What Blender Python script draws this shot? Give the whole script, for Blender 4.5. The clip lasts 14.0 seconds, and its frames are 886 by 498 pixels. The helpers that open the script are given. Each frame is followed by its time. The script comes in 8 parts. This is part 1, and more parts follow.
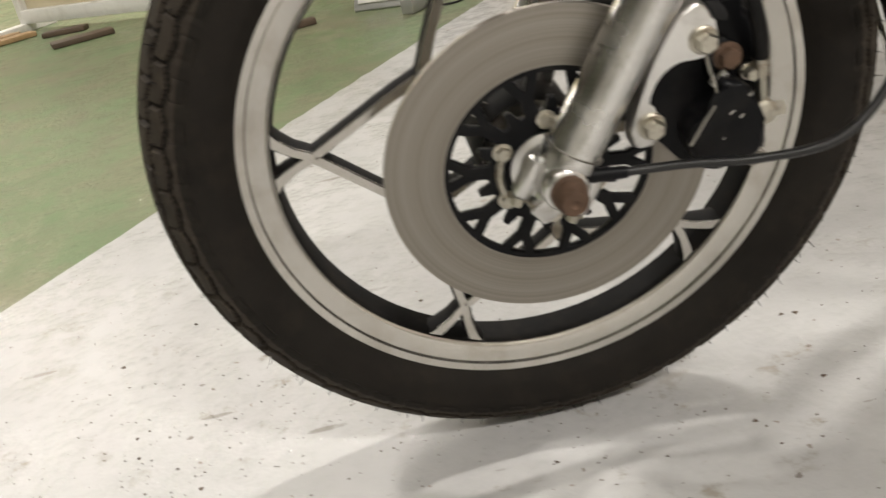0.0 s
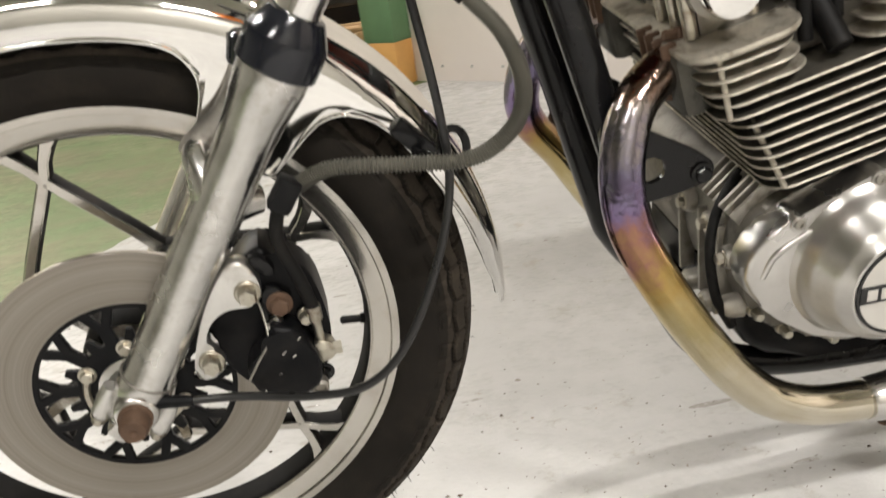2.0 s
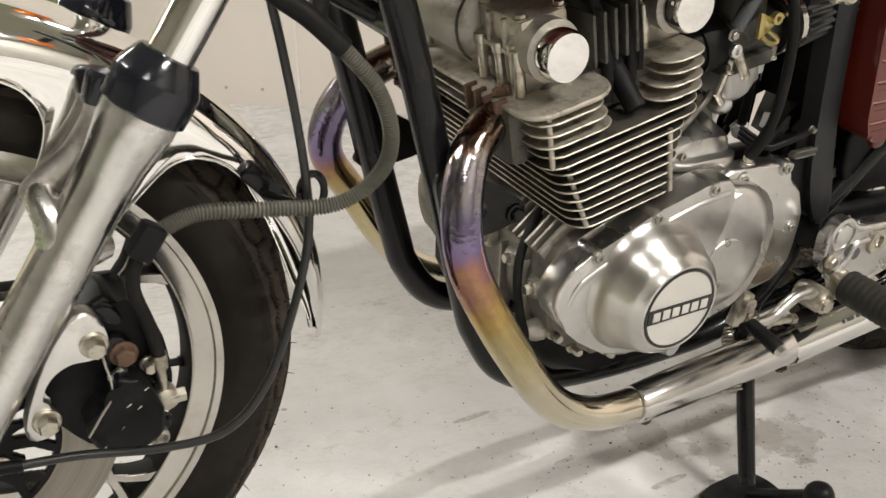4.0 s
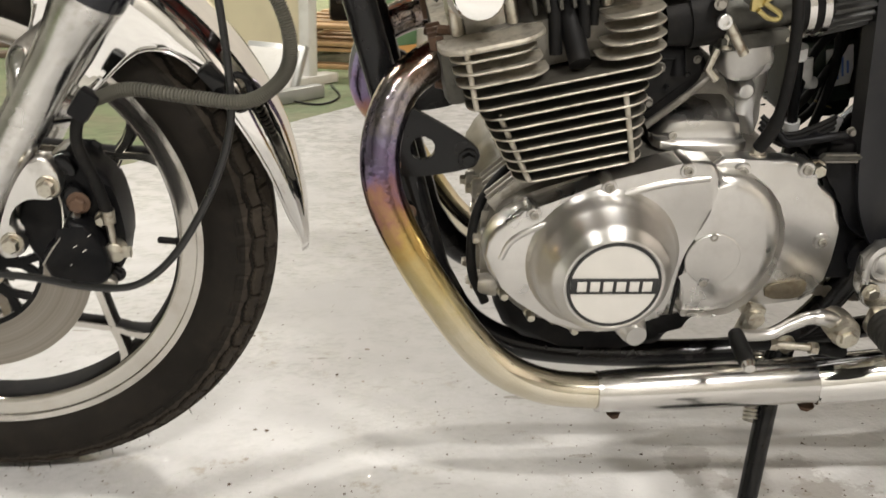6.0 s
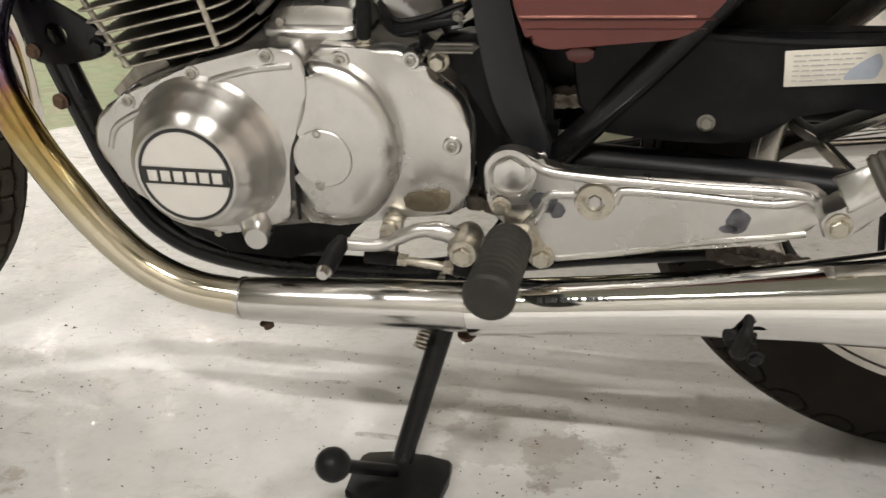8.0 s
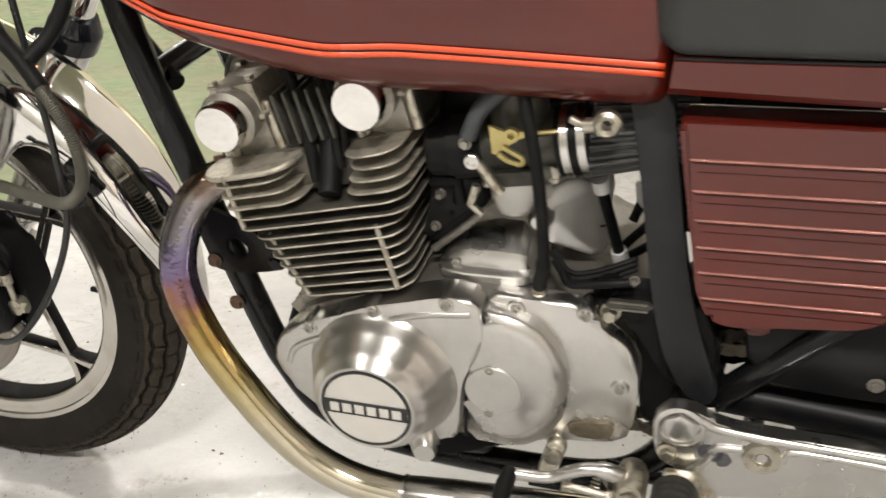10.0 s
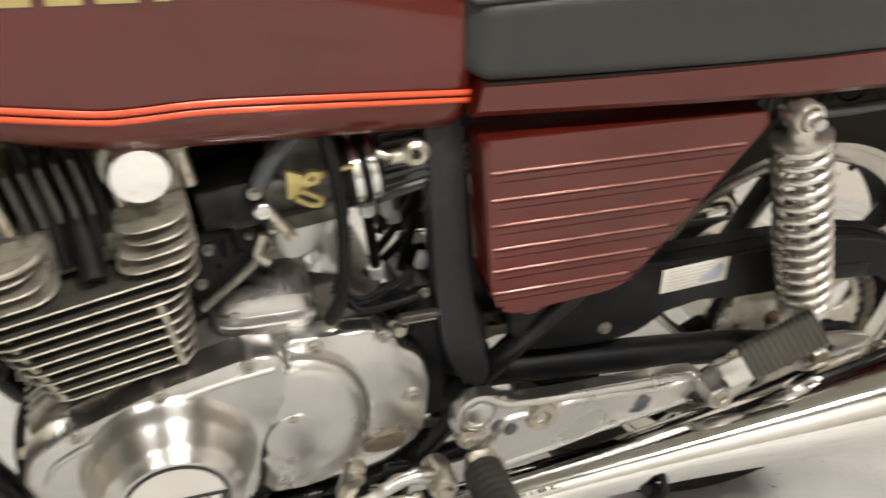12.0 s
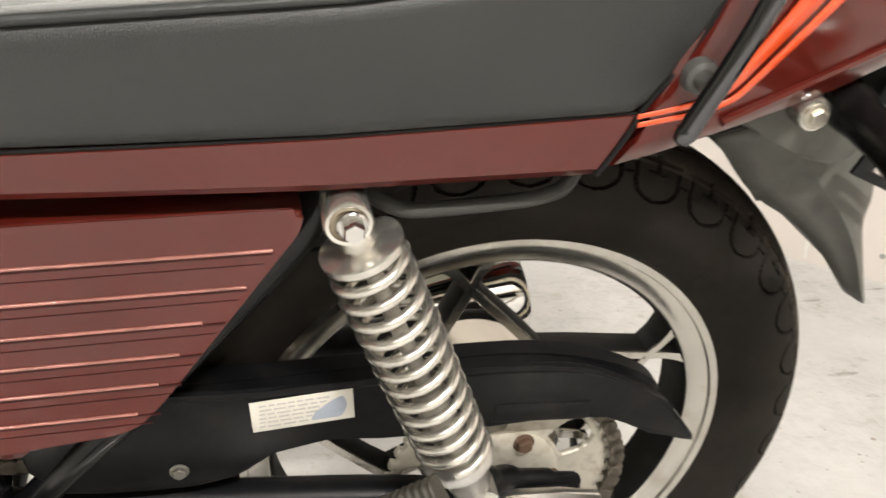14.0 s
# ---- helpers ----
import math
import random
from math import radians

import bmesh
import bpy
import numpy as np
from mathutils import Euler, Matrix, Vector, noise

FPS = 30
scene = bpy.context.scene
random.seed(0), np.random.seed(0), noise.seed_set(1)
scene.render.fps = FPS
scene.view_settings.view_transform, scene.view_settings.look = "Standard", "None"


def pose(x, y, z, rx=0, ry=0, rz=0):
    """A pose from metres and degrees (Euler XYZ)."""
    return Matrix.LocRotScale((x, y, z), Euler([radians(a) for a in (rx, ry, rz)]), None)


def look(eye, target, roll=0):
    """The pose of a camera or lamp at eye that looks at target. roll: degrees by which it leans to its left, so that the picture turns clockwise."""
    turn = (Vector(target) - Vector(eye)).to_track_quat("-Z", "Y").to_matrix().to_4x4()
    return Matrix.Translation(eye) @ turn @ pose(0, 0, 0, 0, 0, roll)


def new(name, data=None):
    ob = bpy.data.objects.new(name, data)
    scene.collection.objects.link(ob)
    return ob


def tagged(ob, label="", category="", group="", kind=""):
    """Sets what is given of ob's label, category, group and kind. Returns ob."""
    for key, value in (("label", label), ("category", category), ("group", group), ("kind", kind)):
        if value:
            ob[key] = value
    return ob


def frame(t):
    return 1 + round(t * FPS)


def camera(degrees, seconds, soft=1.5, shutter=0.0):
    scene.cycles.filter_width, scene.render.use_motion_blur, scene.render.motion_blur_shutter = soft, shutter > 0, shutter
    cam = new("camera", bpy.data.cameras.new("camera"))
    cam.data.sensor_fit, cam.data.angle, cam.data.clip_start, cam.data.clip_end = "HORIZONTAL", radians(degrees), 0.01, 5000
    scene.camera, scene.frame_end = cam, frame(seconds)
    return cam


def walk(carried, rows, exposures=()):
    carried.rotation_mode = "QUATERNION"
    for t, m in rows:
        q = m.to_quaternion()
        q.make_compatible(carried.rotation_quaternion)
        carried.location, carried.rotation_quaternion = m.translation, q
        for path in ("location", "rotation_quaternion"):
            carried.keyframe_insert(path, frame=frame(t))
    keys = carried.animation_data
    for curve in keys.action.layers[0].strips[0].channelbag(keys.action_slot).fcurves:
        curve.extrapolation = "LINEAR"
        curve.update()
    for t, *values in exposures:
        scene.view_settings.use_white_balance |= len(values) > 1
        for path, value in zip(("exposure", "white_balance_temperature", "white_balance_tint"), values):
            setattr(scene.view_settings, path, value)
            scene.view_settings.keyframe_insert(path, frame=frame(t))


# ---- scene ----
cam = camera(51.1, 14.0, soft=1.5, shutter=0.4)
PATH = [
    (0, (-0.138, -0.842, 0.588), (-0.05, 0.976, -0.241), -12.3),
    (0.5, (0.023, -0.885, 0.532), (0.034, 0.954, -0.254), -12.0),
    (1, (0.168, -0.898, 0.522), (0.178, 0.951, -0.24), -11.2),
    (1.5, (0.25, -0.904, 0.576), (0.298, 0.965, -0.135), -9.9),
    (2, (0.198, -0.913, 0.685), (0.415, 0.948, -0.015), -8.2),
    (2.5, (0.087, -0.905, 0.745), (0.554, 0.902, 0.024), -6.0),
    (3, (0.002, -0.89, 0.755), (0.752, 0.819, 0.036), -3.6),
    (3.5, (-0.009, -0.882, 0.743), (0.918, 0.736, 0.019), -1.8),
    (3.7, (0.001, -0.881, 0.739), (0.943, 0.725, 0.009), -1.4),
    (5.8, (0.381, -1.032, 0.656), (0.639, 0.841, 0.004), 1.9),
    (6, (0.418, -1.068, 0.649), (0.588, 0.813, -0.007), 1.7),
    (6.5, (0.511, -1.087, 0.597), (0.521, 0.795, -0.08), 1.3),
    (7, (0.697, -1.057, 0.569), (0.576, 0.816, -0.122), 0.7),
    (7.5, (0.882, -1.028, 0.563), (0.628, 0.827, -0.14), -0.0),
    (8, (1.052, -1.006, 0.565), (0.654, 0.823, -0.141), -0.4),
    (8.5, (1.109, -0.978, 0.644), (0.559, 0.813, -0.057), -0.7),
    (9, (1.125, -0.969, 0.748), (0.443, 0.768, 0.028), -0.8),
    (9.2, (1.127, -0.968, 0.779), (0.409, 0.743, 0.034), -0.9),
    (11.3, (0.568, -0.986, 0.839), (0.805, 0.836, 0.048), 0.7),
    (11.5, (0.572, -0.968, 0.849), (0.934, 0.828, 0.047), 1.0),
    (12, (0.635, -0.925, 0.865), (1.287, 0.771, 0.03), 1.8),
    (12.5, (0.758, -0.907, 0.864), (1.574, 0.718, 0.031), 1.8),
    (13, (0.941, -0.896, 0.871), (1.658, 0.772, 0.032), 1.2),
    (13.5, (1.119, -0.876, 0.881), (1.694, 0.854, 0.058), 2.0),
    (14, (1.162, -0.812, 0.855), (1.598, 0.96, 0.036), 2.4),
]
walk(cam, [(t, look(eye, target, roll)) for t, eye, target, roll in PATH],
     exposures=[(0.0, -0.02), (1.0, 0.08), (2.0, 0.34), (3.7, 0.34), (6.0, 0.36), (7.5, 0.18), (8.2, 0.22), (9.2, 0.36), (11.3, 0.38), (12.5, 0.56), (14.0, 0.78)])

# ---- light of the workshop: rows of ceiling tubes, closed room ----
world = bpy.data.worlds.new("world")
scene.world = world
world.use_nodes = True
world.node_tree.nodes["Background"].inputs[0].default_value = (1.0, 0.93, 0.84, 1)
world.node_tree.nodes["Background"].inputs[1].default_value = 0.06
CEILING = 5.0
# place, length and power of each batten; (1.4, 7.2) and (3.3, 2.1) are fill, added to even the floor
LAMPS = [(-1.8, 6.9, 1.2, 105), (-4.1, 7.6, 1.2, 115), (-6.4, 8.9, 1.2, 110), (-3.05, 2.45, 0.4, 102), (-3.05, 1.0, 0.4, 102), (1.4, 7.2, 1.2, 210),
         (3.3, 2.1, 1.2, 355), (-1.6, -4.2, 1.2, 95), (1.9, -4.2, 1.2, 300)]

# ---- materials ----


def nodes_of(m):
    m.use_nodes = True
    nt = m.node_tree
    return nt, nt.nodes["Principled BSDF"]


def noise_node(nt, coord, scale, detail=4.0, rough=0.55):
    n = nt.nodes.new("ShaderNodeTexNoise")
    n.inputs["Scale"].default_value = scale
    n.inputs["Detail"].default_value = detail
    n.inputs["Roughness"].default_value = rough
    nt.links.new(coord, n.inputs["Vector"])
    return n.outputs["Fac"]


def ramp_node(nt, fac, stops):
    r = nt.nodes.new("ShaderNodeValToRGB")
    el = r.color_ramp.elements
    while len(el) < len(stops):
        el.new(0.5)
    for e, (pos, col) in zip(el, stops):
        e.position = pos
        e.color = (*col, 1) if len(col) == 3 else col
    nt.links.new(fac, r.inputs["Fac"])
    return r.outputs["Color"]


def math_node(nt, op, a, b=None, clamp=False):
    n = nt.nodes.new("ShaderNodeMath")
    n.operation, n.use_clamp = op, clamp
    for k, v in enumerate((a, b)):
        if v is None:
            continue
        if isinstance(v, (int, float)):
            n.inputs[k].default_value = v
        else:
            nt.links.new(v, n.inputs[k])
    return n.outputs[0]


def mix_node(nt, fac, a, b):
    n = nt.nodes.new("ShaderNodeMix")
    n.data_type = "RGBA"
    for sock, v in ((n.inputs[0], fac), (n.inputs[6], a), (n.inputs[7], b)):
        if isinstance(v, tuple):
            sock.default_value = (*v, 1)
        elif isinstance(v, (int, float)):
            sock.default_value = v
        else:
            nt.links.new(v, sock)
    return n.outputs[2]


def surface(name, base, rough=0.5, metal=0.0, vary=0.15, scale=8.0, fine=120.0, bump=0.1, coat=0.0,
            dirt=None, dirt_amount=0.0, rough_vary=0.1, bump_distance=0.002, spec=0.5):
    """A surface with coarse and fine variation of colour and gloss, a little relief, and patches of dirt."""
    m = bpy.data.materials.new(name)
    nt, b = nodes_of(m)
    co = nt.nodes.new("ShaderNodeTexCoord").outputs["Object"]
    big, small = noise_node(nt, co, scale), noise_node(nt, co, fine, 3.0)
    lo, hi = [tuple(max(0.0, c * (1 + s * vary)) for c in base) for s in (-1, 1)]
    col = ramp_node(nt, big, [(0.3, lo), (0.7, hi)])
    f2 = math_node(nt, "MULTIPLY", small, 0.35 * min(1.0, vary * 3))
    col = mix_node(nt, f2, col, tuple(c * 0.6 for c in base))
    if dirt:
        d = noise_node(nt, co, scale * 2.3, 6.0, 0.65)
        df = ramp_node(nt, d, [(0.5, (0, 0, 0)), (0.72, (1, 1, 1))])
        df = math_node(nt, "MULTIPLY", df, dirt_amount)
        col = mix_node(nt, df, col, dirt)
    nt.links.new(col, b.inputs["Base Color"])
    b.inputs["Metallic"].default_value = metal
    b.inputs["Specular IOR Level"].default_value = spec
    r = math_node(nt, "MULTIPLY", math_node(nt, "SUBTRACT", big, 0.5), rough_vary * 2)
    r = math_node(nt, "ADD", r, rough, clamp=True)
    nt.links.new(r, b.inputs["Roughness"])
    if coat:
        b.inputs["Coat Weight"].default_value = coat
        b.inputs["Coat Roughness"].default_value = 0.06
    if bump:
        bp = nt.nodes.new("ShaderNodeBump")
        bp.inputs["Strength"].default_value = bump
        bp.inputs["Distance"].default_value = bump_distance
        nt.links.new(small, bp.inputs["Height"])
        nt.links.new(bp.outputs["Normal"], b.inputs["Normal"])
    return m


def wavy_coat(m, scale, depth):
    """Slow waves in the clear coat, as on old resprayed sheet metal."""
    nt, b = m.node_tree, next(n for n in m.node_tree.nodes if n.type == "BSDF_PRINCIPLED")
    co = nt.nodes.new("ShaderNodeTexCoord").outputs["Object"]
    bp = nt.nodes.new("ShaderNodeBump")
    bp.inputs["Strength"].default_value = 1.0
    bp.inputs["Distance"].default_value = depth
    nt.links.new(noise_node(nt, co, scale, 1.0), bp.inputs["Height"])
    nt.links.new(bp.outputs["Normal"], b.inputs["Coat Normal"])
    b.inputs["Coat IOR"].default_value = 1.52
    b.inputs["Coat Roughness"].default_value = 0.035


CHROME = surface("chrome", (0.86, 0.85, 0.83), 0.06, 1.0, 0.04, 12, 90, 0.01, rough_vary=0.03)
CHROME_WORN = surface("worn_chrome", (0.68, 0.665, 0.645), 0.19, 1.0, 0.08, 14, 160, 0.03, rough_vary=0.08)
POLISHED = surface("polished_aluminium", (0.63, 0.618, 0.598), 0.29, 1.0, 0.10, 11, 260, 0.05, dirt=(0.42, 0.40, 0.37), dirt_amount=0.3, rough_vary=0.10)
BRUSHED = surface("turned_aluminium", (0.62, 0.607, 0.585), 0.30, 1.0, 0.10, 9, 220, 0.04, dirt=(0.36, 0.34, 0.31), dirt_amount=0.3, rough_vary=0.06)
SATIN = surface("satin_aluminium", (0.73, 0.72, 0.70), 0.31, 1.0, 0.14, 12, 260, 0.06, dirt=(0.34, 0.31, 0.27), dirt_amount=0.45, rough_vary=0.14)
DULL_STAY = surface("dull_cast_stay", (0.50, 0.475, 0.44), 0.44, 0.9, 0.3, 30, 300, 0.12, dirt=(0.16, 0.13, 0.10), dirt_amount=0.6, rough_vary=0.14)
SATIN_BRIGHT = surface("bright_plated_steel", (0.74, 0.715, 0.66), 0.24, 0.9, 0.08, 20, 200, 0.03, rough_vary=0.06)
FORK_ALLOY = surface("polished_fork_alloy", (0.68, 0.67, 0.65), 0.22, 1.0, 0.14, 26, 420, 0.10, dirt=(0.36, 0.335, 0.30), dirt_amount=0.55, rough_vary=0.22)
CAST = surface("cast_aluminium", (0.40, 0.38, 0.34), 0.48, 0.85, 0.25, 14, 340, 0.2, dirt=(0.10, 0.08, 0.055), dirt_amount=0.7)
# grimy fin faces, darkened further for the shade of the deep gaps
FIN_FACE = surface("shaded_fin_face", (0.11, 0.102, 0.085), 0.55, 0.5, 0.35, 30, 300, 0.2, dirt=(0.02, 0.017, 0.013), dirt_amount=0.7)
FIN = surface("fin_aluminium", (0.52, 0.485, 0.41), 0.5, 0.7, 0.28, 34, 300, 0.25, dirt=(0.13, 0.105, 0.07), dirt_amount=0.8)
DARK_CAST = surface("grimy_casting", (0.20, 0.188, 0.165), 0.45, 0.6, 0.3, 16, 300, 0.2, dirt=(0.05, 0.04, 0.028), dirt_amount=0.6)
SOOTY = surface("sooty_casting", (0.085, 0.082, 0.070), 0.5, 0.5, 0.35, 30, 300, 0.2, dirt=(0.02, 0.017, 0.013), dirt_amount=0.7)
RIM_FACE = surface("machined_rim_face", (0.66, 0.635, 0.59), 0.18, 0.97, 0.08, 10, 260, 0.05, dirt=(0.36, 0.31, 0.25), dirt_amount=0.4)
RIM_PAINT = surface("rim_dark_paint", (0.008, 0.0075, 0.007), 0.65, 0.0, 0.25, 14, 260, 0.12, dirt=(0.028, 0.022, 0.017), dirt_amount=0.4, spec=0.1)
BLACK = surface("black_gloss_paint", (0.006, 0.006, 0.0065), 0.22, 0.0, 0.2, 10, 200, 0.03, dirt=(0.045, 0.038, 0.032), dirt_amount=0.25, spec=0.3)
BLACK_DEEP = surface("black_chrome", (0.115, 0.115, 0.12), 0.14, 1.0, 0.1, 10, 200, 0.01, rough_vary=0.05)
BLACK_SATIN = surface("black_satin_paint", (0.0055, 0.0056, 0.0064), 0.38, 0.0, 0.2, 10, 220, 0.06, dirt=(0.034, 0.030, 0.026), dirt_amount=0.28, spec=0.14)
PLASTIC = surface("black_plastic", (0.006, 0.006, 0.0066), 0.42, 0.0, 0.15, 12, 400, 0.1, spec=0.18)
GREY_PLASTIC = surface("grey_black_plastic", (0.05, 0.05, 0.047), 0.5, 0.0, 0.15, 12, 300, 0.1, spec=0.25)
RUBBER = surface("black_rubber", (0.0075, 0.0073, 0.0072), 0.55, 0.0, 0.2, 18, 350, 0.12, dirt=(0.036, 0.031, 0.026), dirt_amount=0.3, spec=0.16)
TREAD = surface("dusty_tread_rubber", (0.036, 0.029, 0.022), 0.75, 0.0, 0.3, 22, 260, 0.2, dirt=(0.075, 0.06, 0.042), dirt_amount=0.5, spec=0.2)
TYRE = surface("tyre_rubber", (0.0165, 0.0142, 0.0118), 0.75, 0.0, 0.25, 14, 260, 0.15, dirt=(0.030, 0.024, 0.018), dirt_amount=0.4, spec=0.12)
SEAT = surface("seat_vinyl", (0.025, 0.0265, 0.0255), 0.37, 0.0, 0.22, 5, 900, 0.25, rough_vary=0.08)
# base colour raised far above the seat's to carry the lamp shine
SEAT_TOP = surface("seat_sheen_vinyl", (0.22, 0.22, 0.215), 0.30, 0.0, 0.1, 7, 700, 0.25)
MAROON = surface("maroon_paint", (0.082, 0.0085, 0.0048), 0.34, 0.0, 0.14, 9, 620, 0.012, coat=1.0, rough_vary=0.04, spec=0.10)
wavy_coat(MAROON, 7.0, 0.0022)
ORANGE = surface("orange_stripe", (0.85, 0.09, 0.02), 0.3, 0.0, 0.05, 6, 300, 0.0, coat=0.8)
# rib colours paint the step's highlight and the shade below it
RIB_EDGE = surface("maroon_rib_highlight", (0.40, 0.165, 0.135), 0.2, 0.35, 0.3, 30, 300, 0.02, coat=0.8)
RIB_SHADE = surface("maroon_groove_shade", (0.038, 0.0065, 0.005), 0.5, 0.0, 0.3, 30, 300, 0.02, spec=0.2)
STEEL = surface("zinc_plated_steel", (0.56, 0.53, 0.45), 0.35, 0.95, 0.12, 40, 300, 0.06, dirt=(0.17, 0.10, 0.05), dirt_amount=0.8)
RUST = surface("rusty_steel", (0.125, 0.075, 0.048), 0.7, 0.3, 0.3, 60, 300, 0.3, dirt=(0.08, 0.04, 0.02), dirt_amount=0.6)
BRASS = surface("yellow_passivated_brass", (0.55, 0.46, 0.20), 0.35, 0.9, 0.15, 40, 300, 0.06)
LAMP_RED = surface("red_lens", (0.85, 0.022, 0.008), 0.12, 0.0, 0.12, 20, 60, 0.6, coat=0.8)
WHITE_LABEL = surface("label_paper", (0.66, 0.63, 0.56), 0.4, 0.0, 0.1, 30, 300, 0.02)
LABEL_BLUE = surface("label_print", (0.36, 0.40, 0.47), 0.4, 0.0, 0.2, 30, 300, 0.0)
LABEL_GREY = surface("label_print_grey", (0.42, 0.41, 0.39), 0.4, 0.0, 0.1, 30, 300, 0.0)
INK = surface("black_ink", (0.015, 0.015, 0.015), 0.4, 0.0, 0.05, 30, 300, 0.0)
WOOD = surface("rough_pine", (0.42, 0.27, 0.14), 0.65, 0.0, 0.25, 9, 90, 0.3, dirt=(0.2, 0.13, 0.07), dirt_amount=0.4)
DARK_WOOD = surface("dark_wood_scrap", (0.11, 0.075, 0.05), 0.65, 0.0, 0.3, 12, 90, 0.3)
WALL_PINK = surface("pale_wall_paint", (0.74, 0.68, 0.63), 0.6, 0.0, 0.03, 1.5, 60, 0.06, dirt=(0.5, 0.45, 0.4), dirt_amount=0.15)
WALL_CREAM = surface("cream_wall_paint", (0.70, 0.62, 0.44), 0.6, 0.0, 0.05, 1.3, 60, 0.06, dirt=(0.42, 0.35, 0.24), dirt_amount=0.25)
WHITE_PAINT = surface("white_trim_paint", (0.78, 0.76, 0.72), 0.45, 0.0, 0.05, 5, 90, 0.05, dirt=(0.4, 0.36, 0.3), dirt_amount=0.3)
GREY_METAL = surface("grey_sheet_metal", (0.42, 0.42, 0.40), 0.4, 0.6, 0.12, 6, 90, 0.05)
WALL_DIM = surface("dull_wall_paint", (0.36, 0.35, 0.32), 0.6, 0.0, 0.1, 1.3, 60, 0.06)
CEIL = surface("ceiling_paint", (0.24, 0.24, 0.21), 0.7, 0.0, 0.08, 1.5, 40, 0.08)


def turned():
    """Lathe-turned aluminium: the gloss is drawn out across the turning marks round the dome's axis."""
    m = BRUSHED.copy()
    m.name = "lathe_turned_aluminium"
    nt, b = m.node_tree, next(n for n in m.node_tree.nodes if n.type == "BSDF_PRINCIPLED")
    tg = nt.nodes.new("ShaderNodeTangent")
    tg.direction_type, tg.axis = "RADIAL", "Y"
    nt.links.new(tg.outputs[0], b.inputs["Tangent"])
    b.inputs["Anisotropic"].default_value = 0.75
    b.inputs["Anisotropic Rotation"].default_value = 0.25
    return m


TURNED = turned()


def heat_tinted():
    """Chromed header pipe, blued and gilded by heat: the tint follows the distance from the port."""
    m = bpy.data.materials.new("heat_tinted_chrome")
    nt, b = nodes_of(m)
    co = nt.nodes.new("ShaderNodeTexCoord").outputs["Object"]
    sep = nt.nodes.new("ShaderNodeSeparateXYZ")
    nt.links.new(co, sep.inputs[0])
    wob = math_node(nt, "MULTIPLY", math_node(nt, "SUBTRACT", noise_node(nt, co, 22, 7, 0.68), 0.5), 0.16)
    z = math_node(nt, "ADD", sep.outputs["Z"], wob)
    f = math_node(nt, "DIVIDE", math_node(nt, "SUBTRACT", z, 0.2), 0.38, clamp=True)
    col = ramp_node(nt, f, [(0.0, (0.74, 0.69, 0.58)), (0.20, (0.66, 0.60, 0.46)), (0.38, (0.50, 0.42, 0.22)),
                            (0.53, (0.42, 0.29, 0.10)), (0.61, (0.30, 0.15, 0.12)), (0.68, (0.20, 0.15, 0.27)),
                            (0.78, (0.24, 0.22, 0.33)), (0.87, (0.36, 0.33, 0.32)), (0.94, (0.20, 0.14, 0.11)), (1.0, (0.11, 0.075, 0.055))])
    nt.links.new(col, b.inputs["Base Color"])
    b.inputs["Metallic"].default_value = 1.0
    r = math_node(nt, "ADD", math_node(nt, "MULTIPLY", noise_node(nt, co, 55, 5, 0.6), 0.20), 0.03)
    nt.links.new(r, b.inputs["Roughness"])
    # pitted chrome that breaks the highlights up near the port
    bp = nt.nodes.new("ShaderNodeBump")
    bp.inputs["Distance"].default_value = 0.0016
    pit = ramp_node(nt, f, [(0.45, (0.02, 0.02, 0.02)), (0.72, (0.55, 0.55, 0.55))])
    nt.links.new(pit, bp.inputs["Strength"])
    nt.links.new(noise_node(nt, co, 120, 3), bp.inputs["Height"])
    nt.links.new(bp.outputs["Normal"], b.inputs["Normal"])
    return m


HEADER = heat_tinted()


def disc_steel():
    """Brake disc: fine concentric wear rings round the axle."""
    m = bpy.data.materials.new("brake_disc_steel")
    nt, b = nodes_of(m)
    co = nt.nodes.new("ShaderNodeTexCoord").outputs["Object"]
    mp = nt.nodes.new("ShaderNodeMapping")
    mp.inputs["Location"].default_value = (0.003, 0, -0.331)
    nt.links.new(co, mp.inputs["Vector"])
    sep = nt.nodes.new("ShaderNodeSeparateXYZ")
    nt.links.new(mp.outputs[0], sep.inputs[0])
    r = math_node(nt, "SQRT", math_node(nt, "ADD", math_node(nt, "POWER", sep.outputs["X"], 2), math_node(nt, "POWER", sep.outputs["Z"], 2)))
    cmb = nt.nodes.new("ShaderNodeCombineXYZ")
    nt.links.new(r, cmb.inputs[0])
    ring = noise_node(nt, cmb.outputs[0], 420, 5, 0.7)
    wide = noise_node(nt, cmb.outputs[0], 70, 3)
    col = ramp_node(nt, math_node(nt, "ADD", math_node(nt, "MULTIPLY", ring, 0.5), math_node(nt, "MULTIPLY", wide, 0.5)),
                    [(0.3, (0.20, 0.18, 0.15)), (0.7, (0.40, 0.37, 0.33))])
    nt.links.new(col, b.inputs["Base Color"])
    b.inputs["Metallic"].default_value = 0.9
    b.inputs["Roughness"].default_value = 0.42
    bp = nt.nodes.new("ShaderNodeBump")
    bp.inputs["Strength"].default_value = 0.12
    bp.inputs["Distance"].default_value = 0.001
    nt.links.new(ring, bp.inputs["Height"])
    nt.links.new(bp.outputs["Normal"], b.inputs["Normal"])
    return m


DISC = disc_steel()


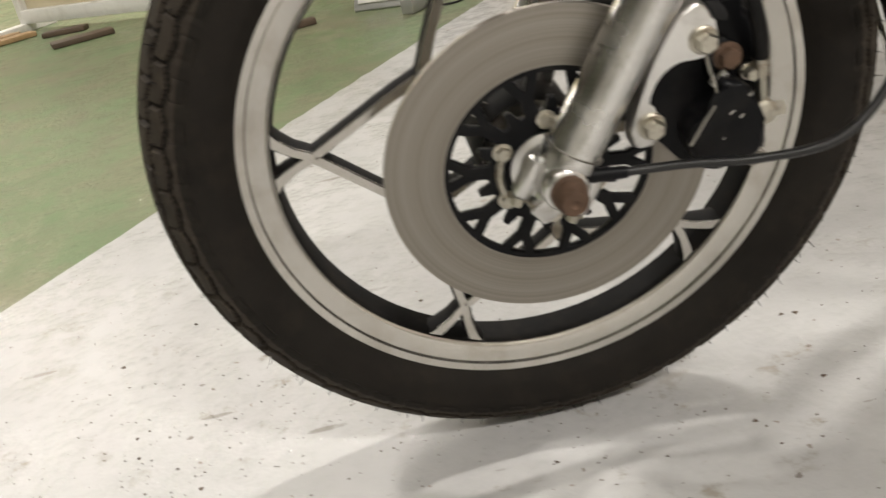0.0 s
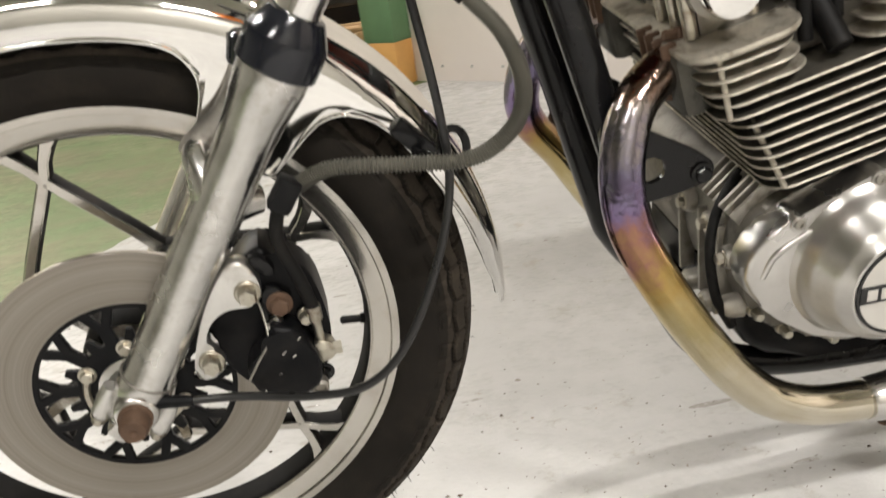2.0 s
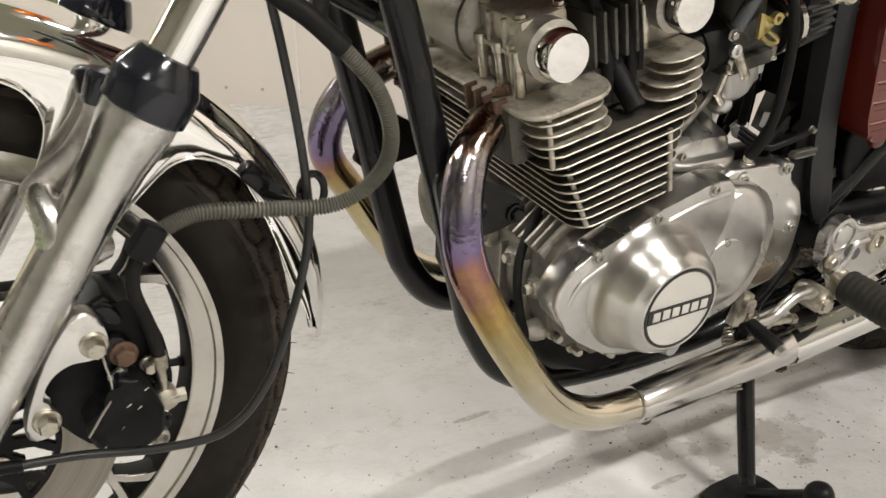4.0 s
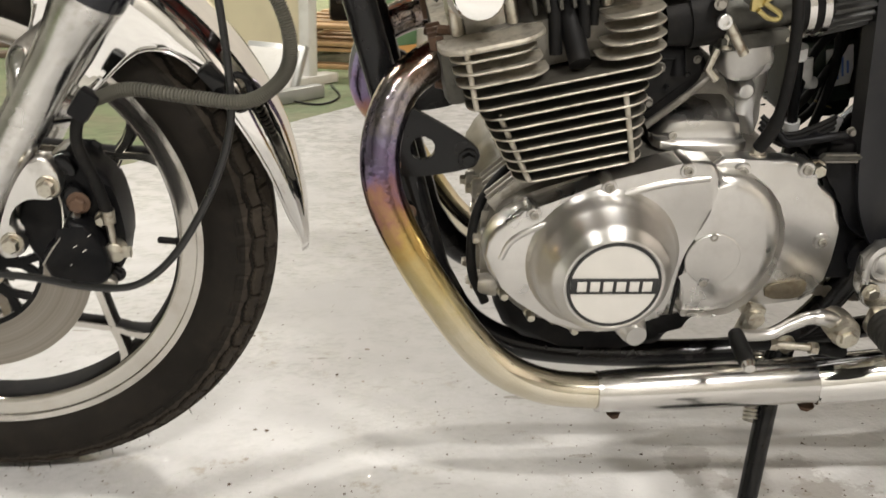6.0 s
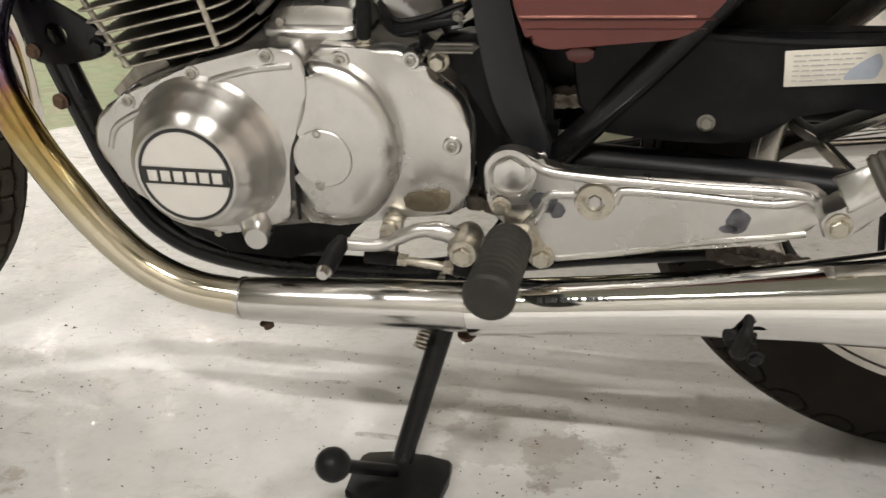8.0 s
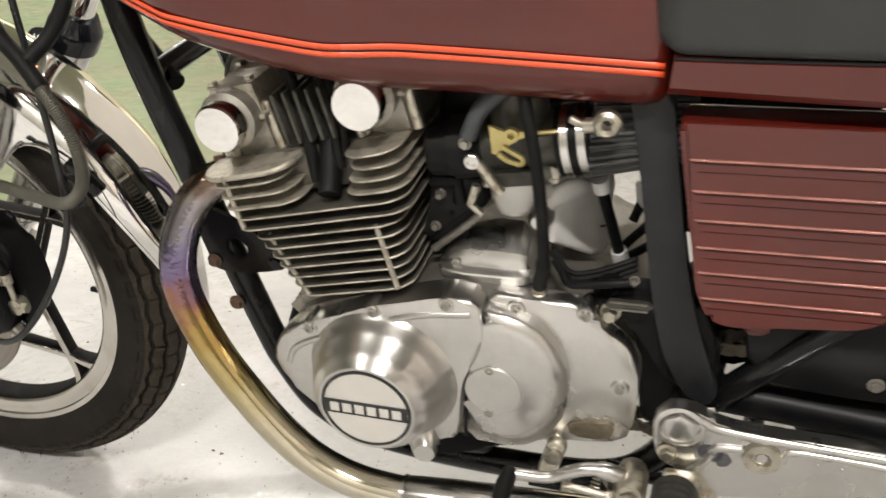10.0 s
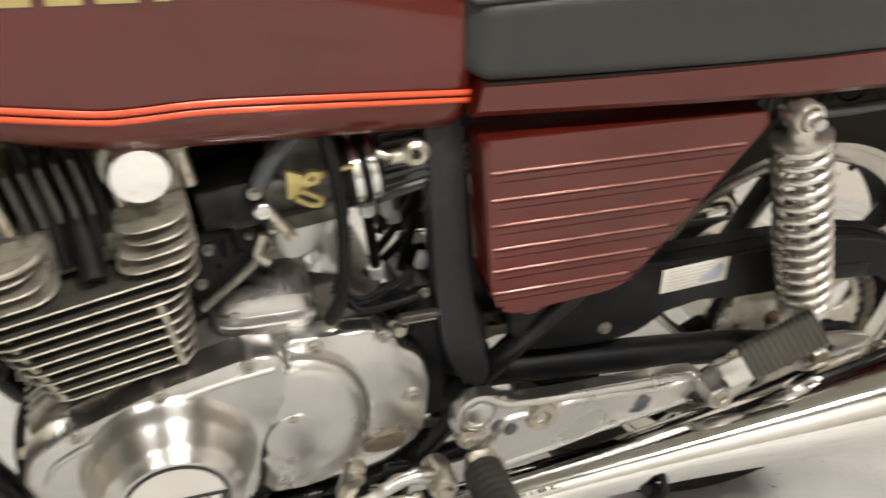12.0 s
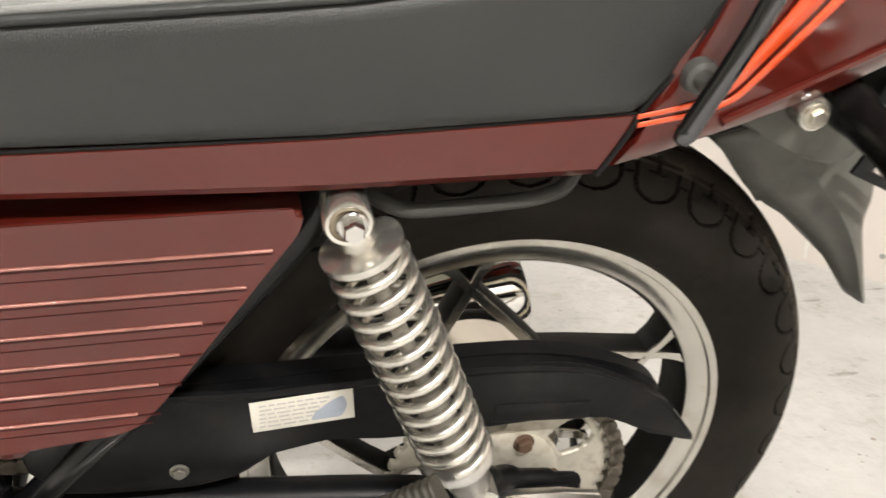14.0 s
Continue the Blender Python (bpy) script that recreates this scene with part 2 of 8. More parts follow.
def floor_paint(name, base, worn, rough, spots, grime=0.0, sparkle=0.62):
    """Painted concrete: blotches, brown scuffs, chips and grit, hair cracks, flaky glossy spots."""
    m = bpy.data.materials.new(name)
    nt, b = nodes_of(m)
    co = nt.nodes.new("ShaderNodeTexCoord").outputs["Object"]

    def step(fac, lo, hi):
        return ramp_node(nt, fac, [(lo, (0, 0, 0)), (hi, (1, 1, 1))])

    def times(*fs):
        out = fs[0]
        for f in fs[1:]:
            out = math_node(nt, "MULTIPLY", out, f)
        return out

    big = noise_node(nt, co, 1.7, 5, 0.6)
    mid = noise_node(nt, co, 13, 7, 0.72)
    fine = noise_node(nt, co, 130, 3, 0.6)
    area = step(noise_node(nt, co, 2.9, 3), 0.40, 0.62)
    col = ramp_node(nt, big, [(0.3, tuple(c * 0.84 for c in base)), (0.7, tuple(c * 1.08 for c in base))])
    col = mix_node(nt, times(step(noise_node(nt, co, 6.5, 8, 0.75), 0.5, 0.66), 0.35), col, tuple(c * 0.74 for c in base))
    if grime:
        col = mix_node(nt, times(step(noise_node(nt, co, 2.6, 9, 0.72), 0.40, 0.62), grime), col, worn)
    # brown scuffs, thicker in some areas
    col = mix_node(nt, times(step(mid, 0.585, 0.65), area, 0.7), col, worn)
    smear = nt.nodes.new("ShaderNodeMapping")
    smear.inputs["Scale"].default_value = (5, 22, 1)
    smear.inputs["Rotation"].default_value = (0, 0, 0.5)
    nt.links.new(co, smear.inputs["Vector"])
    col = mix_node(nt, times(step(noise_node(nt, smear.outputs[0], 1.0, 8, 0.8), 0.63, 0.70), 0.5), col, worn)
    # grit and chips of three sizes
    for k, (sc, size, dark) in enumerate(((60, 0.13, 0.10), (26, 0.085, 0.16), (115, 0.16, 0.12))):
        vo = nt.nodes.new("ShaderNodeTexVoronoi")
        vo.inputs["Scale"].default_value = sc
        wob = nt.nodes.new("ShaderNodeMix")
        wob.data_type = "VECTOR"
        wob.inputs[0].default_value = 0.012
        nt.links.new(co, wob.inputs[4])
        ns = nt.nodes.new("ShaderNodeTexNoise")
        ns.inputs["Scale"].default_value = sc * 1.7
        nt.links.new(co, ns.inputs["Vector"])
        nt.links.new(ns.outputs["Color"], wob.inputs[5])
        nt.links.new(wob.outputs[1], vo.inputs["Vector"])
        sep = nt.nodes.new("ShaderNodeSeparateColor")
        nt.links.new(vo.outputs["Color"], sep.inputs[0])
        dense = math_node(nt, "ADD", math_node(nt, "MULTIPLY", area, 0.085), 0.008 + 0.006 * (k == 1))
        pick = math_node(nt, "LESS_THAN", sep.outputs[0], dense)
        near = math_node(nt, "LESS_THAN", vo.outputs["Distance"], math_node(nt, "MULTIPLY", sep.outputs[1], size * 1.6))
        tint = mix_node(nt, sep.outputs[2], (dark, dark * 0.78, dark * 0.58), (dark * 2.2, dark * 1.5, dark * 1.0))
        col = mix_node(nt, times(near, pick, 0.7), col, tint)
    # short dragged marks
    for rot, sx, sy, seed in ((0.4, 9, 46, 0.0), (-0.7, 12, 60, 3.7)):
        mp = nt.nodes.new("ShaderNodeMapping")
        mp.inputs["Scale"].default_value = (sx, sy, 1)
        mp.inputs["Rotation"].default_value = (0, 0, rot)
        mp.inputs["Location"].default_value = (seed, seed, 0)
        nt.links.new(co, mp.inputs["Vector"])
        vo = nt.nodes.new("ShaderNodeTexVoronoi")
        vo.inputs["Scale"].default_value = 1.0
        nt.links.new(mp.outputs[0], vo.inputs["Vector"])
        sep = nt.nodes.new("ShaderNodeSeparateColor")
        nt.links.new(vo.outputs["Color"], sep.inputs[0])
        mark = times(math_node(nt, "LESS_THAN", vo.outputs["Distance"], math_node(nt, "MULTIPLY", sep.outputs[1], 0.33)), math_node(nt, "LESS_THAN", sep.outputs[0], 0.045), step(mid, 0.44, 0.54))
        col = mix_node(nt, times(mark, 0.55), col, tuple(c * 0.6 for c in worn))
    # oily stains
    for x, y, r in spots:
        mp = nt.nodes.new("ShaderNodeVectorMath")
        mp.operation = "DISTANCE"
        nt.links.new(co, mp.inputs[0])
        mp.inputs[1].default_value = (x, y, 0)
        f = math_node(nt, "SUBTRACT", 1.0, math_node(nt, "DIVIDE", mp.outputs["Value"], r), clamp=True)
        f = times(step(math_node(nt, "ADD", math_node(nt, "MULTIPLY", f, 0.45), times(mid, 0.75)), 0.575, 0.61), math_node(nt, "GREATER_THAN", f, 0.02))
        col = mix_node(nt, times(f, 0.38), col, (0.20, 0.175, 0.145))
    nt.links.new(col, b.inputs["Base Color"])
    b.inputs["Roughness"].default_value = rough
    b.inputs["Specular IOR Level"].default_value = 0.12
    # glossy skin of the paint, worn off in patches, pebbled by the roller
    skin = times(step(noise_node(nt, co, 3.1, 4, 0.6), 0.36, 0.52), step(noise_node(nt, co, 21, 4, 0.6), 0.42, 0.54))
    nt.links.new(times(skin, sparkle), b.inputs["Coat Weight"])
    b.inputs["Coat Roughness"].default_value = 0.03
    b.inputs["Coat IOR"].default_value = 1.6
    # small domes left by the roller, each with a highlight of its own
    dome = nt.nodes.new("ShaderNodeTexVoronoi")
    dome.feature = "SMOOTH_F1"
    dome.inputs["Scale"].default_value = 75
    dome.inputs["Smoothness"].default_value = 0.35
    nt.links.new(co, dome.inputs["Vector"])
    cb = nt.nodes.new("ShaderNodeBump")
    cb.inputs["Strength"].default_value = 1.0
    cb.inputs["Distance"].default_value = 0.0026
    cb.invert = True
    nt.links.new(math_node(nt, "MULTIPLY", dome.outputs["Distance"], dome.outputs["Distance"]), cb.inputs["Height"])
    nt.links.new(cb.outputs["Normal"], b.inputs["Coat Normal"])
    bp = nt.nodes.new("ShaderNodeBump")
    bp.inputs["Strength"].default_value = 0.7
    bp.inputs["Distance"].default_value = 0.004
    h = math_node(nt, "ADD", math_node(nt, "MULTIPLY", fine, 0.32), math_node(nt, "MULTIPLY", mid, 0.35))
    nt.links.new(h, bp.inputs["Height"])
    nt.links.new(bp.outputs["Normal"], b.inputs["Normal"])
    return m


STAINS = [(0.93, -0.11, 0.15), (1.00, -0.15, 0.10), (0.84, -0.04, 0.06), (0.85, -0.09, 0.06)]
FLOOR_WHITE = floor_paint("white_floor_paint", (0.495, 0.488, 0.476), (0.29, 0.245, 0.185), 0.5, STAINS)
FLOOR_GREEN = floor_paint("green_floor_paint", (0.165, 0.225, 0.115), (0.215, 0.205, 0.135), 0.55, [], 0.85, 0.45)

GLOW = bpy.data.materials.new("lamp_tube")
nt_, b_ = nodes_of(GLOW)
b_.inputs["Emission Color"].default_value = (1.0, 0.95, 0.86, 1)
b_.inputs["Emission Strength"].default_value = 9.0

# ---- mesh helpers ----


def finish(name, verts, faces, mats, parent=None, label="", sharp=40, index=None):
    me = bpy.data.meshes.new(name)
    me.from_pydata([tuple(v) for v in verts], [], [tuple(f) for f in faces])
    for m in mats if isinstance(mats, (list, tuple)) else [mats]:
        me.materials.append(m)
    bm = bmesh.new()
    bm.from_mesh(me)
    bmesh.ops.recalc_face_normals(bm, faces=bm.faces)
    bm.to_mesh(me)
    bm.free()
    if index:
        for p in me.polygons:
            p.material_index = index(p.normal, p.center)
    me.polygons.foreach_set("use_smooth", [True] * len(me.polygons))
    me.set_sharp_from_angle(angle=radians(sharp))
    ob = new(name, me)
    if parent:
        ob.parent = parent
    if label:
        tagged(ob, label)
    return ob


def part(name, bm, material, parent, label="", sharp=40, index=None):
    """One bmesh as one mesh object under a thing or a part."""
    bm.verts.index_update()
    v, f = [tuple(a.co) for a in bm.verts], [[a.index for a in p.verts] for p in bm.faces]
    bm.free()
    return finish(name, v, f, material, parent, label, sharp, index)


def spline(pts, per=8):
    """A smooth line through the points."""
    p = [Vector(a) for a in pts]
    p = [p[0] * 2 - p[1]] + p + [p[-1] * 2 - p[-2]]
    out = []
    for a, b, c, d in zip(p, p[1:], p[2:], p[3:]):
        for k in range(per):
            t = k / per
            out.append(0.5 * (2 * b + (c - a) * t + (2 * a - 5 * b + 4 * c - d) * t * t + (3 * b - a - 3 * c + d) * t ** 3))
    return out + [p[-2]]


def tube(bm, pts, radius, seg=14, cap=True):
    """Sweeps a circle along a line of points; radius: one number, or one for each point."""
    pts = [Vector(p) for p in pts]
    rad = radius if isinstance(radius, (list, tuple)) else [radius] * len(pts)
    side = None
    rings = []
    for k, p in enumerate(pts):
        d = (pts[min(k + 1, len(pts) - 1)] - pts[max(k - 1, 0)]).normalized()
        if side is None:
            side = d.cross((0, 1, 0) if abs(d.y) < 0.9 else (1, 0, 0)).normalized()
        side = (side - d * side.dot(d)).normalized()
        up = d.cross(side)
        rings.append([bm.verts.new(p + rad[k] * (math.cos(a) * side + math.sin(a) * up)) for a in (2 * math.pi * j / seg for j in range(seg))])
    for a, b in zip(rings, rings[1:]):
        for j in range(seg):
            bm.faces.new((a[j], a[(j + 1) % seg], b[(j + 1) % seg], b[j]))
    if cap:
        bm.faces.new(rings[0])
        bm.faces.new(rings[-1])
    return bm


def lathe(bm, centre, profile, seg=40, axis=(0, 1, 0), close=False):
    """Turns (radius, height along the axis) round the axis through the centre."""
    ax = Vector(axis).normalized()
    u = ax.cross((0, 0, 1) if abs(ax.z) < 0.9 else (1, 0, 0)).normalized()
    w = ax.cross(u)
    c = Vector(centre)
    rings = []
    for r, h in profile:
        if r < 1e-6:
            rings.append([bm.verts.new(c + ax * h)])
        else:
            rings.append([bm.verts.new(c + ax * h + r * (math.cos(a) * u + math.sin(a) * w)) for a in (2 * math.pi * j / seg for j in range(seg))])
    pairs = list(zip(rings, rings[1:])) + ([(rings[-1], rings[0])] if close else [])
    for a, b in pairs:
        for j in range(seg):
            k = (j + 1) % seg
            if len(a) == 1 and len(b) == 1:
                continue
            if len(a) == 1:
                bm.faces.new((a[0], b[k], b[j]))
            elif len(b) == 1:
                bm.faces.new((a[j], a[k], b[0]))
            else:
                bm.faces.new((a[j], a[k], b[k], b[j]))
    return bm


def soften(outline, rounds=2, keep=0.25):
    """Cuts the corners of a closed outline."""
    for _ in range(rounds):
        out = []
        for (ax, az), (bx, bz) in zip(outline, outline[1:] + outline[:1]):
            out += [(ax + (bx - ax) * keep, az + (bz - az) * keep), (bx + (ax - bx) * keep, bz + (az - bz) * keep)]
        outline = out
    return outline


def rounded(outline, r, n=5):
    """Rounds every corner of a closed outline with the radius r."""
    out = []
    for (ax, az), (bx, bz), (cx, cz) in zip(outline[-1:] + outline[:-1], outline, outline[1:] + outline[:1]):
        p, a, c = Vector((bx, bz)), Vector((ax, az)), Vector((cx, cz))
        u, w = (a - p).normalized(), (c - p).normalized()
        k = min(r, 0.45 * (a - p).length, 0.45 * (c - p).length)
        for j in range(n + 1):
            t = j / n
            q = (p + u * k) * (1 - t) ** 2 + p * 2 * t * (1 - t) + (p + w * k) * t * t
            out.append((q.x, q.y))
    return out


def prism(bm, outline, y0, y1, bevel=0.004, rounds=2, segs=3):
    """A plate: the (x, z) outline from y0 (near face) to y1, with the near and far rims rounded."""
    o = soften(outline, rounds) if rounds else outline
    a = [bm.verts.new((x, y0, z)) for x, z in o]
    b = [bm.verts.new((x, y1, z)) for x, z in o]
    fa, fb = bm.faces.new(a), bm.faces.new(b[::-1])
    for k in range(len(o)):
        j = (k + 1) % len(o)
        bm.faces.new((a[j], a[k], b[k], b[j]))
    if bevel:
        bmesh.ops.bevel(bm, geom=list(fa.edges) + list(fb.edges), offset=bevel, segments=segs, affect="EDGES", profile=0.5)
    return bm


def block(bm, m, size, bevel=0.002):
    """A box of the given size at the pose m, with its edges rounded."""
    r = bmesh.ops.create_cube(bm, size=1.0, matrix=m @ Matrix.Diagonal((*size, 1)))
    if bevel:
        ed = {e for v in r["verts"] for e in v.link_edges}
        bmesh.ops.bevel(bm, geom=list(ed), offset=bevel, segments=2, affect="EDGES", profile=0.5)
    return bm


def bar(bm, a, b, width, depth, bevel=0.0015, up=(0, 1, 0)):
    """A flat bar from a to b: width across, depth along up."""
    a, b, up = Vector(a), Vector(b), Vector(up)
    d = (b - a).normalized()
    s = d.cross(up).normalized()
    w = s.cross(d)
    m = Matrix(((d.x, s.x, w.x, 0), (d.y, s.y, w.y, 0), (d.z, s.z, w.z, 0), (0, 0, 0, 1)))
    return block(bm, Matrix.Translation((a + b) / 2) @ m, ((b - a).length, width, depth), bevel)


HEX = {}


def bolt(parent, at, axis=(0, -1, 0), r=0.007, h=0.006, mat=None, name="bolt", label="", allen=False):
    """A hexagon bolt with a flange, or a socket screw with its recess, its head towards axis."""
    mat = mat or STEEL
    key = (round(r, 4), round(h, 4), mat.name, allen)
    if key not in HEX:
        bm = bmesh.new()
        if allen:
            lathe(bm, (0, 0, 0), [(r, 0), (r, h * 0.85), (r * 0.88, h), (r * 0.5, h), (r * 0.5, h * 0.35), (0, h * 0.3)], 16, (0, 0, 1))
        else:
            lathe(bm, (0, 0, 0), [(r * 1.35, 0), (r * 1.35, h * 0.18), (r * 1.2, h * 0.26), (0, h * 0.26)], 18, (0, 0, 1))
            lathe(bm, (0, 0, 0), [(r, h * 0.2), (r, h * 0.85), (r * 0.85, h), (0, h)], 6, (0, 0, 1))
        me = bpy.data.meshes.new("bolt")
        bm.to_mesh(me)
        bm.free()
        me.materials.append(mat)
        me.polygons.foreach_set("use_smooth", [True] * len(me.polygons))
        me.set_sharp_from_angle(angle=radians(35))
        HEX[key] = me
    ob = new(name, HEX[key])
    ob.parent = parent
    ob.matrix_basis = Matrix.Translation(at) @ Vector(axis).to_track_quat("Z", "Y").to_matrix().to_4x4()
    if label:
        tagged(ob, label)
    return ob


def sheet(name, pts_rows, mat, parent, label="", thick=0.0, sharp=40):
    """A skin through rows of points, given thickness."""
    nv = len(pts_rows[0])
    v = [tuple(p) for row in pts_rows for p in row]
    f = [(i * nv + j, i * nv + j + 1, (i + 1) * nv + j + 1, (i + 1) * nv + j) for i in range(len(pts_rows) - 1) for j in range(nv - 1)]
    ob = finish(name, v, f, mat, parent, label, sharp)
    if thick:
        md = ob.modifiers.new("thickness", "SOLIDIFY")
        md.thickness, md.offset = thick, 0
    return ob


# ---- the room ----
# White painted bay on a green workshop floor; the edge of the white paint runs slantwise.
EDGE = [(-2.3, -1.7), (-0.76, 0.68), (-0.30, 1.42), (0.10, 2.02), (0.42, 2.50), (0.62, 2.82), (0.80, 2.86)]


def floors():
    bm = bmesh.new()
    vs = [bm.verts.new(p) for p in ((-7.6, -6.1, -0.004), (6, -6.1, -0.004), (6, 10.1, -0.004), (-7.6, 10.1, -0.004))]
    bm.faces.new(vs)
    ob = part("floor", bm, FLOOR_GREEN, None)
    tagged(ob, "worn green painted concrete workshop floor", "floor", kind="structure")
    rng = random.Random(3)
    line = spline([(x, y, 0.0) for x, y in EDGE], 24)
    line = [(p.x + rng.uniform(-0.004, 0.004), p.y + rng.uniform(-0.004, 0.004), 0.0) for p in line]
    o = line + [(4.6, -1.45, 0), (5.85, -5.9, 0), (-5.0, -5.9, 0)]
    ob = finish("floor_white", o, [list(range(len(o)))], FLOOR_WHITE)
    tagged(ob, "scuffed glossy white painted concrete bay with grit", "floor", kind="structure")


floors()


def wall(name, a, b, height, thick, mat, label, z0=-0.004):
    (ax, ay), (bx, by) = a, b
    d = Vector((bx - ax, by - ay, 0))
    n = Vector((d.y, -d.x, 0)).normalized()
    bm = bmesh.new()
    c = Vector(((ax + bx) / 2, (ay + by) / 2, z0 + height / 2)) - n * thick / 2
    block(bm, Matrix.Translation(c) @ Matrix.Rotation(math.atan2(d.y, d.x), 4, "Z"), (d.length, thick, height), 0.003)
    return tagged(part(name, bm, mat, None), label, "wall", kind="structure")


wall("wall_partition", (0.64, 2.93), (4.42, -1.48), 2.9, 0.09, WALL_PINK, "pale pinkish white painted partition wall panels")
wall("wall_west", (-7.5, -6.0), (-7.5, 10.0), 5.0, 0.15, WALL_DIM, "plain dull painted workshop wall")
wall("wall_north", (-7.5, 10.0), (5.9, 10.0), 5.0, 0.15, WALL_CREAM, "plain cream painted back wall")
wall("wall_east", (5.9, 10.0), (5.9, -6.0), 5.0, 0.15, WALL_PINK, "plain pale painted workshop wall")
wall("wall_south", (5.9, -6.0), (-7.5, -6.0), 5.0, 0.15, WALL_DIM, "plain dull painted workshop wall")


def ceiling():
    bm = bmesh.new()
    block(bm, Matrix.Translation((-0.8, 2.0, CEILING + 0.05)), (13.8, 16.4, 0.1), 0)
    tagged(part("ceiling", bm, CEIL, None), "grey painted workshop ceiling", "ceiling", kind="structure")


ceiling()


def tube_light(x, y, length, power):
    """A twin tube batten under the ceiling."""
    root = new("ceiling_light")
    root.location = (x, y, CEILING - 0.05)
    tagged(root, "unseen white twin fluorescent tube batten on the ceiling", "lamp", "ceiling lights")
    bm = bmesh.new()
    block(bm, Matrix.Translation((0, 0, 0.02)), (length + 0.06, 0.16, 0.05), 0.008)
    part("housing", bm, WHITE_PAINT, root)
    for s in (-0.05, 0.05):
        bm = bmesh.new()
        tube(bm, [(-length / 2, s, -0.03), (length / 2, s, -0.03)], 0.014, 10)
        part("tube", bm, GLOW, root, "lit fluorescent tube")
    data = bpy.data.lights.new("tube_glow", "AREA")
    data.shape, data.size, data.size_y, data.energy = "RECTANGLE", length, 0.14, power
    data.color = (1.0, 0.955, 0.905)
    lamp = new("tube_glow", data)
    lamp.location = (x, y, CEILING - 0.11)


for spec in LAMPS:
    tube_light(*spec)

# ---- the motorcycle: built upright, then leant on its stand ----
bike = new("motorcycle")
bike.rotation_euler = (radians(9.0), 0, 0)
tagged(bike, "maroon twin-cylinder motorcycle with chrome fender, leaning on its side stand", "motorcycle")
FRONT, REAR = Vector((-0.003, 0.0, 0.331)), Vector((1.388, -0.015, 0.333))


def tyre(parent, c, R, hw, hh, rim_r, rim_w, rear):
    """A tyre with its tread cut into the crown: zigzag ribs in front, curved shoulder blocks behind."""
    N, M = (1180 if rear else 840), 0
    v, f = [], []
    prof = [radians(d) for d in [-118 + 6 * k for k in range(6)] + [-86 + 172 * k / (150 if rear else 114) for k in range(151 if rear else 115)] + [88 + 6 * k for k in range(6)]]
    M = len(prof)
    for i in range(N):
        a = 2 * math.pi * i / N
        for k, ph in enumerate(prof):
            y, r = hw * math.sin(ph), R - hh + hh * math.cos(ph)
            d, deg = 0.0, math.degrees(ph)
            if rear:
                w = a * 34 / (2 * math.pi)
                if deg > 0:
                    w += 0.5
                part_w = w % 1.0
                # horseshoe blocks along the shoulder: round loops towards the sidewall, joined by short hooks
                x, e = abs(part_w - 0.5), abs(deg)
                loop = math.hypot(x / 0.37, (e - 60) / 17)
                if (e > 60 and abs(loop - 1) < 0.062) or (44 < e <= 60 and abs(x - 0.37) < 0.020) or (x > 0.37 and abs(e - 60 + 4 * math.cos(14 * x)) < 0.9):
                    d = 0.0045
                if (x < 0.030 and 34 < e < 52) or (abs(e - 52) < 0.8 and x < 0.16):
                    d = 0.0045
                if abs(e - 16 - 3 * math.sin(2 * math.pi * w)) < 2.0 or (abs(e - 40) < 1.3 and x < 0.40):
                    d = 0.005
            else:
                w = (a * 52 / (2 * math.pi)) % 1.0
                tri = abs(w * 2 - 1) - 0.5
                if any(abs(deg - g - 5 * tri) < 3.3 for g in (-60, -38, -13, 13, 38, 60)):
                    d = 0.004
                if abs(deg) < 60 and abs((w + (0.5 if abs(deg) > 38 else 0.0)) % 1.0 - 0.5) < 0.045 and (abs(deg) > 13):
                    d = 0.004
                if (62 < abs(deg) < 81 and abs(abs(w - 0.5) - 0.27) < 0.05) or (abs(abs(deg) - 80) < 1.7 and abs(w - 0.5) < 0.30):
                    d = 0.0013
            r -= d * math.cos(ph)
            y -= d * math.sin(ph)
            v.append((c.x + r * math.cos(a), c.y + y, c.z + r * math.sin(a)))
        for y, r in ((rim_w * 1.02, rim_r - 0.004), (-rim_w * 1.02, rim_r - 0.004)):
            v.append((c.x + r * math.cos(a), c.y + y, c.z + r * math.sin(a)))
    T = M + 2
    for i in range(N):
        j = (i + 1) % N
        for k in range(T):
            n = (k + 1) % T
            f.append((i * T + k, i * T + n, j * T + n, j * T + k))
    ob = finish("tyre", v, f, [TYRE, TREAD], parent, "black rubber tyre with cut tread blocks", 35)
    crown = math.radians(46 if rear else 71)
    for p in ob.data.polygons:
        q = p.center
        rr = math.hypot(q.x - c.x, q.z - c.z) - (R - hh)
        ph = math.atan2((q.y - c.y) / hw, rr / hh)
        p.material_index = 1 if abs(ph) < crown and math.hypot((q.y - c.y) / hw, rr / hh) > 0.95 else 0
    return ob


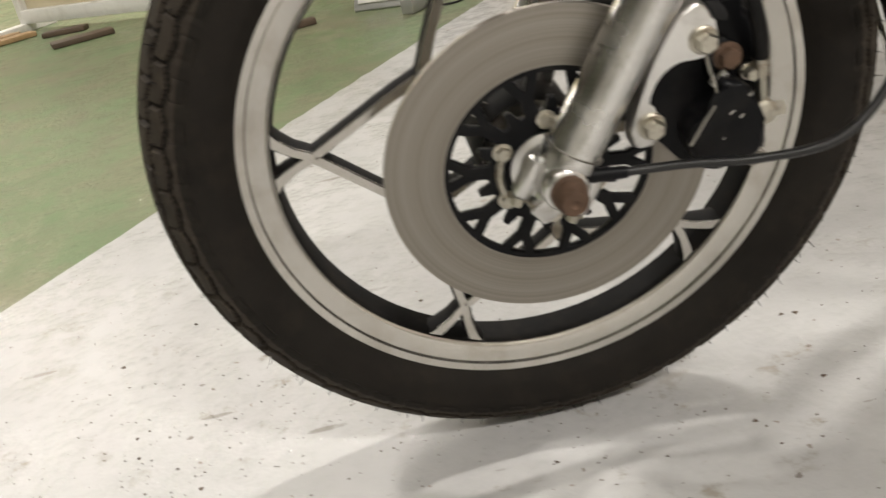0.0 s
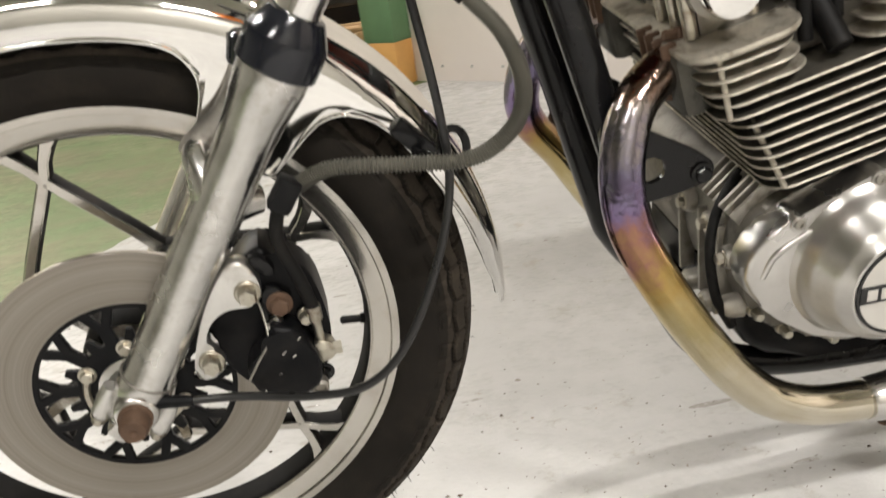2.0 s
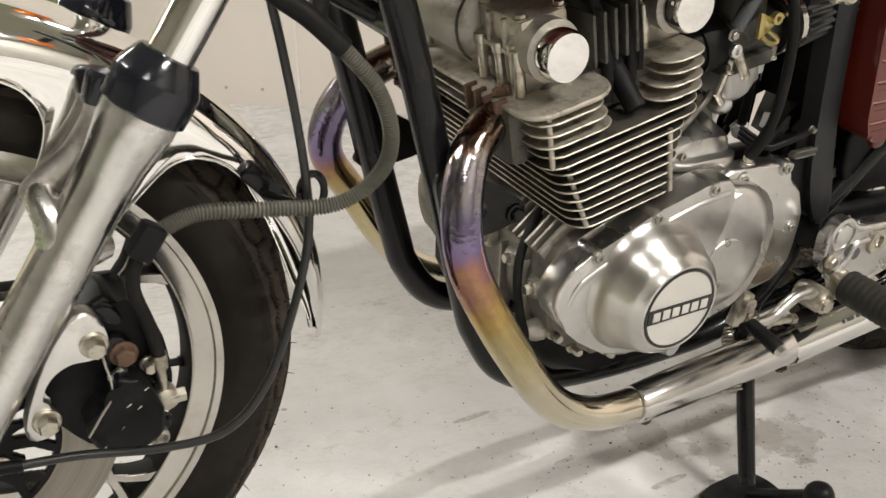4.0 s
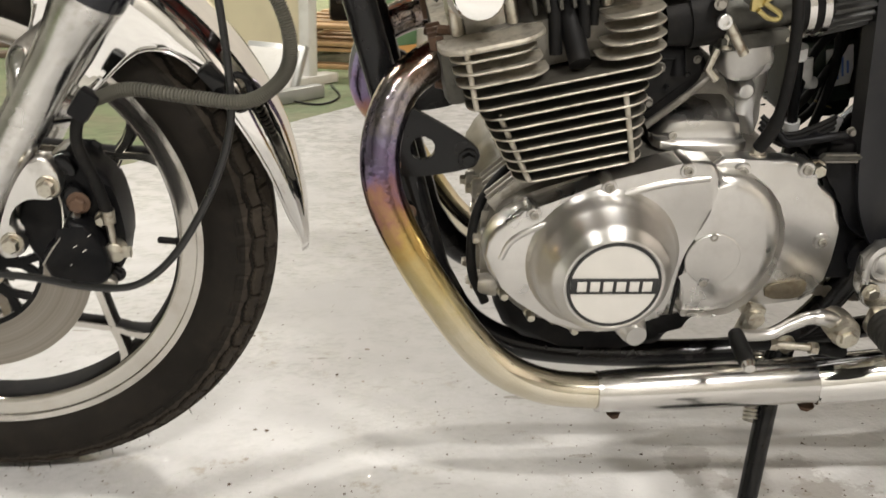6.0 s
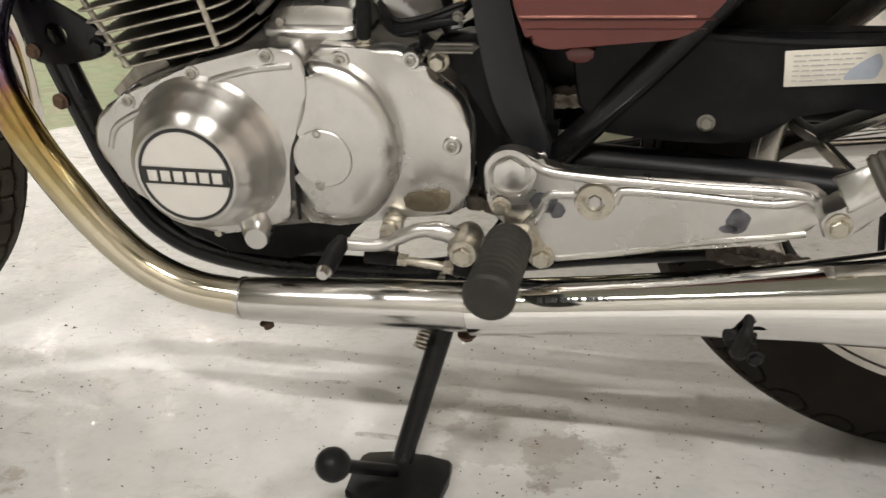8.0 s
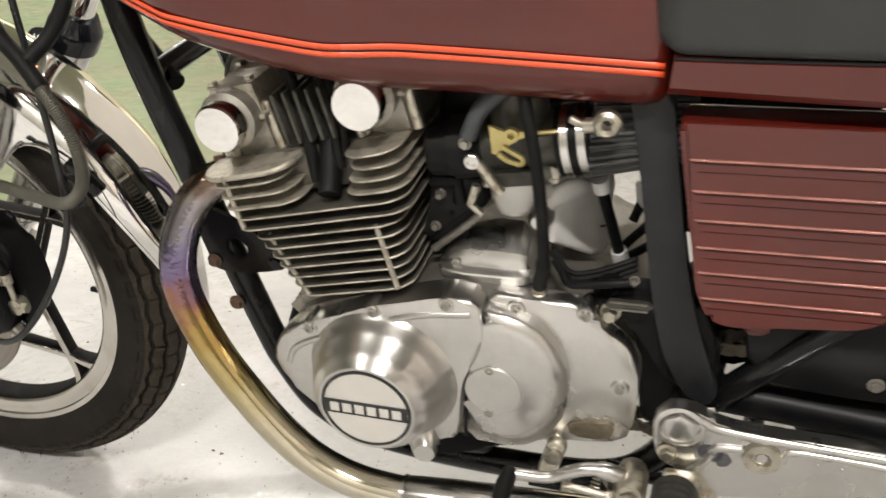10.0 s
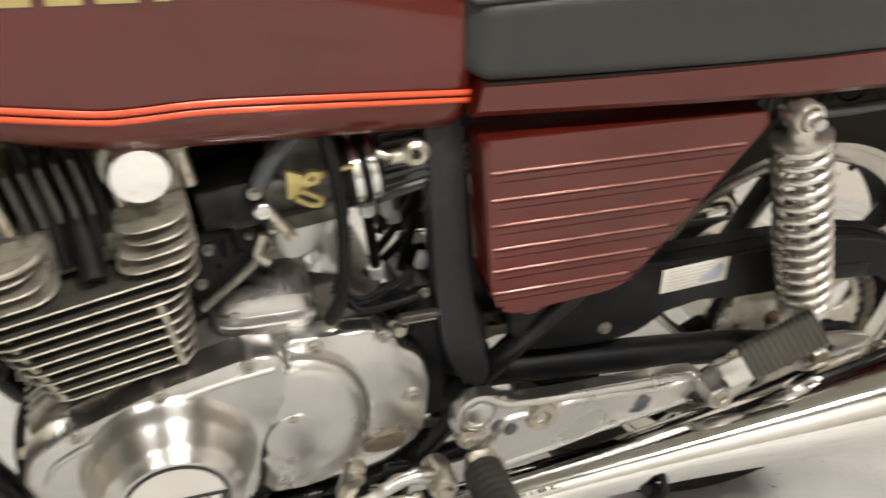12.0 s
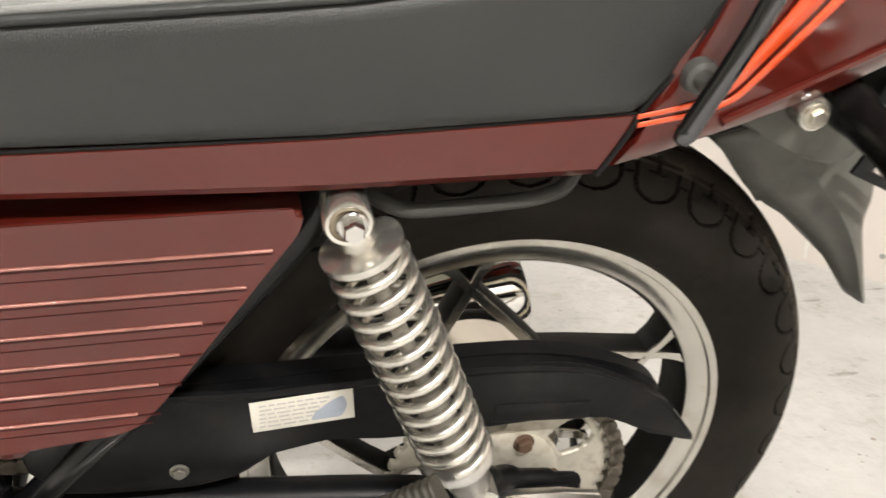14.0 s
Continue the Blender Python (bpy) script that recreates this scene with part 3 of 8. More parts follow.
def hairs(parent, c, R, hw, n, seed):
    """Moulding whiskers on the shoulders of the tyre."""
    rng = random.Random(seed)
    bm = bmesh.new()
    for k in range(n):
        a = 2 * math.pi * (k + rng.uniform(-0.2, 0.2)) / n
        ph = radians(rng.choice((-1, 1)) * rng.uniform(30, 58))
        p = Vector((math.cos(a) * (R - 0.045 + 0.045 * math.cos(ph)), hw * math.sin(ph), math.sin(a) * (R - 0.045 + 0.045 * math.cos(ph))))
        d = Vector((math.cos(a) * math.cos(ph), math.sin(ph), math.sin(a) * math.cos(ph)))
        d += Vector((rng.uniform(-0.4, 0.4), rng.uniform(-0.3, 0.3), rng.uniform(-0.4, 0.4)))
        tube(bm, [c + p - d * 0.001, c + p + d * rng.uniform(0.003, 0.008)], [0.0006, 0.0003], 4)
    tagged(part("moulding_hairs", bm, RUBBER, parent), kind="stuff")


def cast_wheel(name, c, rim_r, hw, first, hub_r, label):
    """A cast wheel: stepped rim and five crossed spokes; machined faces, dark painted sides."""
    bm = bmesh.new()
    r = rim_r
    prof = [(r, -hw), (r - 0.002, -hw - 0.003), (r - 0.009, -hw - 0.002), (r - 0.0105, -hw + 0.001), (r - 0.026, -hw + 0.004), (r - 0.0300, -hw + 0.007),
            (r - 0.033, -hw + 0.013), (r - 0.033, hw - 0.020), (r - 0.028, hw - 0.014), (r - 0.022, hw - 0.008), (r - 0.011, hw - 0.004), (r - 0.009, hw + 0.002),
            (r - 0.002, hw + 0.003), (r, hw), (r - 0.012, hw - 0.004), (r - 0.024, 0.010), (r - 0.024, -0.010), (r - 0.012, -hw + 0.004)]
    lathe(bm, c, prof, 120, close=True)

    def at(rad, deg, y=0.0):
        return (c.x + rad * math.cos(radians(deg)), c.y + y, c.z + rad * math.sin(radians(deg)))

    def which(n, p):
        rad = math.hypot(p.x - c.x, p.z - c.z)
        if rad > r - (0.031 if p.y < c.y else 0.013):
            return 0
        return 0 if abs(n.y) > 0.62 else 1

    lathe(bm, c, [(0, -0.04), (hub_r, -0.04), (hub_r + 0.004, -0.03), (hub_r + 0.004, 0.03), (hub_r, 0.04), (0, 0.04)], 40)
    wh = part(name, bm, [RIM_FACE, RIM_PAINT], bike, label, 38, which)
    k = r / 0.2525

    def arm(bm, pts, widths, per=6):
        """A cast arm with drafted sides along a smooth line; narrow machined faces."""
        line = spline(pts, per)
        n = len(line) - 1
        rows = []
        for i, p in enumerate(line):
            d = (line[min(i + 1, n)] - line[max(i - 1, 0)]).normalized()
            s = Vector((-d.z, 0, d.x))
            t = i / n * (len(widths) - 1)
            j = min(int(t), len(widths) - 2)
            w = (widths[j] + (widths[j + 1] - widths[j]) * (t - j)) / 2
            f, g = hw - 0.0075 - 0.006 * min(1.0, i / n * 2), 0.004
            mid_y = (g - f) / 2
            prof = [(-w, -f), (w, -f), (w + 0.0012, 0.0015 - f), (w + 0.003, mid_y), (w + 0.0012, g - 0.0015), (w, g), (-w, g), (-w - 0.0012, g - 0.0015), (-w - 0.003, mid_y), (-w - 0.0012, 0.0015 - f)]
            rows.append([bm.verts.new(p + s * u + Vector((0, y, 0))) for u, y in prof])
        m = len(rows[0])
        for u, w in zip(rows, rows[1:]):
            for q in range(m):
                bm.faces.new((u[q], u[(q + 1) % m], w[(q + 1) % m], w[q]))
        bm.faces.new(rows[0])
        bm.faces.new(rows[-1])

    for n in range(5):
        bm = bmesh.new()
        a = first + 72 * n
        for s in (-1, 1):
            arm(bm, [at(0.2300 * k, a + 6.9 * s), at(0.2175 * k, a + 4.6 * s), at(0.203 * k, a + 2.2 * s), at(0.186 * k, a - 0.3 * s), at(0.143 * k, a - 13.3 * s), at(0.125 * k, a - 23.2 * s), at(0.110 * k, a - 36 * s)],
                [0.0135, 0.0086, 0.0068, 0.0073, 0.0070, 0.0073, 0.0083])
        arm(bm, [at(0.116 * k, a + 36), at(0.112 * k, a + 36), at(0.10 * k, a + 36), at(0.06, a + 36), at(0.03, a + 36)], [0.004, 0.0085, 0.010, 0.012, 0.018], 4)
        part("spoke", bm, [RIM_FACE, RIM_PAINT], wh, "crossed cast spoke", 38, lambda n, p: 0 if abs(n.y) > 0.62 else 1)
    return wh


def valve(parent, c, rim_r, deg, mat, label):
    bm = bmesh.new()
    d = Vector((math.cos(radians(deg)), 0, math.sin(radians(deg))))
    tube(bm, [c + d * (rim_r - 0.03), c + d * (rim_r - 0.037), c + d * (rim_r - 0.038), c + d * (rim_r - 0.056), c + d * (rim_r - 0.058)],
         [0.0055, 0.0055, 0.004, 0.004, 0.002], 12)
    part("valve", bm, mat, parent, label)


# the wheel sits a little forward of the brake disc
AXLE = FRONT + Vector((-0.0055, -0.0015, -0.0014))
fw = cast_wheel("front_wheel", AXLE, 0.2525, 0.029, 172.0, 0.045, "cast alloy front wheel with machined faces")
tyre(fw, AXLE, 0.3288, 0.046, 0.047, 0.2525, 0.029, False)
hairs(fw, AXLE, 0.3280, 0.046, 150, 5)
valve(fw, AXLE, 0.2525, -6, RUBBER, "black rubber tyre valve with cap")

rw = cast_wheel("rear_wheel", REAR, 0.2365, 0.040, 99.5, 0.07, "cast alloy rear wheel with machined faces")
tyre(rw, REAR, 0.3345, 0.058, 0.053, 0.2365, 0.040, True)
valve(rw, REAR, 0.2515, 59.5, RUST, "brown tarnished tyre valve")


def brake_disc():
    y = -0.079
    bm = bmesh.new()
    lathe(bm, FRONT, [(0.1375, y - 0.0028), (0.1378, y), (0.1375, y + 0.0028), (0.0885, y + 0.0028), (0.0885, y - 0.0028)], 128, close=True)
    part("brake_disc", bm, DISC, fw, "bare steel brake disc with wear rings", 30)
    # black spider: ten forked arms between two rings
    NA, NR, r0, r1 = 720, 46, 0.033, 0.0915
    keep = set()
    for k in range(NA):
        w = ((k + 0.5) / NA * 10 - 0.28) % 1.0 - 0.5
        for q in range(NR):
            r = r0 + (r1 - r0) * (q + 0.5) / NR
            arc = abs(w) * 2 * math.pi / 10 * r
            side = (0.5 - abs(w)) * 2 * math.pi / 10 * r
            fork = abs(abs(w) * 2 * math.pi / 10 * r - max(0.0, r - 0.063) * 0.52)
            if r < 0.051 or r > 0.0835 or (r < 0.066 and arc < 0.0056) or (r > 0.061 and fork < 0.0042) or (r < 0.062 and side < 0.0024 + (0.062 - r) * 0.25):
                keep.add((k, q))
    idx, vs, fs = {}, [], []

    def vert(k, q):
        key = (k % NA, q)
        if key not in idx:
            a, r = 2 * math.pi * key[0] / NA, r0 + (r1 - r0) * q / NR
            idx[key] = len(vs)
            vs.append((FRONT.x + r * math.cos(a), y + 0.001, FRONT.z + r * math.sin(a)))
        return idx[key]

    for k, q in sorted(keep):
        fs.append((vert(k, q), vert(k + 1, q), vert(k + 1, q + 1), vert(k, q + 1)))
    sp = finish("disc_carrier", vs, fs, BLACK_SATIN, fw, "black painted disc carrier with forked arms", 30)
    md = sp.modifiers.new("thickness", "SOLIDIFY")
    md.thickness, md.offset = 0.006, 0

    def at(r, deg):
        return (FRONT.x + r * math.cos(radians(deg)), y + 0.001, FRONT.z + r * math.sin(radians(deg)))

    for n in range(6):
        a = 28 + 60 * n
        p = at(0.044, a)
        bolt(fw, (p[0], y - 0.003, p[2]), r=0.0062, h=0.007)
    for n in range(3):
        a0 = 28 + 120 * n
        bm = bmesh.new()
        tube(bm, [Vector(at(0.043, a0 + t)) + Vector((0, -0.005, 0)) for t in range(0, 61, 6)], 0.0036, 6)
        part("lock_plate", bm, STEEL, fw)
    # hub boss, speedometer drive and axle
    bm = bmesh.new()
    lathe(bm, FRONT, [(0.034, -0.07), (0.033, -0.083), (0.027, -0.086), (0.026, -0.095), (0.0, -0.095)], 36)
    part("hub", bm, SATIN, fw, "plain aluminium wheel hub boss", 30)


brake_disc()

# ---- front fork, raked ----
RAKE = Vector((0.534, 0, 0.845)).normalized()


surfaces_boot = surface("boot_rubber", (0.008, 0.009, 0.013), 0.12, 0.0, 0.15, 20, 300, 0.05)


def fork_leg(side):
    """Aluminium slider with its lugs, rubber boot and chromed stanchion."""
    o = Vector((FRONT.x + 0.003, side * 0.1, FRONT.z))
    sec = [(-0.02, 0.012), (-0.018, 0.0215), (0.0, 0.0235), (0.012, 0.0250), (0.026, 0.0248), (0.030, 0.0228), (0.22, 0.0230), (0.265, 0.0232), (0.285, 0.0246), (0.302, 0.0272), (0.315, 0.0290), (0.336, 0.0294), (0.34, 0.028)]
    bm = bmesh.new()
    tube(bm, [o + RAKE * s for s, _ in sec], [r for _, r in sec], 32)
    fwd = Vector((-RAKE.z, 0, RAKE.x))
    # axle clamp round the spindle, split below
    lathe(bm, (o.x, 0, o.z), [(0.012, side * 0.072), (0.021, side * 0.074), (0.0222, side * 0.08), (0.0218, side * 0.112), (0.0195, side * 0.122), (0.0165, side * 0.126), (0.012, side * 0.127)], 28)
    block(bm, Matrix.Translation(o - RAKE * 0.018 + fwd * 0.002) @ Matrix.Rotation(radians(-32.3), 4, "Y"), (0.036, 0.042, 0.022), 0.006)
    # fender lug: a foot on the front of the slider, and a stay that rises from it to a rubber plug beside the boot
    lug = Vector((0, -side * 0.0275, 0))
    tube(bm, spline([o + RAKE * 0.206 + fwd * 0.002, o + RAKE * 0.221 + fwd * 0.016 + lug * 0.10, o + RAKE * 0.230 + fwd * 0.027 + lug * 0.5, o + RAKE * 0.235 + fwd * 0.030 + lug * 0.95], 4),
         [0.0205, 0.0198, 0.0186, 0.0172, 0.0156, 0.0144, 0.0136, 0.0131, 0.0128, 0.0125, 0.0120, 0.0110, 0.0080], 20)
    tube(bm, [o + RAKE * 0.205 - fwd * 0.014 + lug * 0.5, o + RAKE * 0.212 - fwd * 0.033 + lug * 0.75], [0.018, 0.012], 14)
    leg = part("fork_leg", bm, FORK_ALLOY, bike, "satin aluminium fork slider with scratches", 45)
    b = bmesh.new()
    tube(b, [o + lug + RAKE * k + fwd * f for k, f in ((0.314, 0.0200), (0.316, 0.0208), (0.334, 0.0262), (0.337, 0.0270))], [0.0125, 0.0136, 0.0132, 0.0105], 20)
    part("stay_plug", b, surfaces_boot, leg, "glossy black rubber plug on the fender stay", 35)
    b = bmesh.new()
    tube(b, spline([o + RAKE * 0.222 + fwd * 0.032 + lug, o + RAKE * 0.236 + fwd * 0.0300 + lug, o + RAKE * 0.268 + fwd * 0.0185 + lug, o + RAKE * 0.300 + fwd * 0.0165 + lug, o + RAKE * 0.318 + fwd * 0.021 + lug], 4),
         [0.0060, 0.0100, 0.0114, 0.0117, 0.0118, 0.0117, 0.0116, 0.0115, 0.0115, 0.0115, 0.0114, 0.0114, 0.0113, 0.0113, 0.0112, 0.0112, 0.0108], 20)
    part("fender_stay", b, DULL_STAY, leg, "dull cast stay of the fender", 45)
    # clamp cap under the spindle: two studs with nuts, and the line where the cap meets the slider
    for k in (-1, 1):
        b = bmesh.new()
        c0 = o + fwd * 0.026 * k + RAKE * 0.010 + Vector((0, side * 0.004, 0))
        tube(b, [c0, c0 - RAKE * 0.012, c0 - RAKE * 0.030, c0 - RAKE * 0.036], [0.0075, 0.0092, 0.0088, 0.006], 14)
        st = part("clamp_stud", b, SATIN, leg, "bright cast stud boss of the axle clamp")
        bolt(leg, c0 - RAKE * 0.034, axis=tuple(-RAKE), r=0.0058, h=0.009, name="clamp_nut")
    b = bmesh.new()
    tube(b, [o + RAKE * 0.027 + (fwd * math.cos(t) + Vector((0, 1, 0)) * math.sin(t)) * 0.0246 for t in (2 * math.pi * k / 24 for k in range(25))], 0.0009, 6, False)
    part("clamp_joint", b, DARK_CAST, leg, "dark joint line above the clamp")
    bm = bmesh.new()
    bs = [(0.326, 0.0300), (0.328, 0.0328), (0.3385, 0.0332), (0.352, 0.0330), (0.354, 0.0324), (0.370, 0.0240), (0.372, 0.0225), (0.373, 0.019)]
    tube(bm, [o + RAKE * s for s, _ in bs], [r for _, r in bs], 30)
    part("dust_boot", bm, surfaces_boot, leg, "glossy black rubber fork boot", 35)
    bm = bmesh.new()
    tube(bm, [o + RAKE * 0.365, o + RAKE * 0.9], 0.0178, 28)
    part("stanchion", bm, CHROME, leg, "bright chromed fork tube", 40)
    bm = bmesh.new()
    lathe(bm, (o.x, 0, o.z), [(0.0150, side * 0.124), (0.0150, side * 0.130), (0.0132, side * 0.131), (0.0128, side * 0.142), (0.0105, side * 0.147), (0.004, side * 0.1475), (0, side * 0.144)], 24)
    part("axle_nut", bm, RUST, leg, "rusty axle end", 25)
    return leg


left_leg = fork_leg(-1)
right_leg = fork_leg(1)


def caliper():
    """Black floating brake caliper carried by two bolts behind the slider."""
    bm = bmesh.new()
    prism(bm, [(0.052, 0.350), (0.069, 0.348), (0.082, 0.352), (0.084, 0.364), (0.072, 0.376), (0.073, 0.390), (0.081, 0.405), (0.096, 0.414), (0.112, 0.412), (0.126, 0.415), (0.128, 0.432), (0.121, 0.454), (0.105, 0.458), (0.075, 0.415)], -0.116, -0.098, 0.004, 2)
    part("caliper_lug", bm, SATIN, left_leg, "cast web for the caliper bolts")
    bm = bmesh.new()
    prism(bm, [(0.076, 0.350), (0.072, 0.395), (0.105, 0.440), (0.121, 0.453), (0.134, 0.457), (0.144, 0.442), (0.163, 0.433), (0.172, 0.413), (0.176, 0.390), (0.178, 0.360), (0.170, 0.322), (0.150, 0.308), (0.114, 0.303), (0.100, 0.322)], -0.098, -0.052, 0.007, 1)
    c = part("brake_caliper", bm, BLACK_SATIN, bike, "black painted brake caliper with chipped edges", 40)
    bm = bmesh.new()
    prism(bm, [(0.100, 0.356), (0.112, 0.366), (0.126, 0.378), (0.128, 0.394), (0.141, 0.390), (0.155, 0.379), (0.165, 0.345), (0.162, 0.326), (0.150, 0.317), (0.114, 0.315), (0.102, 0.335)], -0.124, -0.095, 0.006, 1)
    part("caliper_cylinder", bm, BLACK_SATIN, c, "scratched black cylinder casting")
    bm = bmesh.new()
    prism(bm, [(0.126, 0.380), (0.121, 0.402), (0.128, 0.424), (0.142, 0.420), (0.150, 0.400), (0.142, 0.388)], -0.106, -0.095, 0.004, 1, 2)
    prism(bm, [(0.119, 0.452), (0.130, 0.455), (0.141, 0.442), (0.140, 0.432), (0.128, 0.436)], -0.108, -0.095, 0.003, 1, 2)
    part("pad_bracket", bm, BLACK, c, "black pad bracket")
    bolt(c, (0.116, -0.116, 0.427), r=0.0083, h=0.012)
    bolt(c, (0.073, -0.116, 0.366), r=0.0083, h=0.012)
    bolt(c, (0.139, -0.106, 0.405), r=0.0085, h=0.010, mat=RUST, label="rusty slider bolt")
    bolt(c, (0.158, -0.1, 0.386), r=0.0055, h=0.012)
    bolt(c, (0.164, -0.1, 0.322), r=0.007, h=0.008, mat=BLACK)
    # edge of the pad plate, paint chips, and the bleed screw below
    bm = bmesh.new()
    tube(bm, spline([(0.101, -0.1245, 0.345), (0.112, -0.1245, 0.362), (0.124, -0.1215, 0.380), (0.123, -0.1085, 0.402), (0.120, -0.1085, 0.422)], 6), 0.0011, 6)
    part("pad_plate_edge", bm, CAST, c, "bare metal edge of the pad plate")
    for x, z, w in ((0.135, 0.366, 0.005), (0.143, 0.361, 0.0045), (0.128, 0.345, 0.003), (0.150, 0.378, 0.004), (0.112, 0.330, 0.003)):
        bm = bmesh.new()
        block(bm, pose(x, -0.1242, z, 0, -35, 0), (w, 0.0008, 0.0010), 0)
        part("paint_chip", bm, SATIN_BRIGHT, c)
    bm = bmesh.new()
    tube(bm, [(0.126, -0.108, 0.384), (0.137, -0.110, 0.394)], 0.0042, 10)
    part("pad_pin", bm, SATIN, c, "bright pad pin")
    bm = bmesh.new()
    lathe(bm, (0.158, -0.105, 0.317), [(0.0085, 0.006), (0.0085, -0.012), (0.0060, -0.014), (0.0045, -0.010), (0, -0.010)], 18)
    part("bleed_boss", bm, CAST, c, "grimy bleed screw boss")
    bm = bmesh.new()
    tube(bm, [(0.1660, -0.108, 0.398), (0.1660, -0.108, 0.384)], 0.0068, 12)
    tube(bm, [(0.1660, -0.108, 0.386), (0.1670, -0.108, 0.362)], 0.0042, 10)
    lathe(bm, (0.168, -0.105, 0.352), [(0.0105, 0.006), (0.0105, -0.008), (0.008, -0.010), (0, -0.010)], 18)
    tube(bm, [(0.170, -0.110, 0.352), (0.184, -0.110, 0.352)], 0.0065, 6)
    part("banjo_fitting", bm, STEEL, c, "plated banjo fitting of the brake hose")
    bm = bmesh.new()
    tube(bm, spline([(0.166, -0.108, 0.395), (0.160, -0.113, 0.43), (0.150, -0.118, 0.47), (0.155, -0.12, 0.497), (0.166, -0.12, 0.51)], 6), 0.0058, 12)
    part("lower_hose", bm, RUBBER, c, "plain black rubber brake hose")
    bm = bmesh.new()
    block(bm, pose(0.163, -0.122, 0.512, 0, 35, 0), (0.02, 0.018, 0.03), 0.004)
    part("hose_clip", bm, PLASTIC, c)
    return c


caliper_ob = caliper()


def brake_hose():
    """Brake hose sheathed in a close-wound guard, rising to the steering head."""
    path = spline([(0.172, -0.119, 0.516), (0.205, -0.122, 0.527), (0.262, -0.13, 0.523), (0.312, -0.142, 0.524), (0.345, -0.150, 0.548),
                   (0.354, -0.150, 0.580), (0.343, -0.145, 0.618), (0.318, -0.135, 0.650)], 14)
    bm = bmesh.new()
    fine = spline([tuple(p) for p in path], 5)
    tube(bm, fine, [0.0069 if k % 4 in (0, 1) else 0.0054 for k in range(len(fine))], 14)
    h = part("brake_hose", bm, surface("hose_guard", (0.115, 0.11, 0.09), 0.5, 0.3, 0.2, 30, 300, 0.1), bike, "brake hose in a ribbed grey wire guard", 25)
    bm = bmesh.new()
    tube(bm, spline([(0.320, -0.135, 0.648), (0.296, -0.125, 0.672), (0.262, -0.11, 0.70), (0.235, -0.08, 0.75), (0.23, -0.05, 0.83)], 6), 0.0085, 12)
    part("upper_hose", bm, RUBBER, h, "plain black rubber hose above the guard")
    bm = bmesh.new()
    tube(bm, spline([(0.300, -0.125, 0.668), (0.318, -0.10, 0.69), (0.335, -0.08, 0.73), (0.34, -0.06, 0.80)], 6), 0.008, 12)
    part("branch_hose", bm, RUBBER, h)
    # speedometer cable with its guide loop on the fender
    bm = bmesh.new()
    tube(bm, spline([(0.028, -0.118, 0.334), (0.09, -0.128, 0.333), (0.150, -0.150, 0.335), (0.200, -0.165, 0.346), (0.238, -0.160, 0.376), (0.272, -0.14, 0.43),
                     (0.293, -0.125, 0.49), (0.294, -0.115, 0.55), (0.284, -0.10, 0.64), (0.269, -0.08, 0.74), (0.262, -0.05, 0.84)], 10), 0.0038, 10)
    s = part("speedometer_cable", bm, surface("cable_sheath", (0.014, 0.014, 0.014), 0.3, 0.0, 0.1, 20, 300, 0.02), bike, "glossy black speedometer cable")
    bm = bmesh.new()
    tube(bm, [(0.018, -0.116, 0.335), (0.050, -0.122, 0.334)], [0.0062, 0.005], 12)
    part("cable_end", bm, BLACK_SATIN, s)
    bm = bmesh.new()
    tube(bm, [(0.302 + 0.011 * math.cos(t), -0.112, 0.522 + 0.017 * math.sin(t)) for t in (2 * math.pi * k / 20 for k in range(21))], 0.0035, 8, False)
    tube(bm, [(0.300, -0.108, 0.507), (0.275, -0.07, 0.507)], 0.004, 8)
    part("cable_guide", bm, BLACK, s, "black wire cable guide on the fender")


brake_hose()


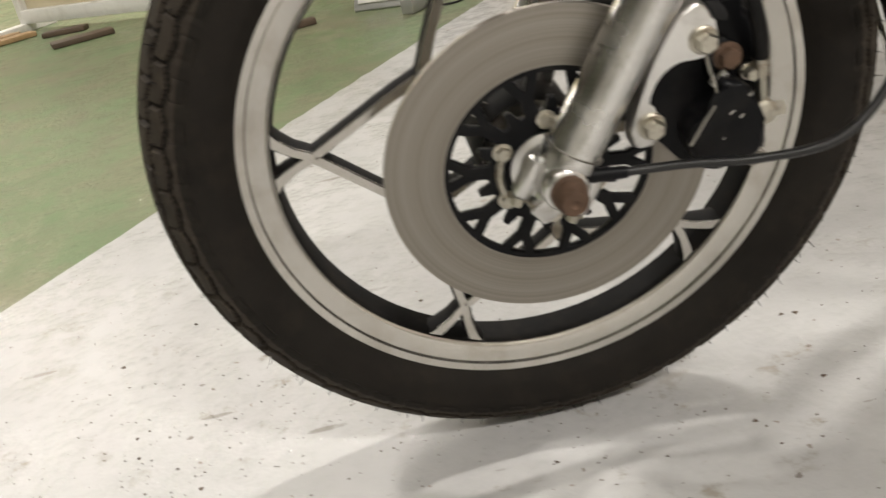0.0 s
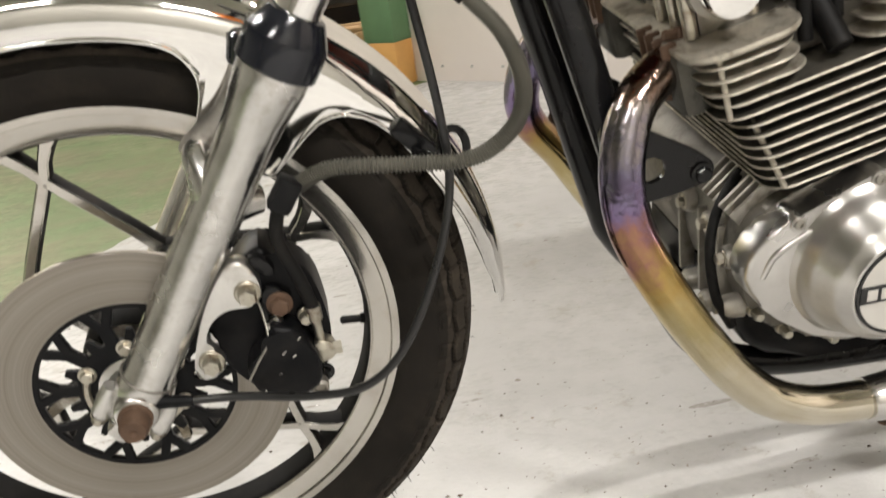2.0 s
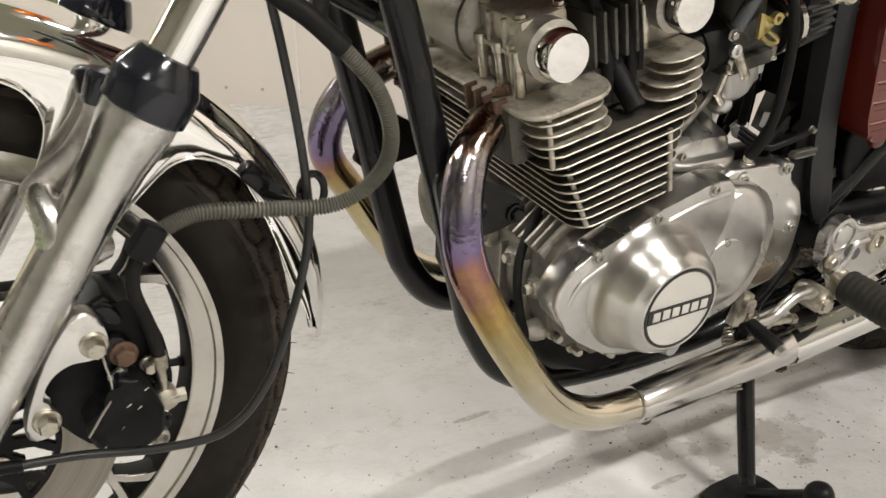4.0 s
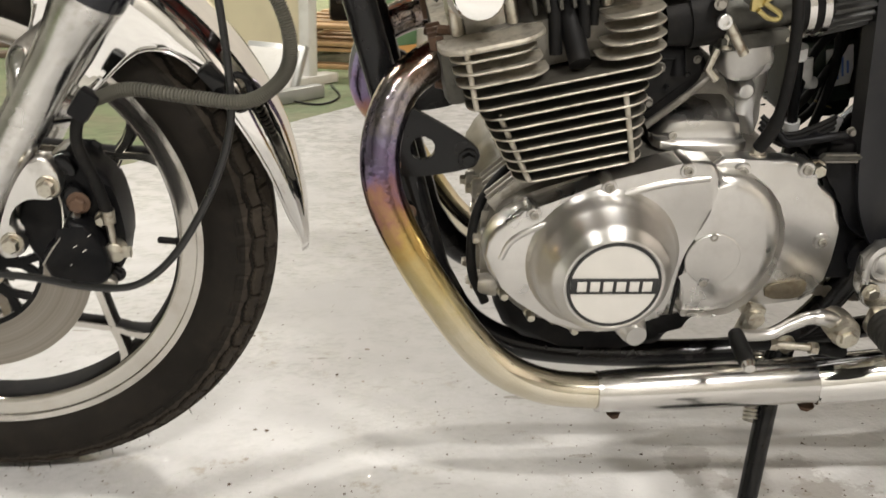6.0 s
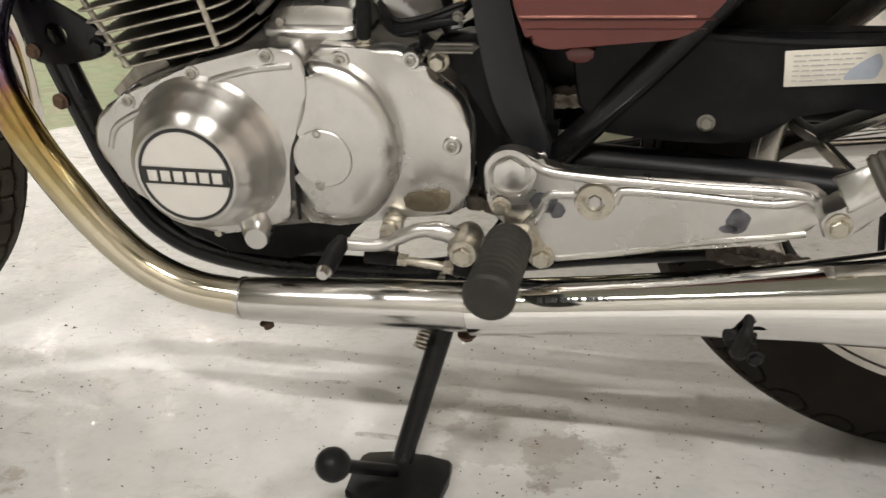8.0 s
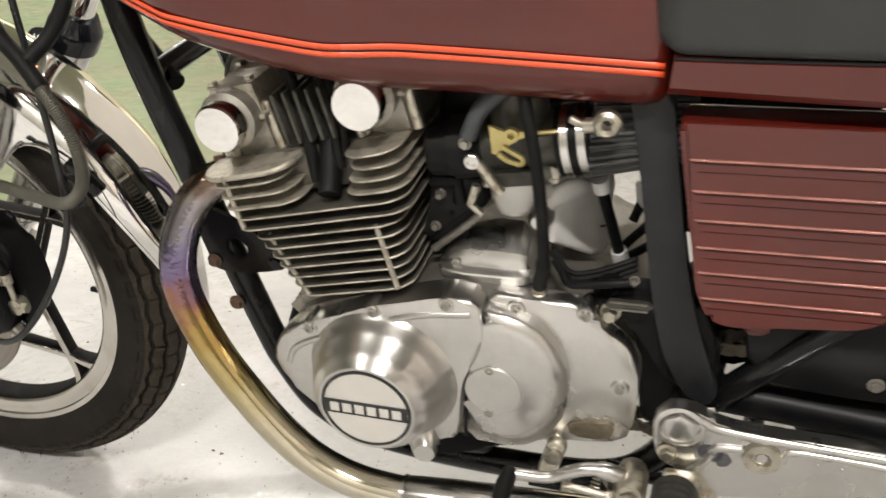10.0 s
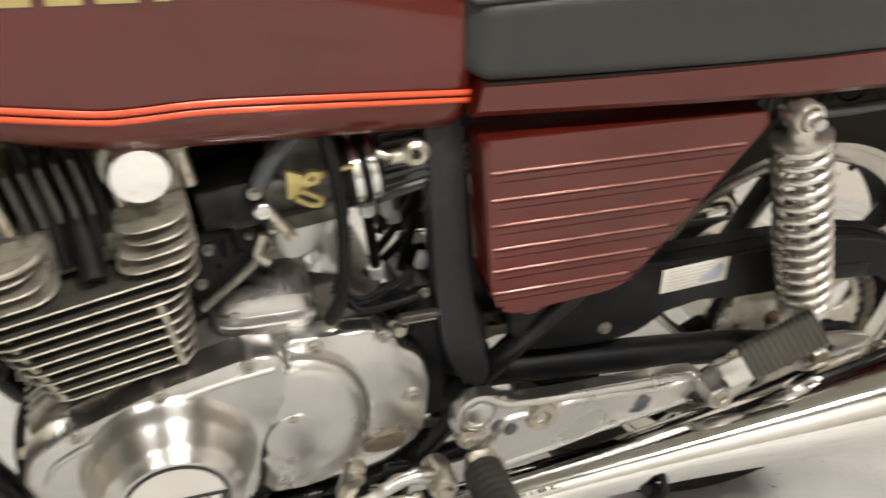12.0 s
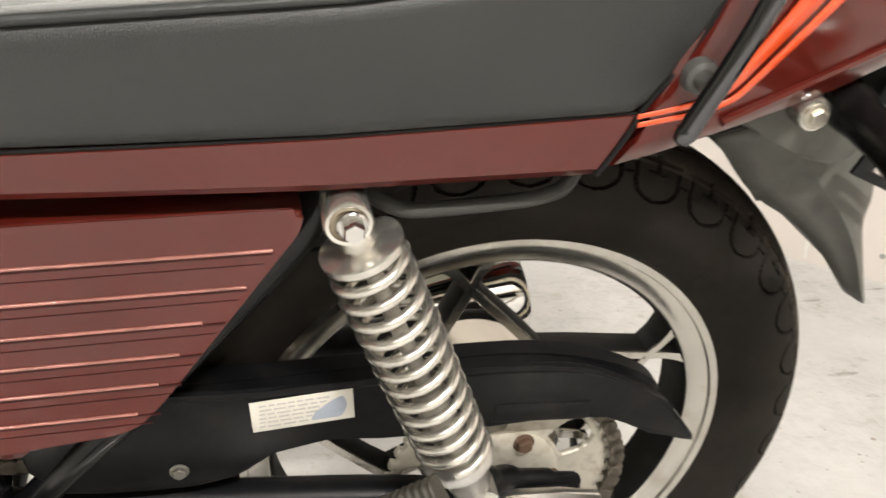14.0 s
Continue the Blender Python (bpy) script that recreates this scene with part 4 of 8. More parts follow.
def fender():
    """Chromed front fender: a deep rolled arch with side skirts to the fork and a pointed tail."""
    rows = []
    A = [-5 + 2 * k for k in range(24)] + [43 + 0.2 * k for k in range(15)] + [46 + 0.08 * k for k in range(25)] + [48 + 1.0 * k for k in range(16)] + [64 + 0.1 * k for k in range(30)] + [67 + 0.4 * k for k in range(20)] + [75 + 59 * k / 34 for k in range(35)]
    EDGE_R = [(-5, 0.352), (5, 0.337), (18, 0.329), (27, 0.3250), (35, 0.3238), (38.7, 0.3218), (41.05, 0.3180), (43.2, 0.3118), (44.9, 0.3030), (46.1, 0.2920), (46.6, 0.2794), (46.9, 0.2650), (47.15, 0.248), (47.6, 0.234), (49, 0.229), (64, 0.228), (64.8, 0.2305), (65.1, 0.238),
              (65.25, 0.252), (65.5, 0.268), (66.1, 0.2815), (67.2, 0.2915), (68.5, 0.298), (70.9, 0.3055), (74.3, 0.309), (80, 0.310), (140, 0.310)]

    def slope(k):
        if k == 0 or k == len(EDGE_R) - 1:
            return 0.0
        (a0, r0), (a1, r1), (a2, r2) = EDGE_R[k - 1:k + 2]
        d0, d1 = (r1 - r0) / (a1 - a0), (r2 - r1) / (a2 - a1)
        return 0.0 if d0 * d1 <= 0 else 2 * d0 * d1 / (d0 + d1)

    def lip(a):
        for k, ((a0, r0), (a1, r1)) in enumerate(zip(EDGE_R, EDGE_R[1:])):
            if a <= a1:
                h, t = a1 - a0, (a - a0) / (a1 - a0)
                return (2 * t ** 3 - 3 * t * t + 1) * r0 + (t ** 3 - 2 * t * t + t) * h * slope(k) + (3 * t * t - 2 * t ** 3) * r1 + (t ** 3 - t * t) * h * slope(k + 1)
        return EDGE_R[-1][1]

    for a in A:
        # half width tapers to the tail; the flanks reach down to the fork lugs between 45 and 67 degrees
        t = min(1.0, max(0.0, (a + 5) / 36))
        u = min(1.0, max(0.0, (134 - a) / 14))
        w = 0.0595 * (0.14 + 0.86 * math.sin(t * math.pi / 2)) * (0.55 + 0.45 * math.sin(u * math.pi / 2))
        base = max(0.316 + 0.030 * (max(0.0, 22 - a) / 27) ** 1.6, lip(a) + 0.0015)
        low = min(lip(a), base - 0.0015)
        row = []
        for k in range(25):
            s = -1 + 2 * k / 24
            ph = s * math.pi / 2 * 0.98
            y = w * math.copysign(abs(math.sin(ph)) ** 0.85, s)
            r = base + (0.358 - base) * math.cos(ph) ** 0.75
            row.append((r, y))
        edge = [(low, w + 0.003), (low + 0.002, w + 0.0012), (low + (base - low) * 0.35, w), (low + (base - low) * 0.7, w)]
        full = [(r, -y) for r, y in edge] + row + [(r, y) for r, y in edge[::-1]]
        rows.append([(FRONT.x + r * math.cos(radians(a)), y, FRONT.z + r * math.sin(radians(a))) for r, y in full])
    fd = sheet("front_fender", rows, CHROME, bike, "mirror-bright chromed front fender", 0.0016, 50)
    b = bmesh.new()
    block(b, pose(0.278, -0.062, 0.512, 0, 50, 0), (0.05, 0.014, 0.018), 0.004)
    part("cable_bracket", b, BLACK, fd, "black cable bracket on the fender tail")
    return fd


fender()

# ---- frame: black tubes ----


def frame_tubes():
    bm = bmesh.new()
    tube(bm, spline([(0.335, -0.03, 0.90), (0.365, -0.055, 0.76), (0.398, -0.076, 0.655), (0.440, -0.08, 0.51), (0.484, -0.08, 0.352), (0.502, -0.08, 0.302), (0.540, -0.082, 0.246), (0.61, -0.085, 0.216), (0.75, -0.09, 0.209), (0.885, -0.095, 0.226), (0.950, -0.10, 0.31), (0.965, -0.105, 0.40)], 8), 0.0158, 18)
    fr = part("frame", bm, BLACK, bike, "black painted tubular cradle frame")

    def rail(pts, r=0.0165, mat=None, label="", name="frame_tube"):
        b = bmesh.new()
        tube(b, spline(pts, 8), r, 16)
        part(name, b, mat or BLACK, fr, label)

    rail([(0.335, 0.03, 0.90), (0.365, 0.055, 0.76), (0.398, 0.076, 0.655), (0.440, 0.08, 0.51), (0.484, 0.08, 0.352), (0.502, 0.08, 0.302), (0.545, 0.082, 0.250), (0.62, 0.085, 0.228), (0.75, 0.09, 0.226), (0.90, 0.095, 0.252), (0.955, 0.10, 0.32), (0.965, 0.105, 0.40)], 0.0175)
    for s in (-1, 1):
        rail([(0.965, s * 0.105, 0.345), (1.03, s * 0.112, 0.42), (1.09, s * 0.118, 0.488), (1.21, s * 0.12, 0.63), (1.225, s * 0.12, 0.68)], 0.0135)
        rail([(0.37, s * 0.04, 0.80), (0.62, s * 0.1, 0.74), (0.90, s * 0.12, 0.70), (1.20, s * 0.12, 0.685), (1.50, s * 0.11, 0.70)], 0.015)
    rail([(0.40, -0.078, 0.64), (0.40, 0.078, 0.64)], 0.013)
    rail([(0.36, -0.02, 0.662), (0.42, -0.06, 0.63)], 0.010)
    # engine hanger: a pierced triangular plate on each down tube
    for s in (-1, 1):
        b = bmesh.new()
        c, hole = Vector((0.476, 0, 0.462)), 0.0125
        o = soften([(0.425, 0.512), (0.452, 0.512), (0.528, 0.468), (0.536, 0.452), (0.522, 0.438), (0.445, 0.428), (0.440, 0.455)], 2)
        n = len(o)
        inner = []
        for x, z in o:
            d = Vector((x - c.x, 0, z - c.z)).normalized()
            inner.append((c.x + hole * d.x, c.z + hole * d.z))
        for y in (s * 0.098, s * 0.092):
            va = [b.verts.new((x, y, z)) for x, z in o]
            vi = [b.verts.new((x, y, z)) for x, z in inner]
            for k in range(n):
                b.faces.new((va[k], va[(k + 1) % n], vi[(k + 1) % n], vi[k]))
        b.verts.ensure_lookup_table()
        for k in range(n):
            j = (k + 1) % n
            b.faces.new((b.verts[k], b.verts[j], b.verts[2 * n + j], b.verts[2 * n + k]))
            b.faces.new((b.verts[n + k], b.verts[n + j], b.verts[3 * n + j], b.verts[3 * n + k]))
        hg = part("engine_hanger", b, BLACK, fr, "black pierced engine hanger plate")
        bolt(fr, (0.447, s * 0.099, 0.445), axis=(0, s, 0), r=0.006, h=0.006, mat=RUST)
        bolt(fr, (0.522, s * 0.099, 0.452), axis=(0, s, 0), r=0.0075, h=0.007, mat=BLACK)
    bolt(fr, (0.463, -0.098, 0.392), r=0.0065, h=0.006, mat=RUST)
    # wide pressed upright ahead of the side cover, and the swing arm gusset
    b = bmesh.new()
    prism(b, [(0.874, 0.705), (0.910, 0.700), (0.924, 0.60), (0.938, 0.50), (0.964, 0.41), (0.978, 0.372), (0.958, 0.355), (0.926, 0.405), (0.912, 0.46), (0.903, 0.52), (0.888, 0.63)], -0.130, -0.105, 0.006, 2)
    part("frame_upright", b, surface("worn_satin_black", (0.017, 0.0175, 0.0195), 0.45, 0.0, 0.2, 10, 220, 0.06, dirt=(0.05, 0.045, 0.04), dirt_amount=0.3, spec=0.3), fr, "satin black pressed steel frame upright")
    b = bmesh.new()
    prism(b, [(0.866, 0.478), (0.915, 0.482), (0.962, 0.47), (0.972, 0.39), (0.945, 0.365), (0.912, 0.40), (0.905, 0.435), (0.875, 0.452)], -0.122, -0.10, 0.005, 2)
    part("gusset", b, BLACK_SATIN, fr)
    # inner rear mudguard and battery tray: dark skin over the tyre
    rows = []
    for k in range(24):
        a = radians(82 + (168 - 82) * k / 23)
        rows.append([(REAR.x + r * math.cos(a), REAR.y + y, REAR.z + r * math.sin(a)) for y, r in ((-0.085, 0.33), (-0.08, 0.362), (-0.05, 0.374), (0, 0.378), (0.05, 0.374), (0.08, 0.362), (0.085, 0.33))])
    sheet("inner_mudguard", rows, PLASTIC, fr, "black plastic inner mudguard", 0.003)
    b = bmesh.new()
    block(b, pose(1.015, 0.0, 0.575), (0.12, 0.19, 0.17), 0.01)
    part("battery_box", b, BLACK_SATIN, fr, "black battery box behind the side cover")
    b = bmesh.new()
    prism(b, [(0.925, 0.375), (1.010, 0.372), (1.055, 0.430), (1.075, 0.500), (0.930, 0.500)], -0.075, -0.055, 0.004, 1, 2)
    part("rear_engine_plate", b, BLACK_SATIN, fr, "black plate behind the crankcase")
    b = bmesh.new()
    prism(b, rounded([(0.878, 0.458), (0.935, 0.463), (0.972, 0.430), (0.978, 0.360), (0.958, 0.322), (0.905, 0.322), (0.896, 0.420)], 0.008), -0.113, -0.101, 0.003, 0, 2)
    part("engine_mount_plate", b, BLACK_SATIN, fr, "black engine mounting plate beside the crankcase")
    # lower loop of the seat rail behind the shock absorber
    rail([(1.250, -0.135, 0.664), (1.262, -0.146, 0.660), (1.280, -0.150, 0.657), (1.33, -0.150, 0.659), (1.370, -0.149, 0.663), (1.388, -0.146, 0.673), (1.40, -0.13, 0.70)], 0.0056, GREY_PLASTIC, "black seat rail loop", "rail_loop")
    rail([(1.24, -0.12, 0.688), (1.40, -0.12, 0.694)], 0.008)
    return fr


frame_ob = frame_tubes()

# ---- engine: twin cylinders leaning forward ----
TILT = radians(12.7)


def eng(u, y, v):
    """A place on the leaning cylinders: u rearward, v up along the bore."""
    return Vector((0.628 + u * math.cos(TILT) - v * math.sin(TILT), y, 0.447 + u * math.sin(TILT) + v * math.cos(TILT)))


ENG = Matrix.Translation((0.628, 0, 0.447)) @ Matrix.Rotation(-TILT, 4, "Y")


def loft(name, sections, mat, parent, label, closed=True, cap=True, sharp=35):
    """A skin through closed cross sections of equal length."""
    n = len(sections[0])
    v = [p for s in sections for p in s]
    f = []
    for i in range(len(sections) - 1):
        for k in range(n if closed else n - 1):
            j = (k + 1) % n
            f.append((i * n + k, i * n + j, (i + 1) * n + j, (i + 1) * n + k))
    if cap:
        f += [tuple(range(n)), tuple(range((len(sections) - 1) * n, len(sections) * n))]
    return finish(name, v, f, mat, parent, label, sharp)


def engine():
    bm = bmesh.new()
    prism(bm, [(0.542, 0.36), (0.548, 0.41), (0.575, 0.43), (0.62, 0.446), (0.70, 0.47), (0.795, 0.474), (0.815, 0.446), (0.90, 0.425), (0.905, 0.36), (0.88, 0.318), (0.78, 0.298), (0.72, 0.285), (0.62, 0.272), (0.565, 0.30)], -0.135, 0.135, 0.012, 2)
    prism(bm, [(0.60, 0.30), (0.62, 0.262), (0.74, 0.262), (0.76, 0.30)], -0.07, 0.07, 0.01, 1)
    en = part("engine", bm, DARK_CAST, bike, "dirty cast aluminium twin-cylinder engine")
    # ribbed front of the crankcase
    for k in range(7):
        b = bmesh.new()
        y = -0.118 + 0.0115 * k
        bar(b, (0.548, y, 0.405), (0.60, y, 0.452), 0.004, 0.024, 0.0015, up=(-0.67, 0, 0.74))
        part("crankcase_rib", b, CAST, en)
    for y, z in ((-0.118, 0.372), (-0.118, 0.318), (-0.078, 0.300), (-0.036, 0.300), (-0.078, 0.388), (-0.030, 0.388), (0.03, 0.372)):
        b = bmesh.new()
        lathe(b, (0.556, y, z), [(0.0125, 0.0), (0.0115, 0.016), (0.0095, 0.020), (0, 0.020)], 16, axis=(-1, 0, 0))
        part("case_boss", b, CAST, en)
        bolt(en, (0.537, y, z), axis=(-1, 0, 0), r=0.0058, h=0.008)
    for y in (-0.098, -0.057, -0.010):
        b = bmesh.new()
        bar(b, (0.552, y, 0.300), (0.548, y, 0.395), 0.020, 0.005, 0.0015, up=(0, 1, 0))
        part("case_web", b, CAST, en)
    b = bmesh.new()
    tube(b, spline([(0.545, -0.125, 0.300), (0.530, -0.118, 0.335), (0.532, -0.100, 0.385), (0.555, -0.085, 0.425), (0.60, -0.07, 0.455)], 6), 0.005, 10)
    part("oil_line", b, RUBBER, en, "thin black oil line")
    # cylinder core, black so that the gaps between the fins stay dark
    b = bmesh.new()
    block(b, ENG @ Matrix.Translation((0.0, 0, 0.07)), (0.088, 0.20, 0.145), 0.02)
    part("cylinder_block", b, BLACK_SATIN, en, "black core of the finned cylinders")

    bore = Vector((-math.sin(TILT), 0, math.cos(TILT)))

    def fin(name, u0, u1, hy, v, th=0.0020, r=0.022, y0=None, mat=None):
        b = bmesh.new()
        ya = -hy if y0 is None else y0
        o = [(u0, ya), (u1, ya), (u1, hy), (u0, hy)]
        out = []
        for (x, y), (sx, sy) in zip(o, ((1, 1), (-1, 1), (-1, -1), (1, -1))):
            cx, cy = x + sx * r, y + sy * r
            base = {(1, 1): 180, (-1, 1): 270, (-1, -1): 0, (1, -1): 90}[(sx, sy)]
            out += [(cx + r * math.cos(radians(base + t)), cy + r * math.sin(radians(base + t))) for t in range(0, 91, 15)]
        top = [b.verts.new(eng(x, y, v + th / 2)) for x, y in out]
        mid = [b.verts.new(eng(x * 1.0 + (0.0008 if x > (u0 + u1) / 2 else -0.0008), y * 1.006, v)) for x, y in out]
        bot = [b.verts.new(eng(x, y, v - th / 2)) for x, y in out]
        b.faces.new(top)
        b.faces.new(bot[::-1])
        n = len(out)
        for k in range(n):
            j = (k + 1) % n
            b.faces.new((top[k], top[j], mid[j], mid[k]))
            b.faces.new((mid[k], mid[j], bot[j], bot[k]))
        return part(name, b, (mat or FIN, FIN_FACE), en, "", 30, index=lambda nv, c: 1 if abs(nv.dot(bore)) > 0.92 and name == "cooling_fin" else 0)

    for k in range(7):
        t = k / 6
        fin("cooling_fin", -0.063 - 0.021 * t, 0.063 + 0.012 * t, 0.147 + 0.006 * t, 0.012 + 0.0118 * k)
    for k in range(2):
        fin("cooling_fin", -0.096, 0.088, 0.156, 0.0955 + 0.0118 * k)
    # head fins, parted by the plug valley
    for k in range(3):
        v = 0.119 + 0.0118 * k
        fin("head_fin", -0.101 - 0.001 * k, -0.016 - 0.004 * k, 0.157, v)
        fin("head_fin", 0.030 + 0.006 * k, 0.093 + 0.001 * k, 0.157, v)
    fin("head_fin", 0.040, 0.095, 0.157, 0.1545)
    # upright ribs that tie the fins at the corners
    for u, y, v0, v1 in ((-0.088, -0.149, 0.095, 0.150), (-0.056, -0.143, 0.012, 0.084), (0.050, -0.149, 0.014, 0.084), (-0.088, 0.149, 0.095, 0.150), (-0.056, 0.143, 0.012, 0.084)):
        b = bmesh.new()
        tube(b, [eng(u + (0.006 if v0 < 0.05 and u < 0 else 0), y, v0), eng(u - (0.012 if v0 < 0.05 and u < 0 else 0), y, v1)], 0.0028, 10)
        part("fin_rib", b, FIN, en)
    # cylinder head deck and the two cam boxes
    b = bmesh.new()
    block(b, ENG @ Matrix.Translation((0, 0, 0.135)), (0.15, 0.24, 0.05), 0.012)
    part("cylinder_head", b, DARK_CAST, en, "dusty cast cylinder head")
    fin("top_fin", -0.112, -0.014, 0.159, 0.153, 0.005, 0.028)
    for u in (-0.069, 0.072):
        b = bmesh.new()
        block(b, ENG @ Matrix.Translation((u + 0.004, 0, 0.176)), (0.040, 0.222, 0.05), 0.004)
        part("cam_saddle", b, CAST, en, "dirty cast camshaft saddle")
        for s in (-1, 1):
            b = bmesh.new()
            block(b, ENG @ Matrix.Translation((u + 0.004, s * 0.084, 0.211)), (0.050, 0.072, 0.034), 0.005)
            part("cam_box", b, FIN, en, "dull cast cam box")
            b = bmesh.new()
            block(b, ENG @ Matrix.Translation((u + 0.004, s * 0.084, 0.195)), (0.058, 0.082, 0.005), 0.0015)
            part("cam_flange", b, FIN, en)
            for du, dy in ((-0.018, -0.028), (0.022, -0.028), (-0.018, 0.028), (0.022, 0.028)):
                bolt(en, eng(u + 0.002 + du, s * 0.084 + dy, 0.2275), axis=(-math.sin(TILT), 0, math.cos(TILT)), r=0.0052, h=0.005, mat=STEEL)
            for dy in (-0.012, 0.014):
                b = bmesh.new()
                bar(b, eng(u - 0.0225, s * 0.084 + dy, 0.198), eng(u - 0.0225, s * 0.084 + dy, 0.226), 0.006, 0.006, 0.0015)
                part("cam_web", b, FIN, en)
            for dy in (-0.030, 0.0, 0.030):
                b = bmesh.new()
                lathe(b, eng(u - 0.024, s * 0.084 + dy, 0.158), [(0.0048, 0), (0.0048, 0.034), (0.0068, 0.035), (0.0068, 0.044), (0, 0.046)], 10, axis=(-math.sin(TILT), 0, math.cos(TILT)))
                part("stud", b, STEEL, en, "plated head stud")
        for s in (-1, 1):
            b = bmesh.new()
            lathe(b, eng(u, 0, 0.2), [(0.024, s * 0.10), (0.0275, s * 0.122), (0.028, s * 0.136), (0.0225, s * 0.139), (0.0225, s * 0.149)], 28)
            part("cam_seat", b, CAST, en)
            for du in (-0.022, 0.030):
                b = bmesh.new()
                lathe(b, eng(u + du, s * 0.108, 0.156), [(0.0062, 0), (0.0062, 0.040), (0.0072, 0.041), (0.0072, 0.050), (0.004, 0.052), (0, 0.052)], 12, axis=(-math.sin(TILT), 0, math.cos(TILT)))
                part("stud", b, STEEL, en, "plated head stud")
        for s in (-1, 1):
            b = bmesh.new()
            lathe(b, eng(u, 0, 0.2), [(0.0235, s * 0.142), (0.0235, s * 0.153), (0.0215, s * 0.157), (0.0, s * 0.158)], 40)
            part("cam_end_cap", b, CHROME, en, "round chromed cam end cap", 30)
    b = bmesh.new()
    lathe(b, eng(-0.074, 0, 0.204), [(0.0, -0.052), (0.030, -0.052), (0.038, -0.046), (0.040, -0.030), (0.040, 0.030), (0.038, 0.046), (0.030, 0.052), (0.0, 0.052)], 36)
    part("cam_barrel", b, CAST, en, "rounded grimy front cam housing")
    b = bmesh.new()
    tube(b, [eng(-0.074 - 0.0405 * math.cos(t), -0.048, 0.204 + 0.0405 * math.sin(t)) for t in (math.pi * (k / 14 - 0.25) for k in range(15))], 0.0016, 6)
    part("cam_seam", b, SOOTY, en, "dark joint round the cam housing")
    for y in (-0.083, 0.083):
        b = bmesh.new()
        block(b, ENG @ Matrix.Translation((-0.092, y, 0.122)), (0.044, 0.078, 0.062), 0.010)
        pb = part("port_boss", b, SOOTY, en, "sooty exhaust port boss")
        for k in range(4):
            b = bmesh.new()
            block(b, ENG @ Matrix.Translation((-0.112, y - 0.026 + 0.017 * k, 0.146)), (0.014, 0.0045, 0.026), 0.0015)
            part("port_rib", b, RUST, en)
    # rocker cover bridge between the cam boxes, top frame of the head
    b = bmesh.new()
    block(b, ENG @ Matrix.Translation((0.0, 0, 0.203)), (0.16, 0.12, 0.03), 0.010)
    part("rocker_cover", b, DARK_CAST, en)
    for k in range(5):
        b = bmesh.new()
        block(b, ENG @ Matrix.Translation((-0.02 + 0.012 * k, -0.105, 0.19)), (0.004, 0.05, 0.05), 0.0015)
        part("rocker_rib", b, SOOTY, en)
    # spark plug caps in the valley
    for y in (-0.085, 0.085):
        b = bmesh.new()
        p = [eng(0.012, y - 0.06 * (1 if y < 0 else -1), 0.118), eng(0.012, y - 0.03 * (1 if y < 0 else -1), 0.15), eng(0.006, y, 0.2), eng(-0.004, y, 0.25), eng(-0.03, y, 0.29)]
        tube(b, spline(p, 5), [0.0105] * 8 + [0.0082] * 6 + [0.005] * 7, 14)
        part("plug_cap", b, RUBBER, en, "black rubber spark plug cap and lead")
    for k, (dx, r) in enumerate(((-0.006, 0.006), (0.022, 0.0055), (0.032, 0.004))):
        b = bmesh.new()
        tube(b, spline([eng(dx, -0.125, 0.125 + 0.01 * k), eng(dx + 0.004, -0.12, 0.18), eng(dx - 0.004, -0.10, 0.25)], 5), r, 10)
        part("breather_hose", b, RUBBER, en)
    # left covers
    b = bmesh.new()
    o = [(0.534, 0.366), (0.539, 0.398), (0.562, 0.420), (0.606, 0.437), (0.648, 0.456), (0.690, 0.467), (0.722, 0.476), (0.757, 0.475), (0.759, 0.440), (0.755, 0.411),
         (0.740, 0.388), (0.734, 0.366), (0.731, 0.334), (0.729, 0.302), (0.705, 0.298), (0.668, 0.286), (0.633, 0.284), (0.600, 0.303), (0.562, 0.330)]
    prism(b, o, -0.162, -0.128, 0.005, 1, 4)
    ac = part("alternator_cover", b, POLISHED, en, "polished aluminium alternator cover")
    for x, z in ((0.581, 0.421), (0.651, 0.450), (0.725, 0.468)):
        b = bmesh.new()
        lathe(b, (x, 0, z), [(0.0088, -0.13), (0.0084, -0.161), (0.007, -0.1635), (0.0, -0.1635)], 20)
        part("screw_boss", b, POLISHED, ac)
    b = bmesh.new()
    c = (0.654, 0, 0.371)
    lathe(b, c, [(0.080, -0.158), (0.0765, -0.163), (0.0738, -0.1655), (0.0722, -0.1680), (0.0712, -0.1720), (0.0690, -0.1790), (0.0668, -0.1830), (0.0655, -0.1845), (0.0598, -0.1990), (0.0580, -0.2025), (0.0560, -0.2048),
                  (0.0530, -0.2068), (0.0490, -0.2120), (0.0472, -0.2128), (0.0456, -0.2122), (0.0448, -0.2105), (0, -0.2105)], 96)
    part("alternator_dome", b, TURNED, ac, "turned dome of the alternator cover", 22)
    b = bmesh.new()
    tube(b, [(0.684, -0.150, 0.312), (0.691, -0.158, 0.297), (0.695, -0.170, 0.290), (0.696, -0.178, 0.290)], [0.022, 0.018, 0.014, 0.011], 18)
    part("dome_lug", b, POLISHED, ac, "rounded casting lug under the dome")
    b = bmesh.new()
    tube(b, spline([(0.552, -0.160, 0.372), (0.562, -0.1615, 0.393), (0.588, -0.162, 0.409), (0.625, -0.162, 0.425), (0.665, -0.162, 0.442), (0.705, -0.162, 0.454), (0.748, -0.1615, 0.460)], 6), 0.0035, 10)
    part("cover_ridge", b, POLISHED, ac)
    # badge: pale plate, black rim, black band with plain pale blocks
    b = bmesh.new()
